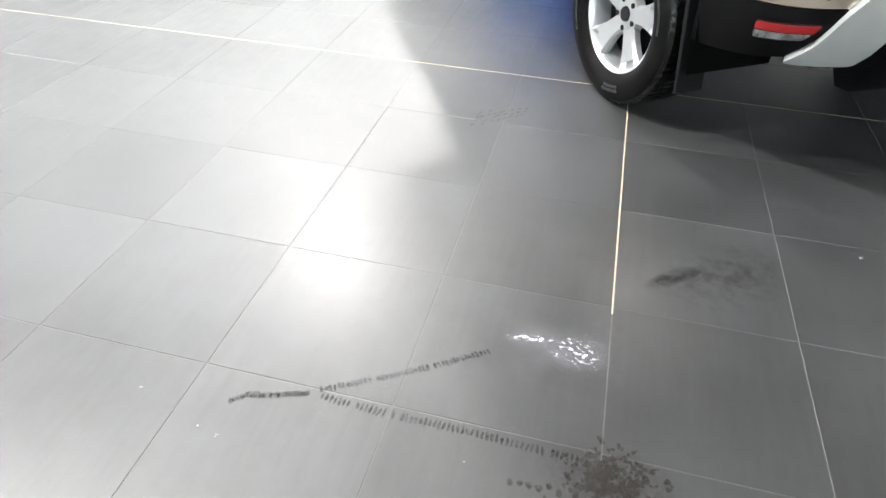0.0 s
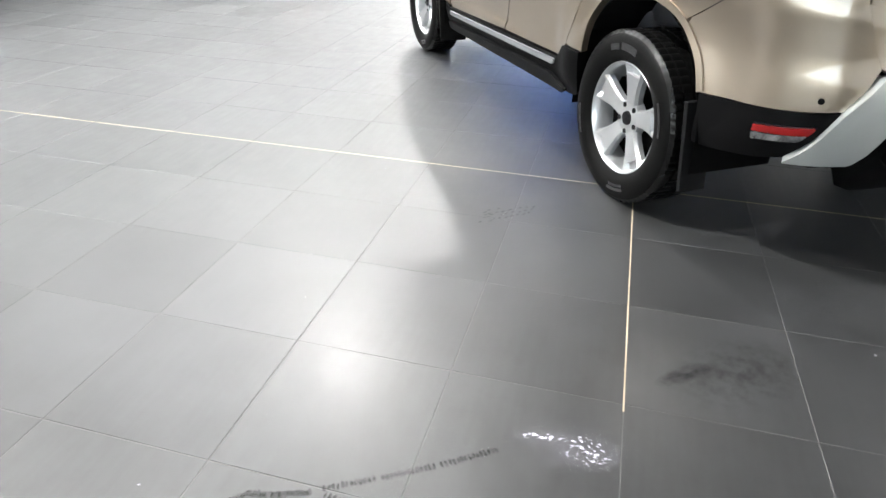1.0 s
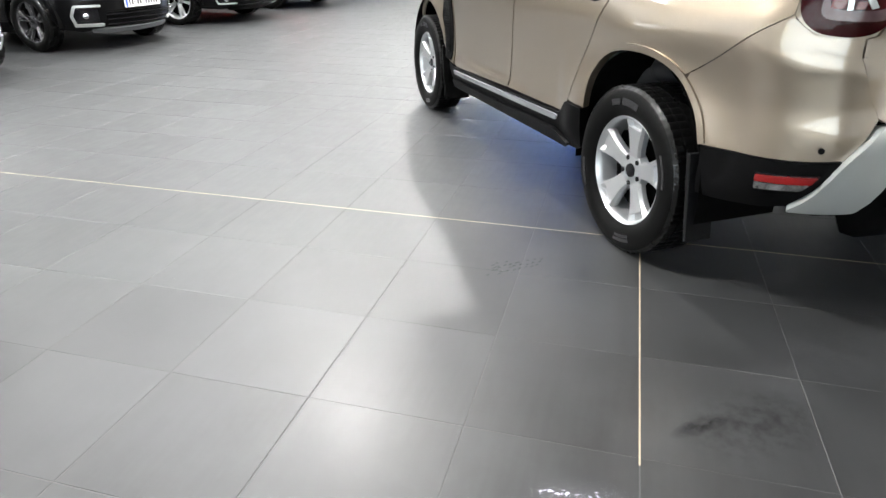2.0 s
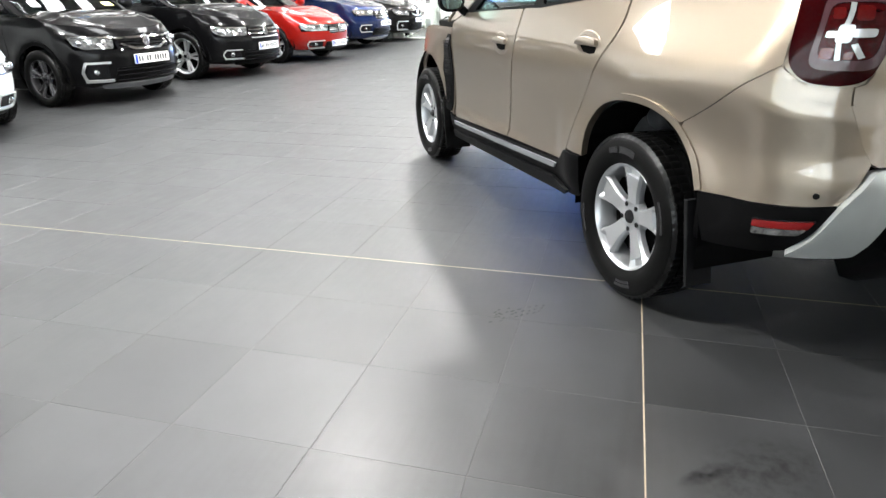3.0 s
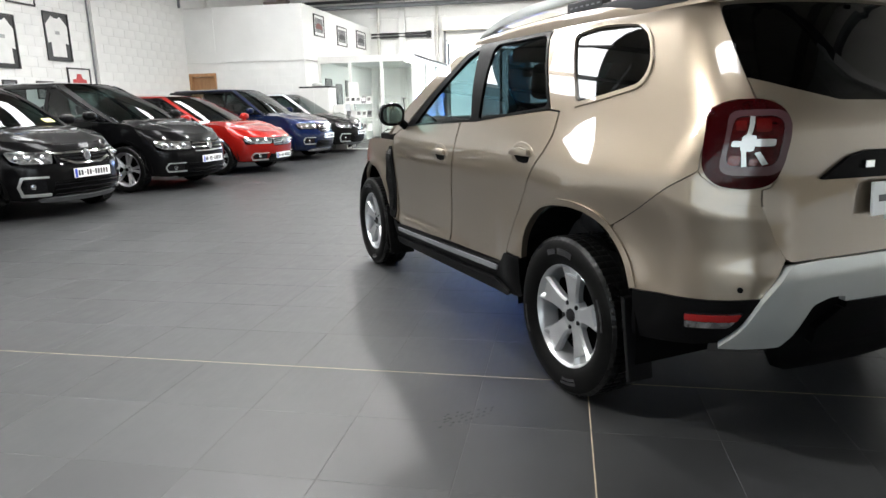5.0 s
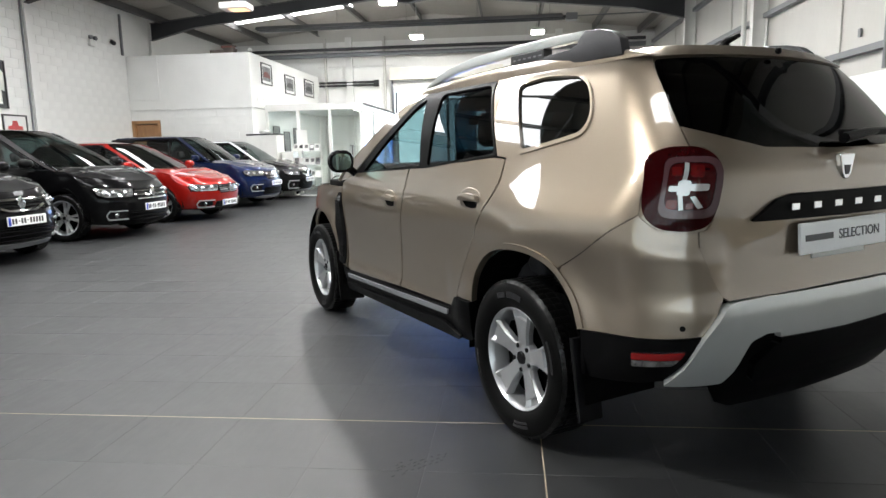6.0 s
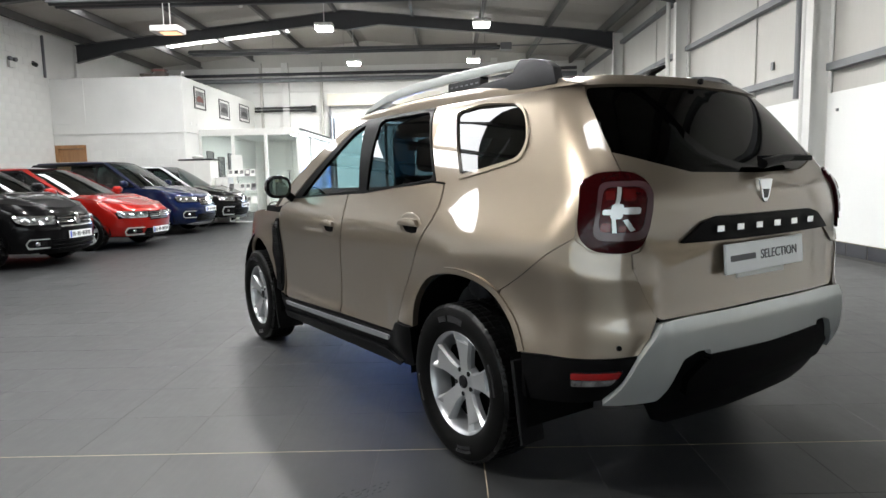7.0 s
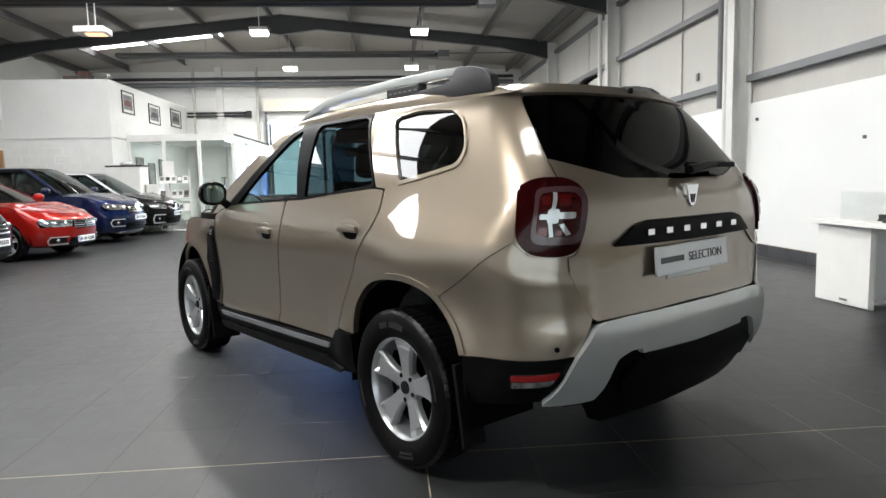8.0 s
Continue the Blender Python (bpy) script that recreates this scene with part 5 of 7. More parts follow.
# ---- parked cars along the left side ----
def car_shape(W, H, wb, fo, ro, belt, R, cowl, bonnet, rake=0.9):
    w, N = W / 2, wb + fo
    return Body(
        side=((.18, .88 * w), (.30, .945 * w), (.48, .98 * w), (.68, .975 * w), (belt - .14, .985 * w), (belt - .04, .965 * w), (belt + .04, .93 * w), (H - .20, .79 * w), (H - .09, .72 * w), (H - .03, .62 * w), (H, .5 * w)),
        tail=((.2, -ro + .12), (.5, -ro), (belt, -ro + .04), (H - .12, -ro + .34), (H, -ro + .45)),
        nose=((.18, N - .16), (.30, N - .05), (.45, N - .01), (.58, N), (.68, N - .03), (bonnet - .03, N - .13), (belt, N - .45)),
        screen=((belt - .03, cowl), (H - .07, cowl - rake), (H, cowl - rake - .18)),
        split=belt - .03, axles=(0.0, wb), hub=R, flare=.022, tail_y=-ro, nose_y=N,
        rtail=((.2, .3), (1.0, .25), (1.6, .2)), rnose=((.2, .48), (.6, .52), (bonnet, .5), (belt, .3), (belt + .05, .22), (1.6, .2)),
        taper_r=.05, taper_f=.10, bow=.10)


def parked_car(name, label, at, shape, dims, paint_body, paint_roof, rim, tyre, face):
    W, H, wb, fo, ro, belt, R, cowl, bonnet = dims
    B = shape
    car = thing(name, label, "car", at, "cars parked in a row")
    C = 2 * B.HALF + B.nose_y - B.tail_y
    uc = B.HALF + B.nose_y - B.tail_y
    L, Rt = (lambda u, v: B.point(u, v)), (lambda u, v: B.point(-u, v))
    F = lambda w, v: B.point((C - abs(w)) * (1 if w >= 0 else -1), v)
    def edge(u):
        return belt - .035 - (belt - .035 - bonnet) * smooth(us(cowl - .1), C, u) ** 0.9
    us = B.us
    def arch(y, r=None):
        r = r or R + 0.07
        return [(us(y) + r * math.cos(radians(a)), R + r * math.sin(radians(a))) for a in range(12, 169, 12)]
    def sides(pname, poly, mat, lab="", **kw):
        return [part(pname, skin(pname, ch, poly, mat, **kw), None, car, lab) for ch in (L, Rt)]
    sill = .24
    tail_u = B.HALF * 0.55
    # lower body: wings and doors
    d0, d1, d2 = us(wb - 0.52), us(wb * 0.5 - 0.05), us(0.28)
    top = lambda u: belt - .005 if u < us(cowl - .25) else edge(u) - .004
    wing_end = uc - 0.28
    sides("front_wing", [(d0, top(d0))] + [(u, top(u)) for u in np.linspace(us(cowl - .1), wing_end, 6)] + [(wing_end, 0.56), (us(wb) + (R + .07) * 0.98, R + 0.10)] + arch(wb)[1:] + [(us(wb) - (R + .07), sill), (d0, sill)], paint_body, step=0.07)
    sides("front_door", [(d1 + .004, belt), (d0 - .004, belt), (d0 - .004, sill), (d1 + .004, sill)], paint_body, step=0.08)
    sides("rear_door", [(d2 + .004, belt), (d1 - .004, belt), (d1 - .004, sill), (us(0) + R + .075, sill)] + [(d2 + .004, R + math.sqrt((R + .07) ** 2 - 0.28 ** 2) + 0.01)], paint_body, step=0.08)
    sides("rear_wing", [(tail_u, belt), (d2 - .004, belt)] + [p for p in arch(0.0) if p[0] < d2 - 0.01] + [(us(0) - R - .07, 0.3), (tail_u, 0.3)], paint_body, step=0.09)
    sides("sill", [(us(wb) - R - .08, .32), (us(wb) - R - .08, .19), (us(0) + R + .08, .19), (us(0) + R + .08, .32)], PLASTIC, step=0.1, off=0.012)
    sides("arch_trim", [(us(wb) + (R + .10) * math.cos(radians(a)), R + (R + .105) * math.sin(radians(a))) for a in range(8, 173, 12)] + [(us(wb) + (R + .055) * math.cos(radians(a)), R + (R + .055) * math.sin(radians(a))) for a in range(172, 7, -12)], PLASTIC if face.get("cladding") else paint_body, step=0.07, off=0.008)
    part("tail_panel", skin("tail_panel", L, mirrored([(0, belt), (tail_u + .06, belt), (tail_u + .06, 0.3), (0, 0.28)]), paint_body, step=0.12), None, car)
    # glasshouse
    zt = H - .065
    lim = lambda v: us(B.screen(v) - 0.17)
    rear_u = B.HALF + 0.22
    sides("window_frame", [(lim(belt + .02), belt + .004), (lim(zt - .02), zt), (rear_u + .1, zt), (rear_u - .1, belt + .004)], GLOSS_BLACK, "black window surround", step=0.10,
          holes=[[(lim(belt + .05) - .10, belt + .045), (lim(zt - .06) - .09, zt - .05), (d1 + .03, zt - .05), (d1 + .03, belt + .045)], [(d1 - .03, belt + .045), (d1 - .03, zt - .05), (d2 + .02, zt - .05), (d2 - .08, belt + .06)]])
    sides("side_window", [(lim(belt + .05) - .09, belt + .04), (lim(zt - .06) - .08, zt - .045), (d2 + .02, zt - .045), (d2 - .09, belt + .05)], CLEAR if not face.get("dark") else TINTED, "side window", step=0.12, off=-0.006, depth=0)
    sides("roof_side", [(lim(zt), zt + .002), (lim(H - .04), H - .035), (B.HALF + .2, H - .035), (B.HALF + .25, zt + .002)], paint_roof, step=0.10)
    for s in (1, -1):
        part("a_pillar", skin("a_pillar", (lambda w, v, s=s: F(s * w, v)), [(0.74, H - .04), (1.05, H - .04), (1.02, belt - .02), (0.86, belt - .02)], paint_roof if face.get("two_tone") else paint_body, step=0.08), None, car)
    part("windscreen", skin("windscreen", F, mirrored([(0, H - .045), (0.735, H - .045), (0.855, belt - .02), (0, belt - .025)]), CLEAR, step=0.10, off=-0.004), None, car, "clear windscreen")
    part("rear_window", skin("rear_window", L, mirrored([(0, H - .06), (tail_u + .15, H - .06), (tail_u + .25, belt + .01), (0, belt + .01)]), TINTED, step=0.12), None, car)
    part("roof", cap("roof", B, lambda u: H - .036, 0.0, C, 0.04, paint_roof, soft=0.5, n=40, cross=12), None, car, "painted roof")
    part("bonnet", cap("bonnet", B, edge, us(cowl - .15), C, 0.06, paint_body, soft=0.45, flat_u0=False, n=44, cross=40, ridge=0.016), None, car, "glossy bonnet")
    part("cowl", box(-0.74, 0.74, cowl - .25, cowl + .06, belt - .14, belt - .012, 0.02), PLASTIC, car)
    # nose
    he = edge(C)
    w1 = C - wing_end
    g = face["grille"]
    hl = face["lamp"]
    part("front_bumper", skin("front_bumper", F, mirrored([(0, g[1] - .004), (g[0], g[1] - .004), (hl[0], hl[2] - .006), (hl[1], hl[2] - .004), (w1 + .0, edge(C - w1) - .05), (w1, 0.56), (w1 + .20, 0.48), (w1 + .22, 0.36), (w1 + .10, 0.25), (0, 0.20)]), paint_body, step=0.06), None, car, "painted front bumper")
    part("nose_panel", skin("nose_panel", F, mirrored([(0, he - .004), (0.35, edge(C - 0.35) - .004), (0.65, edge(C - 0.65) - .004), (w1, edge(C - w1) - .004), (w1, hl[3]), (hl[1], hl[3] - .02), (hl[0], hl[3] + .004), (g[0], g[2] + .004), (0, g[2] + .004)]), paint_body, step=0.06), None, car)
    grille = part("grille", skin("grille", F, mirrored([(0, g[2]), (g[0], g[2]), (hl[0], hl[3] - .01), (hl[0], hl[2] + .01), (g[0], g[1]), (0, g[1])]), GLOSS_BLACK, step=0.06, off=-0.012), None, car, "gloss black grille with chrome bars")
    for k in range(face.get("bars", 3)):
        v = g[1] + (g[2] - g[1]) * (k + 0.7) / (face.get("bars", 3) + 0.4)
        part("grille_bar", skin("grille_bar", F, mirrored([(0, v + .009), (g[0] + .02, v + .011), (g[0] + .02, v - .003), (0, v - .009)]), CHROME if k in face.get("chrome", (0,)) else PLASTIC, step=0.08, off=0.004, depth=0.02), None, grille)
    zb = (g[1] + g[2]) / 2 + .01
    if face.get("wings"):
        part("grille_wing", skin("grille_wing", F, mirrored([(0, g[2] + .012), (g[0], g[2] + .008), (hl[0] + .04, hl[3] - .012), (hl[0] + .04, hl[3] - .026), (g[0], g[2] - .012), (0, g[2] - .010)]), CHROME, step=0.06, off=0.012, depth=0.02), None, grille, "chrome wing bar")
        part("grille_smile", skin("grille_smile", F, mirrored([(0, g[1] + .012), (.20, g[1] + .014), (.34, g[1] + .060), (.40, g[1] + .075), (.40, g[1] + .055), (.35, g[1] + .036), (.21, g[1] - .010), (0, g[1] - .012)]), CHROME, step=0.05, off=0.012, depth=0.02), None, grille, "curved chrome bar")
    part("emblem", prism([(0, zb + .098), (0.058, zb), (0, zb - .098), (-0.058, zb)], "y", F(0, zb)[1] - .02, F(0, zb)[1] + .024, 0.008), CHROME, grille, "plain chrome emblem")
    for s in (1, -1):
        ch = (lambda w, v, s=s: F(s * w, v))
        lamp = part("headlamp", skin("headlamp", ch, rounded([(hl[0], hl[3] - .01), (hl[1] - .05, hl[3] + .015), (hl[1], hl[3] - .01), (hl[1] - .02, hl[2] + .05), (hl[1] - .15, hl[2] + .005), (hl[0] + .06, hl[2])], 0.015), LAMP_GLASS, step=0.05, off=0.004, depth=0.02), None, car, "clear headlamp unit")
        for k in (0.25, 0.55, 0.8):
            wv = hl[0] + (hl[1] - hl[0]) * k
            p, q = Vector(ch(wv, (hl[2] + hl[3]) / 2)), Vector(ch(wv, (hl[2] + hl[3]) / 2))
            bm = bmesh.new()
            bmesh.ops.create_uvsphere(bm, u_segments=14, v_segments=8, radius=0.034)
            part("lamp_lens", bm, CHROME, lamp, at=Matrix.Translation(p), smooth_angle=60)
        part("lamp_brow", skin("lamp_brow", ch, [(hl[0] + .01, hl[3] - .012), (hl[1] - .05, hl[3] + .010), (hl[1] - .05, hl[3] - .004), (hl[0] + .01, hl[3] - .026)], CHROME, step=0.08, off=0.010, depth=0.006), None, lamp)
        fg = face["fog"]
        if face.get("fog_ring", True):
            outer = rounded([(fg[0], fg[3]), (fg[1] - .06, fg[3]), (fg[1], (fg[2] + fg[3]) / 2), (fg[1] - .05, fg[2]), (fg[0] - .02, fg[2])], 0.03)
            mid = ((fg[0] + fg[1]) / 2, (fg[2] + fg[3]) / 2)
            inner = [(mid[0] + (p[0] - mid[0]) * 0.80, mid[1] + (p[1] - mid[1]) * 0.66) for p in outer]
            fw = face.get("fog_w", 1.0)
            cee = [(fg[0], fg[3]), (fg[1] - .06, fg[3]), (fg[1], mid[1]), (fg[1] - .05, fg[2]), (fg[0] - .02, fg[2]), (fg[0] - .02, fg[2] + .026 * fw), (fg[1] - .05 - .025 * fw, fg[2] + .026 * fw), (fg[1] - .036 * fw, mid[1]), (fg[1] - .06 - .028 * fw, fg[3] - .024 * fw), (fg[0], fg[3] - .022 * fw)]
            fog = part("fog_trim", skin("fog_trim", ch, rounded(cee, 0.012), SILVER, step=0.04, off=0.020, depth=0.03), None, car, "bright C-shaped fog lamp surround")
            part("fog_recess", skin("fog_recess", ch, inner, GLOSS_BLACK, step=0.06, off=0.005), None, fog)
            p = Vector(ch(*mid))
            bm = bmesh.new()
            bmesh.ops.create_uvsphere(bm, u_segments=14, v_segments=8, radius=0.035)
            part("fog_lamp", bm, CHROME, fog, at=Matrix.Translation(p), smooth_angle=60)
    for w0, w1, v0, v1, mat in face.get("stickers", ()):
        part("windscreen_sticker", skin("windscreen_sticker", F, [(w0, v1), (w1, v1), (w1, v0), (w0, v0)], mat, step=0.05, off=0.003, depth=0.001), None, car)
    lo = face["intake"]
    intake = part("intake", skin("intake", F, mirrored([(0, lo[2]), (lo[0], lo[2]), (lo[0] + .06, lo[1]), (0, lo[1])]), PLASTIC, step=0.06, off=0.006), None, car, "black lower intake")
    for k in range(3):
        v = lo[1] + (lo[2] - lo[1]) * (k + 0.5) / 3
        part("intake_bar", skin("intake_bar", F, mirrored([(0, v + .006), (lo[0] + .01, v + .006), (lo[0] + .01, v - .006), (0, v - .006)]), GLOSS_BLACK, step=0.10, off=0.016, depth=0.01), None, intake)
    part("skid_lip", skin("skid_lip", F, mirrored([(0, .255), (0.55, .265), (0.75, .245), (0.70, .215), (0, .20)]), STEEL_GREY if face.get("skid") else PLASTIC, step=0.08, off=0.014, depth=0.03), None, car, "front skid lip")
    pv = face["plate"]
    pl = part("number_plate", box(-.26, .26, -.006, .012, -.055, .055, 0.003), PLATE_WHITE, car, "white number plate with dark characters", at=pose(0, F(0, pv)[1] + .024, pv, 0, 0, 0))
    part("plate_band", box(.222, .256, .010, .0135, -.05, .05), PLATE_BLUE, pl)
    for i in range(11):
        h = .006 if i in (2, 5) else .032
        part("plate_bar", box(.196 - .040 * i - .013, .196 - .040 * i + .013, .010, .0135, -h, h), INK, pl)
    # wheels, mirrors, inside
    bm = bmesh.new()
    add_box(bm, -.40 * W, .40 * W, .4, wb - .4, .2, .36), add_box(bm, -.33 * W, .33 * W, -ro + .25, wb + fo - .35, .22, .52)
    add_box(bm, -.36 * W, .36 * W, wb - .1, wb + .5, .5, belt - .2)
    part("underbody", bm, UNDER_SHADE, car)
    for s in (-1, 1):
        part("lining", box(s * .43 * W - .012, s * .43 * W + .012, .45, wb - .45, .3, belt - .03), UPHOLSTERY, car)
        for y in (0.0, wb):
            wl = bmesh.new()
            rim_pts = []
            for k in range(15):
                a = radians(-8 + 196 * k / 14)
                c = ((R + .075) * math.cos(a), R + (R + .075) * math.sin(a))
                rim_pts.append((wl.verts.new((s * .455 * W, y + c[0], c[1])), wl.verts.new((s * .27 * W, y + c[0], c[1]))))
            for p, q in zip(rim_pts, rim_pts[1:]):
                wl.faces.new((p[0], q[0], q[1], p[1]))
            wl.faces.new([p[1] for p in rim_pts])
            part("wheel_well", wl, UNDER_SHADE, car)
            wheel(car, s * (W / 2 - .115), y, R, 0, 0.2, s, 5, None, tyre=tyre, meshes=rim)
        bm = bmesh.new()
        bmesh.ops.create_uvsphere(bm, u_segments=20, v_segments=12, radius=1)
        for v in bm.verts:
            c = v.co
            v.co = Vector((math.copysign(abs(c.x) ** .75, c.x) * .115, c.y * .09 if c.y > 0 else max(c.y * .09, -.035), math.copysign(abs(c.z) ** .75, c.z) * .075))
        m = part("door_mirror", bm, face.get("mirror", paint_body), car, "door mirror", at=pose(s * (W / 2 + .08), cowl - .42, belt + .09), smooth_angle=50)
        part("mirror_glass", box(-.09, .09, -.040, -.034, -.052, .052), MIRROR, m)
        part("mirror_arm", tube([(-s * .08, .02, -.03), (-s * .16, .03, -.08)], .025, 8), PLASTIC, m)
    for x in (-.36, .36):
        s = part("seat", box(x - .24, x + .24, wb * .42 - .05, wb * .42 + .42, .5, .66, .05), UPHOLSTERY, car, smooth_angle=50)
        part("backrest", box(-.24, .24, -.06, .06, 0, .58, .05), UPHOLSTERY, s, at=pose(x, wb * .42 - .08, .6, 14, 0, 0), smooth_angle=50)
        part("headrest", box(-.12, .12, -.045, .045, 0, .17, .04), UPHOLSTERY, s, at=pose(x, wb * .42 - .24, 1.19, 10, 0, 0), smooth_angle=50)
    part("rear_bench", box(-.6, .6, .02, .30, .5, 1.15, .06), UPHOLSTERY, car, smooth_angle=50)
    part("dashboard", box(-.66, .66, cowl - .62, cowl - .2, .6, belt - .02, .05), PLASTIC, car, smooth_angle=50)
    return car


def car_at(nose_x, nose_y, heading, N):
    """The pose of a car whose nose stands there, heading in degrees from the x axis."""
    f = (math.cos(radians(heading)), math.sin(radians(heading)))
    return pose(nose_x - f[0] * N, nose_y - f[1] * N, 0, 0, 0, heading - 90)


T33, T36, T32 = tyre_mesh("tyre", 0.33, 0.225, 0.205, 96), tyre_mesh("tyre", 0.355, 0.262, 0.20, 96), tyre_mesh("tyre", 0.32, 0.215, 0.205, 96)
RIM_DARK = wheel_meshes(0.225, 0.19, 5, DARK_ALLOY, GLOSS_BLACK, 0.014, 0.026, 0.008, twin=True)
RIM_BIG = wheel_meshes(0.262, 0.19, 5, ALLOY, GLOSS_BLACK, 0.013, 0.024, 0.006, twin=True, phase=0.3)
RIM_MID = wheel_meshes(0.215, 0.19, 5, ALLOY, GLOSS_BLACK, 0.022, 0.04, 0.01)

STICKER = paint("yellow_sticker", (.62, .56, .22), .5)
# dims: width, height, wheelbase, front and rear overhang, belt, wheel radius, foot of the windscreen, bonnet's leading edge
CROSS = (1.778, 1.64, 2.606, .866, .65, 1.06, .33, 2.50, .87)
MPV = (1.866, 1.74, 2.734, .93, .75, 1.09, .355, 2.72, .87)
HATCH = (1.814, 1.55, 2.669, .92, .77, .99, .32, 2.52, .79)
TALL = (1.836, 1.73, 2.646, .91, .89, 1.10, .345, 2.46, .93)
cross_face = dict(lamp=(.46, 1.06, .66, .80), grille=(.40, .64, .77), fog=(.60, 1.02, .29, .52), intake=(.52, .28, .44), plate=.53, bars=3, chrome=(), wings=True, cladding=True, skid=True)
parked_car("crossover", "glossy black crossover with dark alloy wheels and chrome trims", car_at(-4.45, 4.30, -9, 3.472), car_shape(*CROSS), CROSS, BLACK_PAINT, BLACK_PAINT, RIM_DARK, T33, dict(cross_face, stickers=((-.62, -.50, 1.13, 1.20, PAPER), (.50, .72, 1.12, 1.17, STICKER))))
parked_car("people_carrier", "glossy black people carrier with large silver alloy wheels", car_at(-4.40, 7.05, -4, 3.664), car_shape(*MPV, rake=1.15), MPV, BLACK_PAINT, BLACK_PAINT, RIM_BIG, T36,
           dict(lamp=(.42, 1.10, .64, .77), grille=(.38, .58, .74), fog=(.60, .98, .30, .44), intake=(.55, .26, .42), plate=.47, bars=5, chrome=(0, 2, 4), fog_w=0.5))
parked_car("hatchback", "bright red hatchback with chrome grille and silver wheels", car_at(-4.25, 9.55, -6, 3.589), car_shape(*HATCH, rake=1.05), HATCH, RED_PAINT, RED_PAINT, RIM_MID, T32,
           dict(lamp=(.38, 1.08, .57, .69), grille=(.34, .52, .68), fog=(.50, .94, .26, .40), intake=(.44, .24, .37), plate=.33, bars=4, chrome=(0, 1, 2, 3), fog_w=0.55))
parked_car("tall_crossover", "dark metallic blue crossover with grey skid trim", car_at(-4.40, 12.55, -4, 3.556), car_shape(*TALL), TALL, BLUE_PAINT, BLUE_PAINT, RIM_MID, T33,
           dict(lamp=(.42, 1.06, .74, .86), grille=(.38, .66, .83), fog=(.60, .98, .38, .54), intake=(.52, .30, .46), plate=.56, bars=3, chrome=(0, 1, 2), cladding=True, skid=True, fog_w=0.5))
parked_car("two_tone_crossover", "black crossover with an ivory white roof", car_at(-4.35, 15.05, -4, 3.472), car_shape(*CROSS), CROSS, BLACK_PAINT, WHITE_PAINT, RIM_DARK, T33, dict(cross_face, two_tone=True))
parked_car("pale_hatchback", "pale silver white car, only its nose corner in view", car_at(-4.36, 1.60, -12, 3.589), car_shape(*HATCH, rake=1.05), HATCH, WHITE_PAINT, WHITE_PAINT, RIM_MID, T32,
           dict(lamp=(.38, 1.08, .57, .69), grille=(.34, .52, .68), fog=(.50, .94, .26, .40), intake=(.44, .24, .37), plate=.33, bars=4, chrome=(0, 1, 2, 3), fog_w=0.55))
# ---- fittings and loose things ----
LAMP_GLOW = glow("led_panel", (1.0, 0.985, 0.95), 40.0)
first_lamp = None
for x, y in HIGH_BAY:
    if first_lamp is None:
        lamp = thing("high_bay_lamp", "white square high-bay lamp on a rod under the roof", "ceiling lamp", pose(x, y, LAMP_Z), "high-bay lamps")
        part("housing", box(-.24, .24, -.20, .20, -.03, .06, .02), STEEL_WHITE, lamp)
        part("diffuser", box(-.21, .21, -.17, .17, -.115, -.03, .012), LAMP_GLOW, lamp, "lit white diffuser")
        part("rod", tube([(0, 0, .06), (0, 0, roof_z(x) - LAMP_Z + .004)], .012, 8), STEEL_WHITE, lamp)
        first_lamp = lamp
    else:
        lamp = copy_thing(first_lamp, pose(x, y, LAMP_Z))
        for o in lamp.children:
            if o.name.startswith("rod"):
                o.scale.z, o.location.z = (roof_z(x) - LAMP_Z - .056) / (roof_z(HIGH_BAY[0][0]) - LAMP_Z - .056), 0
                o.location.z = .06 * (1 - o.scale.z)


def tube_heater(x0, x1, y, z, box_end):
    h = thing("tube_heater", "long dark radiant tube heater hung under the roof", "heater", pose(0, y, z), "tube heaters")
    refl = [(-.30, -.02), (-.16, .10), (.16, .10), (.30, -.02), (.29, -.03), (.15, .085), (-.15, .085), (-.29, -.03)]
    bm = bmesh.new()
    lo, hi = [bm.verts.new((x0, a, b)) for a, b in refl], [bm.verts.new((x1, a, b)) for a, b in refl]
    for i in range(8):
        bm.faces.new((lo[i], lo[(i + 1) % 8], hi[(i + 1) % 8], hi[i]))
    bm.faces.new(lo[::-1]), bm.faces.new(hi)
    bmesh.ops.recalc_face_normals(bm, faces=bm.faces)
    part("reflector", bm, STEEL_GREY, h)
    for dy in (-.12, .12):
        part("tube", tube([(x0, dy, 0), (x1 + .1, dy, 0)], .05, 12), STEEL_DARK, h, smooth_angle=50)
    part("burner_box", box(box_end - .18, box_end + .18, -.16, .16, -.10, .12, .01), STEEL_GREY, h, "grey burner box")
    n = int((x1 - x0) / 2.2) + 1
    for i in range(n):
        x = x0 + .4 + (x1 - x0 - .8) * i / max(1, n - 1)
        part("hanger", tube([(x, 0, .09), (x, 0, roof_z(x) - z - .02)], .006, 6), STEEL_GREY, h)


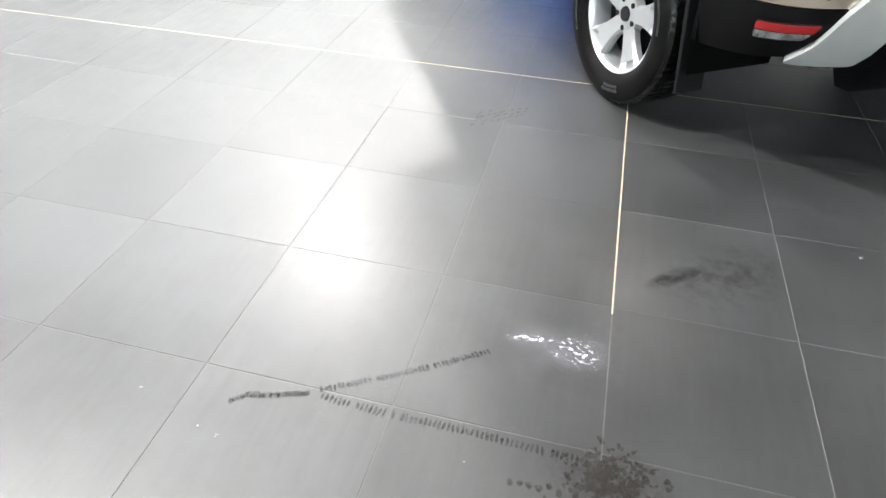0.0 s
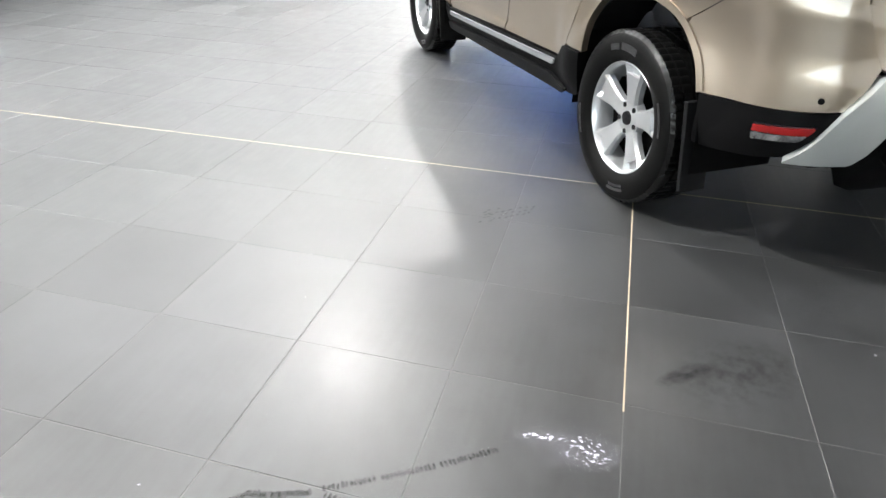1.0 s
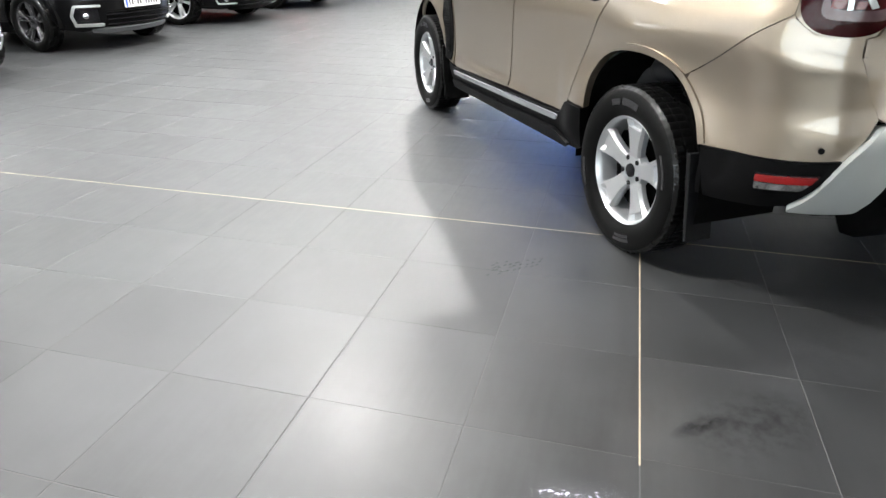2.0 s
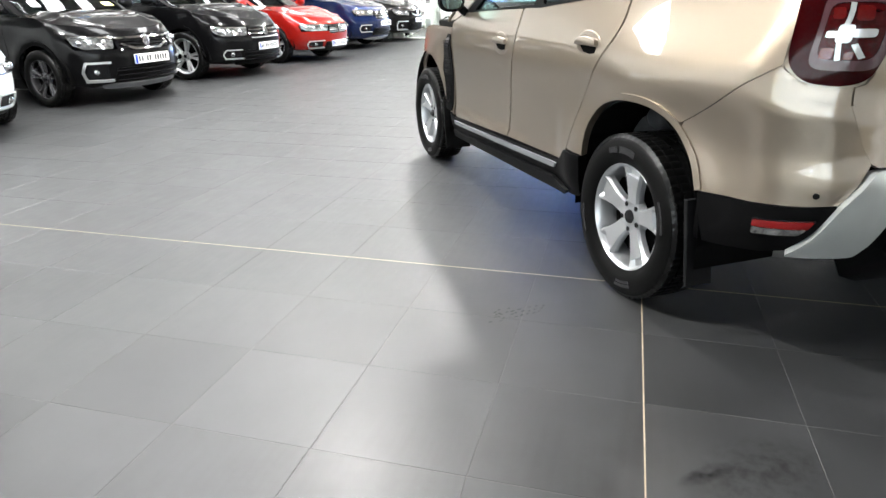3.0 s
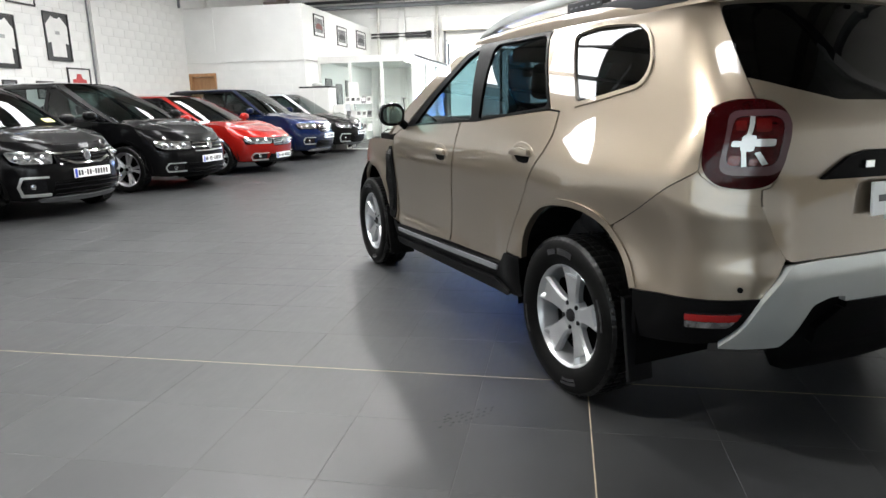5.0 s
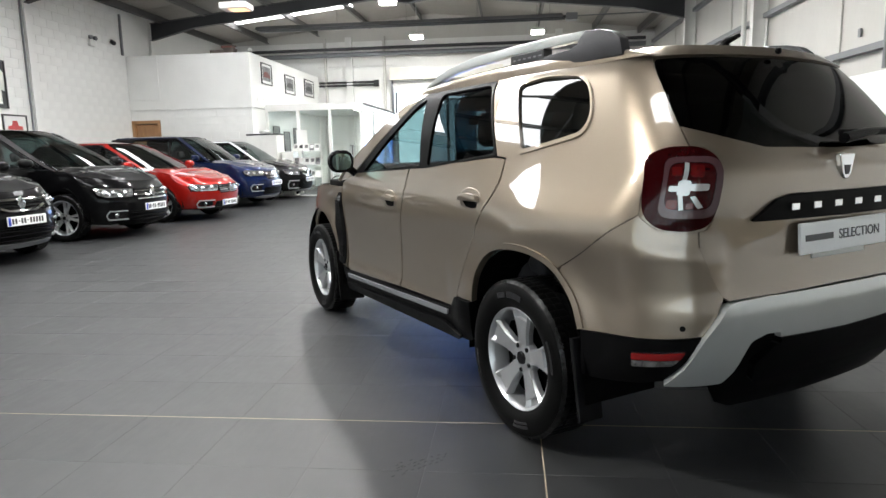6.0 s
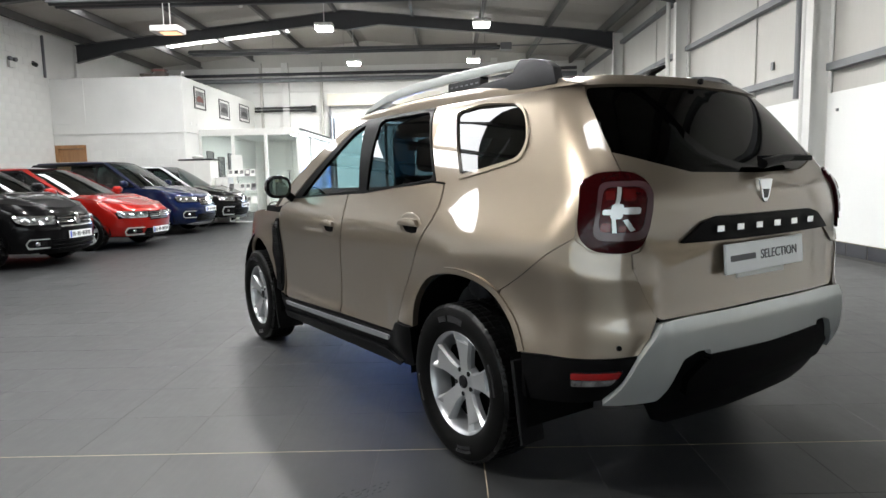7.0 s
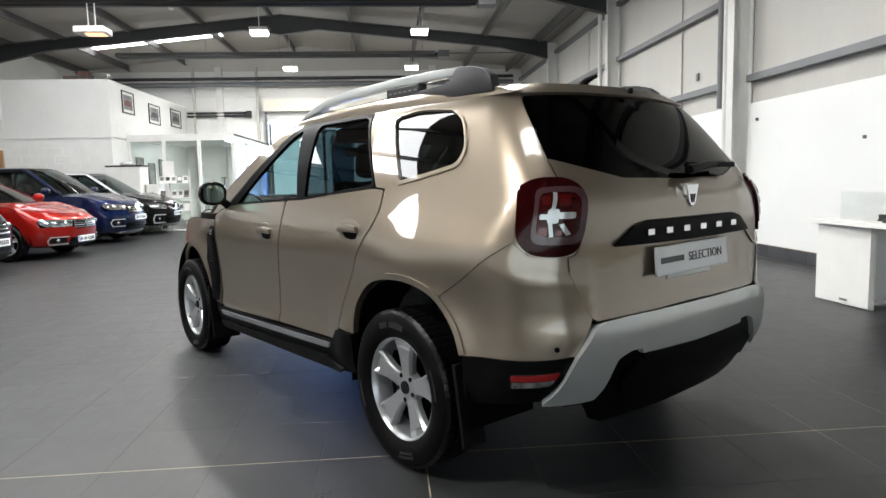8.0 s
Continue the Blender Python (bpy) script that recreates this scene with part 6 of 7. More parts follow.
tube_heater(-7.2, 3.0, 19.3, 5.40, 3.3)
tube_heater(-7.0, 3.2, 11.3, 4.98, 3.5)
tagged(part("gas_pipe", tube([(3.5, 19.3, 5.44), (6.6, 19.3, 5.46)], .022, 8), STEEL_GREY), "thin grey gas pipe to the heater", "pipe", kind="structure")
for z, r in ((5.27, .06), (5.05, .09)):
    tagged(part("service_pipe", tube([(-9.5, 23.1, z), (6.4, 23.1, z)], r, 12), STEEL_DARK if r < .07 else STEEL_GREY), "horizontal pipe run across the gable", "pipe", "gable pipes", "structure")

hung = thing("hung_heater", "white ceiling unit on two rods with a warm glow", "heater", pose(-4.55, 11.2, 4.38))
part("housing", box(-.30, .30, -.22, .22, -.06, .07, .02), STEEL_WHITE, hung)
part("element", box(-.12, .24, -.15, .15, -.072, -.059, .004), glow("warm_element", (1.0, .62, .34), .9), hung, "faintly glowing element")
for x in (-.08, .06):
    part("rod", tube([(x, 0, .07), (x, 0, roof_z(-4.55) - 4.40)], .012, 8), STEEL_WHITE, hung)
det = thing("smoke_detector", "small white smoke detector under the roof", "detector", pose(-3.6, 13.2, 5.35))
part("base", lathe([(-.03, 0.0), (-.03, .04), (0, .055), (.02, .055)], "z", 18), STEEL_WHITE, det, smooth_angle=40)
part("rod", tube([(0, 0, .02), (0, 0, roof_z(-3.6) - 5.36)], .008, 6), STEEL_GREY, det)

# pictures and jerseys in frames
def picture(y0, y1, z0, z1, x, paper, art, label, category="picture"):
    p = thing("picture_frame", label, category, pose(x, (y0 + y1) / 2, (z0 + z1) / 2))
    a, b, t = (y1 - y0) / 2, (z1 - z0) / 2, .035
    bm = box(0.002, .03, -a, a, b - t, b)
    add_box(bm, .002, .03, -a, a, -b, -b + t), add_box(bm, .002, .03, -a, -a + t, -b + t, b - t), add_box(bm, .002, .03, a - t, a, -b + t, b - t)
    part("frame", bm, FRAME_BLACK, p, "black frame")
    part("print", box(.004, .012, -a + t, a - t, -b + t, b - t), paper, p)
    for i, (mat, poly) in enumerate(art):
        part("motif", prism([(y * (a - t) * 1.0, z * (b - t)) for y, z in poly], "x", .012, .016 + .001 * i), mat, p)
    return p


RUST_PRINT = paint("rust_print", (.16, .05, .04), .6)
JERSEY = [(-.38, .90), (-.15, .80), (.15, .80), (.38, .90), (.95, .50), (.90, -.30), (.62, -.25), (.62, -.88), (-.62, -.88), (-.62, -.25), (-.90, -.30), (-.95, .50)]
MARK = [(-.2, .25), (.2, .25), (.2, .10), (-.2, .10)]
wx = X0 + .006
JERSEY_GREY = paint("jersey_grey_print", (.35, .35, .35), .7)
for y0, y1, z0, z1 in ((9.10, 9.84, 2.19, 3.30), (10.66, 11.43, 2.42, 3.50)):
    picture(y0, y1, z0, z1, wx, FRAME_BLACK, [(PAPER, JERSEY), (JERSEY_GREY, MARK)], "framed white jersey on a dark mount on the block wall", "framed jersey")
picture(9.7, 10.5, 3.55, 4.25, wx, PAPER, [(PAPER_BLUE, [(-.7, -.5), (.1, -.5), (.2, .1), (-.2, .5), (-.7, .3)])], "framed print with a blue motif on the block wall")
picture(11.18, 11.95, 1.70, 2.29, wx, PAPER, [(PAPER_RED, [(-.7, -.8), (.7, -.8), (.65, .1), (.3, .15), (.2, .6), (-.2, .6), (-.3, .15), (-.65, .1)])], "framed print with a red motif on the block wall")
for y0, y1 in ((9.28, 9.66), (10.2, 10.72)):
    picture(y0, y1, 1.55, 1.95, wx, PAPER_GREY, [], "small framed photograph on the block wall")
for i, (y0, y1, z0, z1) in enumerate(((17.25, 18.15, 3.42, 4.08), (19.40, 20.42, 3.30, 3.95), (21.55, 22.70, 3.38, 4.02))):
    picture(y0, y1, z0, z1, MX + .002, PAPER, [(PAPER_GREY, [(-.8, -.7), (.8, -.7), (.8, .75), (-.8, .75)]), (RUST_PRINT if i == 0 else INK, [(-.7, -.35), (.7, -.35), (.6, .0), (.2, .25), (-.3, .25), (-.6, .0)])], "framed black and white photograph on the mezzanine side", "picture")
for y in (16.9, 17.4, 18.0, 18.9, 19.7):
    tagged(part("socket", box(MX, MX + .012, y - .05, y + .05, 2.88, 2.98, .004), BOARD), "small white wall socket", "socket", "wall sockets")

em = thing("emergency_light", "twin-spot emergency light on the block wall", "emergency light", pose(X0 + .02, 14.75, 4.48))
part("case", box(-.015, .06, -.12, .12, -.16, .02, .01), STEEL_WHITE, em)
for y in (-.10, .10):
    part("spot", lathe([(0, .02), (.03, .055), (.10, .06), (.11, .05)], "x", 16), STEEL_GREY, em, at=pose(.0, y, .08, 0, 10, 0), smooth_angle=40)
cctv = thing("security_camera", "small black security camera on the block wall", "camera", pose(X0 + .02, 15.68, 4.58))
part("body", lathe([(0, .03), (.02, .06), (.16, .06), (.18, .045)], "x", 18), FRAME_BLACK, cctv, at=pose(.03, 0, 0, 0, 20, -35), smooth_angle=40)
part("bracket", tube([(-.015, 0, .06), (.06, 0, .05)], .015, 8), FRAME_BLACK, cctv)

# on the mezzanine: a pile of boxes and a white bracket
pile = thing("box_pile", "dark and red cartons piled on the mezzanine", "boxes", pose(-7.55, 17.3, 4.2) @ Matrix.Scale(0.78, 4))
CARTON = paint("carton", (.09, .07, .06), .7, spread=.4, scale=5)
part("carton", box(-.50, .15, -.3, .3, 0, .34, .01), CARTON, pile)
part("carton", box(.02, .42, -.28, .25, .0, .42, .01), CARTON, pile, at=pose(0, 0, 0, 0, 0, 4))
part("carton", box(-.08, .36, -.24, .22, .42, .49, .005), RUST_PRINT, pile, "red carton lid", at=pose(0, 0, 0, 0, 0, 4))
part("carton", box(.0, .40, -.2, .2, .49, .54, .005), CARTON, pile)
part("carton", box(-.85, -.52, -.2, .2, 0, .20, .01), CARTON, pile)
hook = thing("white_bracket", "small white steel bracket on the mezzanine edge", "bracket", pose(MX - .10, 16.75, MZ))
for y in (-.10, .10):
    part("leg", tube([(0, y, -.002), (0, y, .16)], .014, 8), STEEL_WHITE, hook)
part("bar", tube([(0, -.10, .16), (0, .10, .16)], .014, 8), STEEL_WHITE, hook)

# far gable: black wall heater, pilasters, roller shutter
bar = thing("bar_heater", "long black bar heater on the gable wall", "heater", pose(-5.15, Y1 - .02, 3.94))
for z in (-.05, .07):
    part("tube", tube([(-1.18, -.10, z), (1.18, -.10, z)], .045, 12), FRAME_BLACK, bar, smooth_angle=50)
for x in (-1.1, -.4, .4, 1.1):
    part("bracket", box(x - .02, x + .02, -.12, .02, -.10, .12), STEEL_WHITE, bar)
part("end_box", box(1.05, 1.25, -.16, .02, -.12, .14, .01), FRAME_BLACK, bar)
for x, w, m in ((-5.08, .13, STEEL_WHITE), (-6.05, .04, LINER), (-3.66, .04, LINER), (3.2, .13, STEEL_WHITE)):
    tagged(part("gable_post", box(x - w, x + w, Y1 - .16, Y1 + .002, 0, 5.75), m), "upright steel post on the gable wall", "post", "gable posts", "structure")
for z in (1.2, 2.9, 4.6):
    tagged(part("gable_rail", box(-6.4, DOOR[0] - .02, Y1 - .05, Y1 + .002, z, z + .06), STEEL_WHITE), "horizontal rail on the gable wall", "rail", "gable rails", "structure")
shutter = thing("roller_shutter", "half-raised cream roller shutter with its box over the door", "shutter", kind="structure")
part("shutter_box", box(DOOR[0] - .05, DOOR[1] + .05, Y1 - .42, Y1 - .003, 4.02, 4.48, .01), paint("cream_steel", (.62, .60, .52), .45, spread=.06), shutter)
for i in range(5):
    part("slat", box(DOOR[0] + .03, DOOR[1] - .03, Y1 - .14, Y1 - .10, 3.62 + .082 * i, 3.62 + .082 * i + .078, .012), STEEL_WHITE, shutter)
for x in (DOOR[0], DOOR[1]):
    part("guide", box(x - .04, x + .04, Y1 - .18, Y1 - .003, 0, 4.02), STEEL_GREY, shutter)

# reception corner by the office
def low_cabinet(x0, x1, y0, y1, h, label):
    c = thing("cabinet", label, "cabinet", pose((x0 + x1) / 2, (y0 + y1) / 2, 0))
    a, b = (x1 - x0) / 2, (y1 - y0) / 2
    part("body", box(-a, a, -b, b, 0, h - .03, .004), LAMINATE, c)
    part("top", box(-a - .02, a + .02, -b - .02, b + .02, h - .03, h, .004), LAMINATE, c)
    for s in (-1, 1):
        part("cabinet_door", box(s * a / 2 - a / 2 + .01, s * a / 2 + a / 2 - .01, -b - .018, -b - .002, .04, h - .06, .003), LAMINATE, c)
    return c


low_cabinet(-6.30, -5.40, 15.5, 16.1, 1.78, "tall white cabinet beside the mezzanine wall")
pile2 = thing("parts_tray", "dark tray with white car parts on the cabinet", "tray", pose(-5.85, 15.8, 1.78))
part("tray", box(-.48, .50, -.26, .26, 0, .05, .015), FRAME_BLACK, pile2)
for i, (x, s) in enumerate(((-.25, .14), (.02, .17), (.27, .13))):
    bm = bmesh.new()
    bmesh.ops.create_uvsphere(bm, u_segments=14, v_segments=8, radius=1)
    for v in bm.verts:
        v.co = Vector((v.co.x * s, v.co.y * .16, v.co.z * .06 + .09 + .01 * i))
    part("cover", bm, STEEL_WHITE, pile2, "white plastic cover", smooth_angle=60)
low_cabinet(-5.35, -5.0, 15.7, 16.1, 1.30, "slim white pedestal with a small emblem")
tagged(part("pedestal_mark", prism([(-5.175, 1.10), (-5.13, 1.02), (-5.175, .94), (-5.22, 1.02)], "y", 15.668, 15.674), STEEL_GREY), "grey diamond mark on the white pedestal", "sign")
rack = thing("brochure_rack", "white wire brochure stand with leaflets", "rack", pose(-4.62, 15.8, 0))
for x in (-.42, .42):
    part("leg", tube([(x, 0, .02), (x, 0, 1.72)], .014, 8), STEEL_WHITE, rack)
part("foot", box(-.46, .46, -.18, .18, 0, .02, .004), STEEL_WHITE, rack)
for j, z in enumerate((1.32, .92, .55)):
    part("shelf", box(-.42, .42, -.10, .02, z - .012, z, .002), STEEL_WHITE, rack)
    for i in range(5):
        leaf = part("leaflet", box(-.070, .070, -.004, .004, 0, .20), (PAPER, PAPER_GREY, PAPER, PAPER)[(i * 3 + j) % 4], rack, at=pose(-.32 + .16 * i, -.045, z, -18, 0, -6 + 5 * (i % 3)))
        part("leaflet_print", box(-.050, .050, -.0055, -.0035, .07, .17), (PAPER_GREY, INK, PAPER_GREY, PAPER, PAPER_GREY)[(i + 2 * j) % 5], leaf)
sign = thing("sign_stand", "small white notice on a stand", "sign", pose(-5.0, 16.6, 0))
part("pole", tube([(0, 0, .012), (0, 0, 1.75)], .012, 8), STEEL_GREY, sign)
part("base", box(-.16, .16, -.16, .16, 0, .012, .003), STEEL_GREY, sign)
part("board", box(-.17, .17, -.02, -.008, 1.45, 1.95, .004), PAPER, sign)
bike = thing("exercise_cycle", "small black folding cycle by the office glass", "bicycle", pose(-3.75, 17.0, 0))
for x in (-.28, .28):
    bm = bmesh.new()
    add_tube(bm, [(x + .26 * math.cos(t), 0, .26 + .012 + .25 * math.sin(t)) for t in (2 * math.pi * k / 24 for k in range(25))], .016, 6, False)
    part("wheel", bm, RUBBER, bike, smooth_angle=60)
bm = bmesh.new()
for a, b in (((-.28, 0, .27), (-.05, 0, .75)), ((-.05, 0, .75), (.22, 0, .80)), ((.28, 0, .27), (.2, 0, 1.2)), ((-.05, 0, .75), (-.1, 0, 1.25)), ((0, 0, .3), (-.05, 0, .75)), ((0, 0, .3), (.22, 0, .78)), ((.2, -.25, 1.45), (.2, .25, 1.45)), ((.2, 0, 1.2), (.2, 0, 1.45))):
    add_tube(bm, [a, b], .017, 6)
part("frame", bm, FRAME_BLACK, bike, smooth_angle=60)
part("saddle", box(-.24, .04, -.07, .07, 1.25, 1.31, .02), FRAME_BLACK, bike)
for x, y in ((-5.6, 21.5), (-4.4, 21.2)):
    d = thing("office_desk", "white office desk behind the glass", "desk", pose(x, y, 0), "office desks")
    part("top", box(-.5, .5, -.35, .35, .71, .74, .004), LAMINATE, d)
    for s in (-1, 1):
        part("leg", box(s * .46 - .015, s * .46 + .015, -.33, .33, 0, .71), LAMINATE, d)
for y, z in ((18.3, 1.75), (19.3, 1.6), (20.3, 1.75)):
    picture(y - .3, y + .3, z - .4, z + .4, MX + .0, PAPER_GREY, [], "dark framed print inside the glazed office")

# white desk at the right wall
desk = thing("reception_desk", "white laminate desk with a panel leg on the tiles", "desk", pose(5.40, 3.05, 0))
part("panel_leg", box(-.03, .0, -.64, .0, .012, .735, .003), LAMINATE, desk, at=pose(0, 0, 0, 0, 0, 4))
part("leg_return", box(.0, .03, -.64, -.30, .0, .735, .003), LAMINATE, desk, at=pose(0, 0, 0, 0, 0, 4))
part("back_panel", box(.02, 1.2, -.36, -.34, .03, .735, .003), LAMINATE, desk)
part("top", box(-.08, 1.28, -1.3, .06, .735, .775, .004), LAMINATE, desk)
part("leg_badge", box(-.036, -.029, -.44, -.34, .05, .07, .002), STEEL_GREY, desk)
screen = thing("desk_screen", "clear acrylic screen standing on the desk", "screen", pose(5.45, 2.75, .775))
part("sheet", box(0, .010, -.55, .10, 0, .26), glass("acrylic", (.97, .98, .98)), screen)
part("clip", box(-.02, .03, -.50, -.44, 0, .03, .003), FRAME_BLACK, screen)
tray = thing("pen_tray", "small dark tray on the desk", "tray", pose(5.62, 2.45, .775))
part("tray", box(-.05, .35, -.10, .10, 0, .012, .003), FRAME_BLACK, tray)
part("stand", box(-.05, -.03, -.08, .08, .012, .06, .003), FRAME_BLACK, tray)
for y, z in ((4.18, 1.60), (6.35, 2.0)):
    tagged(part("wall_hook", box(X1 - .03, X1, y - .018, y + .018, z - .02, z + .02, .006), STEEL_GREY), "small grey bracket on the wall", "bracket", "wall hooks")
tagged(part("wall_switch", box(X1 + .06, X1 + .086, 8.35, 8.43, 2.85, 2.98, .005), STEEL_GREY), "small grey switch on the cladding", "switch")

# glazed leaves in the door opening, banner outside
leaves = thing("door_2", "glazed folding door with grey frames under the shutter", "door", kind="structure")
for i in range(3):
    x = DOOR[0] + .10 + i * (DOOR[1] - DOOR[0] - .2) / 2
    part("stile", box(x - .05, x + .05, Y1 + .05, Y1 + .11, 0, 3.6, .004), STEEL_GREY, leaves)
for z in (0.0,):
    part("door_rail", box(DOOR[0] + .15, DOOR[1] - .15, Y1 + .06, Y1 + .10, z, z + (.16 if z == 0 else .09), .004), STEEL_GREY, leaves)
banner = thing("yard_banner", "blue and white banner outside the door", "banner", pose(-.6, 25.6, 0))
part("cloth", box(-.42, .42, -.01, .01, .5, 3.2), paint("blue_cloth", (.08, .34, .60), .6), banner)
for x in (-.44, .44):
    part("pole", tube([(x, 0, -.02), (x, 0, 3.3)], .03, 8), STEEL_GREY, banner)

# ---- marks on the floor ----
rng = random.Random(4)
def smear(name, label, spots, material):
    bm = bmesh.new()
    for x, y, rx, ry, a in spots:
        n = 9
        c, s = math.cos(a), math.sin(a)
        ring = []
        for k in range(n):
            t = 2 * math.pi * k / n
            r = rng.uniform(.6, 1.15)
            px, py = rx * r * math.cos(t), ry * r * math.sin(t)
            ring.append(bm.verts.new((x + px * c - py * s, y + px * s + py * c, .0012 + rng.uniform(0, .0006))))
        bm.faces.new(ring)
    return tagged(part(name, bm, material), label, "floor mark", kind="stuff")


def film(name, colour, alpha, rough):
    """A thin film on the floor: noise thins it out."""
    m, n, l, p = nodes_of(name)
    p.inputs["Base Color"].default_value, p.inputs["Roughness"].default_value = (*colour, 1), rough
    p.inputs["Specular IOR Level"].default_value = 0.12
    pos, no, mr = n.new("ShaderNodeNewGeometry"), n.new("ShaderNodeTexNoise"), n.new("ShaderNodeMapRange")
    no.inputs["Scale"].default_value, no.inputs["Detail"].default_value = 120, 3
    l.new(pos.outputs["Position"], no.inputs["Vector"]), l.new(no.outputs[0], mr.inputs[0])
    mr.inputs[1].default_value, mr.inputs[2].default_value, mr.inputs[3].default_value, mr.inputs[4].default_value = .35, .65, alpha * .3, alpha
    l.new(mr.outputs[0], p.inputs["Alpha"])
    return m


TYRE_FILM, DIRT_FILM, CHALK_FILM, DULL_FILM = film("tyre_film", (.012, .012, .012), .62, .5), film("dirt_film", (.025, .022, .020), .75, .6), film("chalk_film", (.55, .55, .62), .5, .5), film("dull_film", (.020, .019, .018), .55, .5)
def along(pts, step):
    out = []
    for (x0, y0), (x1, y1) in zip(pts, pts[1:]):
        d = math.hypot(x1 - x0, y1 - y0)
        for i in range(max(1, int(d / step))):
            t = i / max(1, int(d / step))
            out.append((x0 + (x1 - x0) * t, y0 + (y1 - y0) * t, math.atan2(y1 - y0, x1 - x0)))
    return out


smear("tyre_mark", "dark curved tyre mark on the tiles", [(x + rng.gauss(0, .001), y + rng.gauss(0, .001), .007, .010, a) for x, y, a in along([(.575, -1.93), (.60, -1.905), (.66, -1.89), (.74, -1.86)], .008)], TYRE_FILM)
smear("tyre_mark", "dashed tyre mark on the tiles", [(x, y, .005, .011, a) for x, y, a in along([(.76, -1.845), (.83, -1.805), (.91, -1.76), (1.02, -1.69), (1.115, -1.622)], .0095) if rng.random() < .95], TYRE_FILM)
smear("tyre_mark", "dashed tyre mark running to a dirty joint", [(x, y, .0042, .013, a + rng.gauss(0, .1)) for x, y, a in along([(.77, -1.863), (.93, -1.870), (1.11, -1.867), (1.275, -1.874), (1.37, -1.873)], .0105) if rng.random() < .95], TYRE_FILM)
smear("dirt_patch", "dark dirt at a floor joint", [(1.42 + rng.gauss(0, .045), -1.91 + rng.gauss(0, .035), rng.uniform(.003, .010), rng.uniform(.003, .010), rng.random()) for i in range(280)] + [(1.22 + .02 * i, -1.962 + rng.gauss(0, .006), .008, .010, rng.random()) for i in range(6)], DIRT_FILM)


def patch(name, label, x, y, rx, ry, turn, colour, alpha, scale, lo, hi, stretch=(1, 1, 1)):
    """A soft-edged stain: noise thins it, and it fades out towards its rim."""
    m, n, l, p = nodes_of(name)
    p.inputs["Base Color"].default_value, p.inputs["Roughness"].default_value = (*colour, 1), .7
    p.inputs["Specular IOR Level"].default_value = 0.12
    co, mp, ln, fade, no, nm, mr, mul = (n.new("ShaderNode" + k) for k in ("TexCoord", "Mapping", "VectorMath", "MapRange", "TexNoise", "Mapping", "MapRange", "Math"))
    mp.inputs["Scale"].default_value, nm.inputs["Scale"].default_value = (1 / rx, 1 / ry, 1), stretch
    ln.operation, mul.operation = "LENGTH", "MULTIPLY"
    no.inputs["Scale"].default_value, no.inputs["Detail"].default_value, no.inputs["Roughness"].default_value = scale, 6, .65
    l.new(co.outputs["Object"], mp.inputs[0]), l.new(mp.outputs[0], ln.inputs[0]), l.new(ln.outputs["Value"], fade.inputs[0])
    l.new(co.outputs["Object"], nm.inputs[0]), l.new(nm.outputs[0], no.inputs["Vector"]), l.new(no.outputs[0], mr.inputs[0])
    fade.inputs[1].default_value, fade.inputs[2].default_value, fade.inputs[3].default_value, fade.inputs[4].default_value = .2, 1.0, alpha, 0
    mr.inputs[1].default_value, mr.inputs[2].default_value = lo, hi
    l.new(fade.outputs[0], mul.inputs[0]), l.new(mr.outputs[0], mul.inputs[1]), l.new(mul.outputs[0], p.inputs["Alpha"])
    bm = bmesh.new()
    bm.faces.new([bm.verts.new((rx * math.cos(2 * math.pi * k / 28), ry * math.sin(2 * math.pi * k / 28), 0)) for k in range(28)])
    return tagged(part(name, bm, m, at=pose(x, y, .0020, 0, 0, turn)), label, "floor mark", kind="stuff")


patch("chalk_scuff", "white chalky scuffs on the tile", 1.318, -1.572, .085, .062, -8, (.76, .75, .86), 1.25, 62, .52, .64, (1, 1.6, 1))
patch("chalk_scuff", "thin tail of white chalky scuffs", 1.205, -1.556, .075, .020, 12, (.76, .75, .86), 1.1, 60, .50, .63, (1, 1.6, 1))
patch("chalk_haze", "faint chalk haze on the tile", 1.27, -1.575, .15, .09, 12, (.40, .40, .46), .16, 14, .40, .72)
patch("dull_smudge", "dull soft smudges on the dark tile", 1.70, -1.17, .24, .15, 40, (.016, .015, .014), .45, 20, .42, .66)
patch("dull_smudge", "dull soft smudges on the dark tile", 1.56, -1.215, .11, .03, 40, (.012, .012, .012), .9, 22, .36, .6)
patch("dirt_haze", "dark grime round a floor joint", 1.42, -1.91, .16, .09, 0, (.02, .018, .016), .7, 30, .40, .65)
patch("dull_smudge", "faint grey clouding on the tile", 2.0, -.75, .35, .22, 20, (.10, .10, .105), .22, 9, .40, .70)
patch("dull_smudge", "faint pale clouding on the tile", .85, -1.70, .40, .25, -20, (.22, .22, .23), .16, 8, .42, .72)
smear("dull_smudge", "faint tyre print on the tile", [(.82 + .022 * (i % 9) + rng.gauss(0, .006), -.50 + .016 * (i % 9) + .03 * (i // 9) + rng.gauss(0, .004), .010, .005, .9) for i in range(30)], DULL_FILM)
smear("specks", "pale specks of grit on the floor", [(.36, -1.95, .005, .003, 0), (.54, -2.01, .003, .006, 0), (.59, -2.02, .003, .006, .2), (1.12, -1.945, .002, .005, 0), (2.10, -.972, .007, .008, 0), (-1.09, -.927, .006, .004, 0)] + [(rng.uniform(-2, 3.5), rng.uniform(-1.8, 3), .0025, .0025, 0) for i in range(24)], CHALK_FILM)
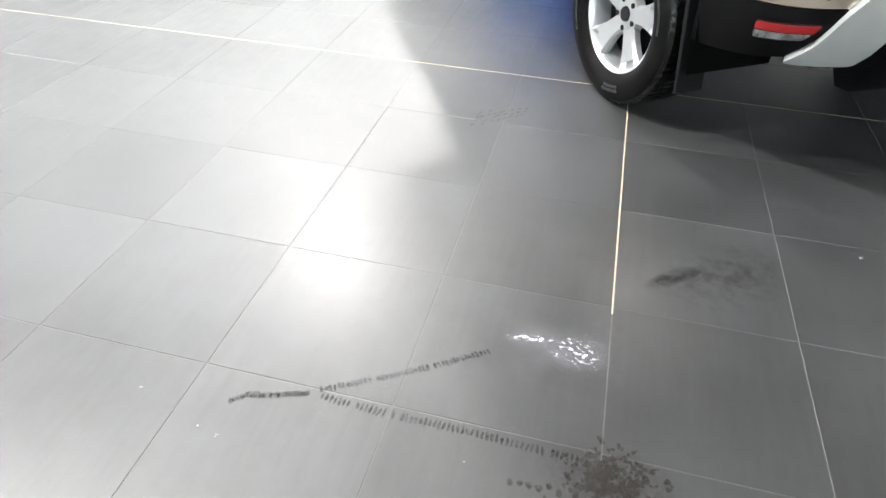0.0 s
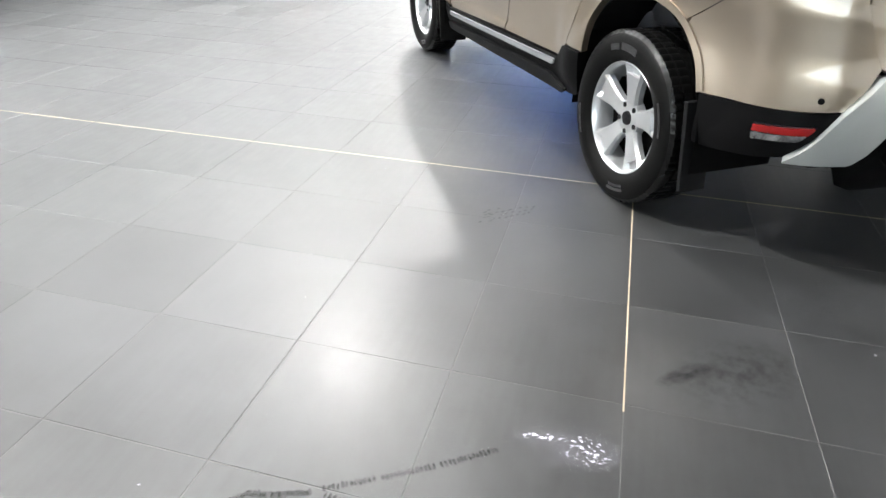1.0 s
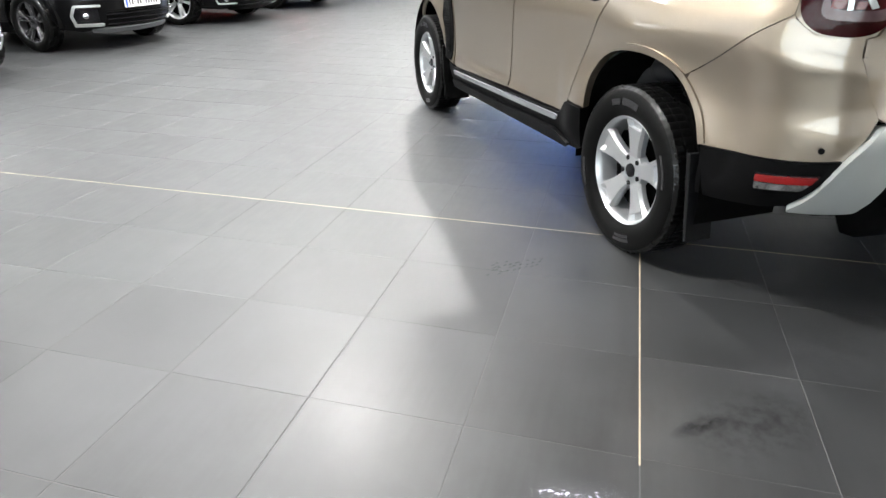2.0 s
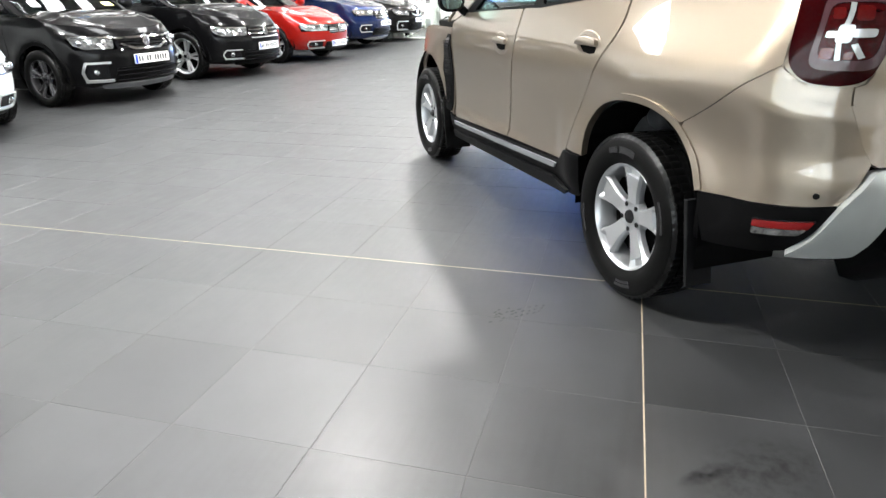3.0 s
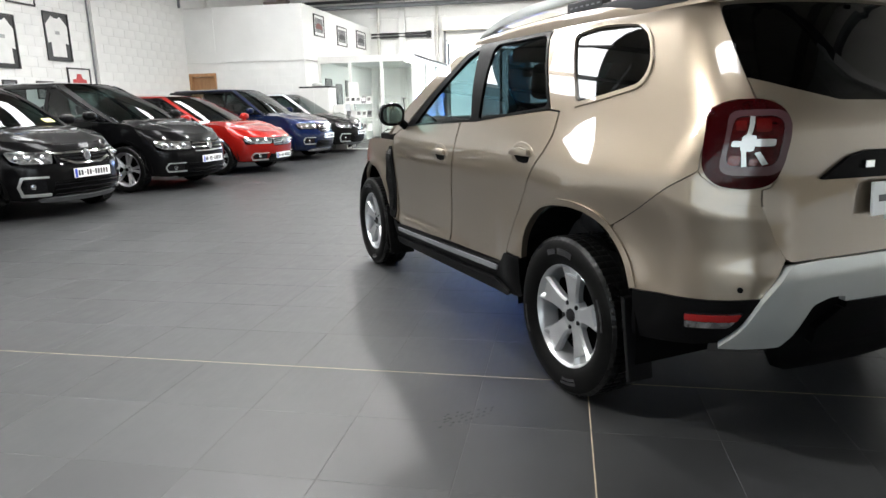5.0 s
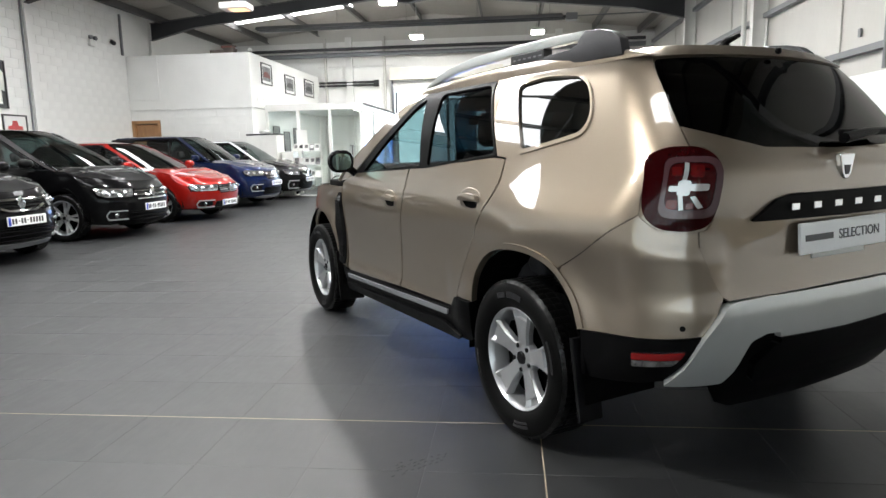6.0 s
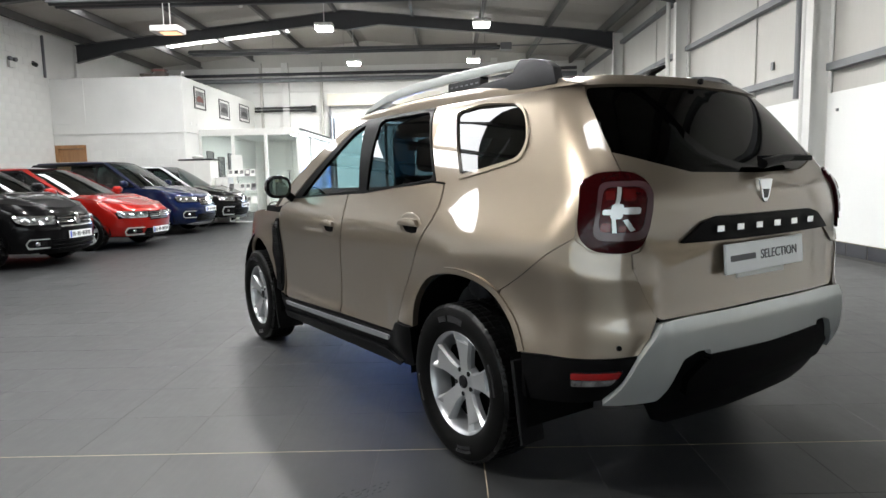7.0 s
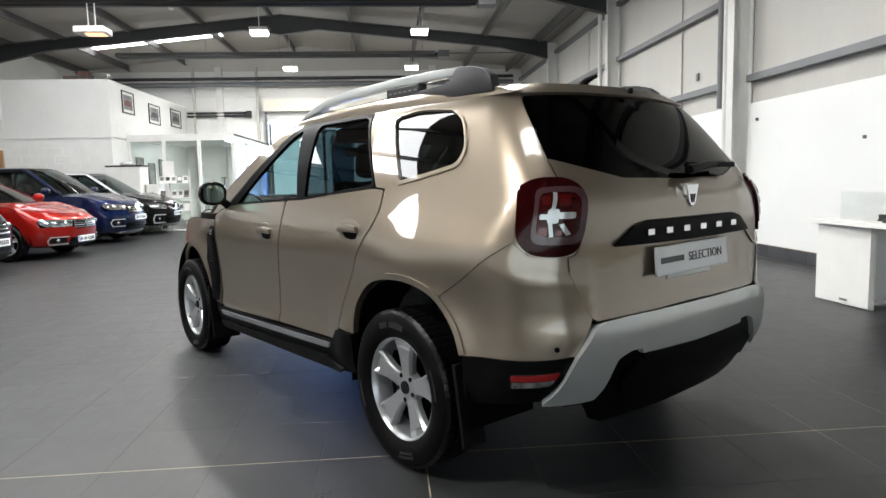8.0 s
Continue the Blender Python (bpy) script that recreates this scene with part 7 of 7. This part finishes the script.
# ---- floor tiles ----
def tile_material(name, per_object):
    """Slate-grey porcelain: brushed streaks along the tile, soft clouds, dull scuffs, and each tile a little different."""
    m, n, l, p = nodes_of(name)
    pos, mp = n.new("ShaderNodeNewGeometry"), n.new("ShaderNodeMapping")
    mp.inputs["Scale"].default_value = (42, 4, 1)
    l.new(pos.outputs["Position"], mp.inputs[0])
    streak, cloud, fine = n.new("ShaderNodeTexNoise"), n.new("ShaderNodeTexNoise"), n.new("ShaderNodeTexNoise")
    streak.inputs["Scale"].default_value, streak.inputs["Detail"].default_value = 1.0, 5
    cloud.inputs["Scale"].default_value, cloud.inputs["Detail"].default_value = 2.6, 5
    fine.inputs["Scale"].default_value = 260
    scuff = n.new("ShaderNodeTexNoise")
    scuff.inputs["Scale"].default_value, scuff.inputs["Detail"].default_value, scuff.inputs["Roughness"].default_value = 9.0, 9, 0.7
    l.new(pos.outputs["Position"], scuff.inputs["Vector"])
    l.new(mp.outputs[0], streak.inputs["Vector"]), l.new(pos.outputs["Position"], cloud.inputs["Vector"]), l.new(pos.outputs["Position"], fine.inputs["Vector"])
    if per_object:
        rnd = n.new("ShaderNodeObjectInfo").outputs["Random"]
    else:
        rnd = pos.outputs["Random Per Island"]
    def ma(op, a, b, c=None):
        q = n.new("ShaderNodeMath")
        q.operation = op
        for i, v in enumerate((a, b, c)):
            if v is None:
                continue
            if isinstance(v, (int, float)):
                q.inputs[i].default_value = v
            else:
                l.new(v, q.inputs[i])
        return q.outputs[0]
    mixv = ma("MULTIPLY_ADD", streak.outputs[0], 0.40, ma("MULTIPLY_ADD", scuff.outputs[0], 0.55, ma("MULTIPLY", cloud.outputs[0], 0.85)))
    mixv = ma("MULTIPLY_ADD", rnd, 0.25, mixv)
    rng = n.new("ShaderNodeMapRange")
    l.new(mixv, rng.inputs[0])
    rng.inputs[1].default_value, rng.inputs[2].default_value, rng.inputs[3].default_value, rng.inputs[4].default_value = 0.68, 1.42, 0.55, 1.5
    s = n.new("ShaderNodeVectorMath")
    s.operation = "SCALE"
    s.inputs[0].default_value = TILE_COLOUR
    l.new(rng.outputs[0], s.inputs["Scale"]), l.new(s.outputs[0], p.inputs["Base Color"])
    rr = n.new("ShaderNodeMapRange")
    l.new(ma("MULTIPLY_ADD", scuff.outputs[0], 0.45, ma("MULTIPLY_ADD", cloud.outputs[0], 0.25, ma("MULTIPLY", streak.outputs[0], 0.3))), rr.inputs[0])
    rr.inputs[1].default_value, rr.inputs[2].default_value, rr.inputs[3].default_value, rr.inputs[4].default_value = 0.35, 0.65, TILE_ROUGH[0], TILE_ROUGH[1]
    l.new(rr.outputs[0], p.inputs["Roughness"])
    p.inputs["Specular IOR Level"].default_value = 0.42
    p.inputs["Coat Weight"].default_value, p.inputs["Coat Roughness"].default_value, p.inputs["Coat IOR"].default_value = 0.04, 0.22, 1.5
    b = n.new("ShaderNodeBump")
    b.inputs["Strength"].default_value, b.inputs["Distance"].default_value = 0.10, 0.0004
    l.new(ma("MULTIPLY_ADD", streak.outputs[0], 0.35, ma("MULTIPLY", fine.outputs[0], 0.25)), b.inputs["Height"])
    l.new(b.outputs[0], p.inputs["Normal"])
    return m


TILE_COLOUR, TILE_ROUGH = (0.024, 0.0247, 0.0255), (0.39, 0.51)
TILE, TILE_FAR = tile_material("slate_tile", True), tile_material("slate_tile_field", False)
SX, SY, GAP = 0.4660, 0.4612, 0.0010


def tile_verts(x, y, w, h, r=0.0010):
    """A tile's top with its eased edge; z 0 is the floor."""
    a = [(x + GAP, y + GAP), (x + w - GAP, y + GAP), (x + w - GAP, y + h - GAP), (x + GAP, y + h - GAP)]
    b = [(x + GAP + r, y + GAP + r), (x + w - GAP - r, y + GAP + r), (x + w - GAP - r, y + h - GAP - r), (x + GAP + r, y + h - GAP - r)]
    return [(*p, -0.010) for p in a] + [(*p, -0.0008) for p in a] + [(*p, 0.0) for p in b]


TILE_FACES = [(0, 1, 5, 4), (1, 2, 6, 5), (2, 3, 7, 6), (3, 0, 4, 7), (4, 5, 9, 8), (5, 6, 10, 9), (6, 7, 11, 10), (7, 4, 8, 11), (8, 9, 10, 11)]
near_tile = mesh_of("tile", tile_verts(0, 0, SX, SY), TILE_FACES, TILE)
fv, ff = [], []
for i in range(math.ceil(X0 / SX), math.floor(X1 / SX)):
    for j in range(math.ceil(Y0 / SY), math.floor(Y1 / SY)):
        if -6 <= i < 10 and -8 <= j < 10:
            part("tile", near_tile, None, floor, at=pose(i * SX, j * SY, 0))
        else:
            o = len(fv)
            fv += tile_verts(i * SX, j * SY, SX, SY)
            ff += [tuple(o + k for k in f) for f in TILE_FACES]
far = part("tile_field", mesh_of("tile_field", fv, ff, TILE_FAR), None, floor)
far["kind"] = "stuff"
# pale filled joints
bm = box(X0, X1, -GAP - 0.0012, GAP + 0.0012, -0.008, 0.0004)
add_box(bm, 3 * SX - GAP - 0.0012, 3 * SX + GAP + 0.0012, -1.41, -GAP - 0.002, -0.008, 0.0004)
tagged(part("joint_filler", bm, GROUT_PALE), "pale beige filler in the movement joints of the floor", "floor joint", kind="structure")

# ---- blockwork of the left wall ----
BW, BH, BG = 0.45, 0.225, 0.002


def block_shape(w):
    a = [(BG, BG), (w - BG, BG), (w - BG, BH - BG), (BG, BH - BG)]
    r = 0.004
    b = [(BG + r, BG + r), (w - BG - r, BG + r), (w - BG - r, BH - BG - r), (BG + r, BH - BG - r)]
    return [(0, p, q) for p, q in a] + [(0.0045, p, q) for p, q in b]


BLOCK_FACES = [(0, 1, 5, 4), (1, 2, 6, 5), (2, 3, 7, 6), (3, 0, 4, 7), (4, 5, 6, 7)]
block_mesh = mesh_of("block", block_shape(BW), BLOCK_FACES, BLOCK_PAINT)
bv, bf = [], []
for k in range(25):
    for j in range(-22, 41):
        y = j * BW + (BW / 2 if k % 2 else 0)
        if y + BW > 16.36:
            continue
        if 7.6 < y and 6 <= k < 21:
            part("block", block_mesh, None, wall_left, at=pose(X0 - 0.004, y, k * BH))
        else:
            o = len(bv)
            bv += [(X0 - 0.004 + p[0], y + p[1], k * BH + p[2]) for p in block_shape(BW)]
            bf += [tuple(o + i for i in f) for f in BLOCK_FACES]
rest = part("block_field", mesh_of("block_field", bv, bf, BLOCK_PAINT), None, wall_left)
rest["kind"] = "stuff"
bv, bf = [], []
for k in range(11):
    for j in range(9):
        x = D1 + 0.02 + j * BW + (BW / 2 if k % 2 else 0)
        if x + BW > MX - 0.02:
            continue
        o = len(bv)
        bv += [(x + p[1], MY + 0.02 - p[0], 0.15 + k * BH + p[2]) for p in block_shape(BW)]
        bf += [tuple((o + i for i in f[::-1])) for f in BLOCK_FACES]
rest = part("block_field", mesh_of("block_field", bv, bf, BLOCK_PAINT), None, wall_mezz)
rest["kind"] = "stuff"
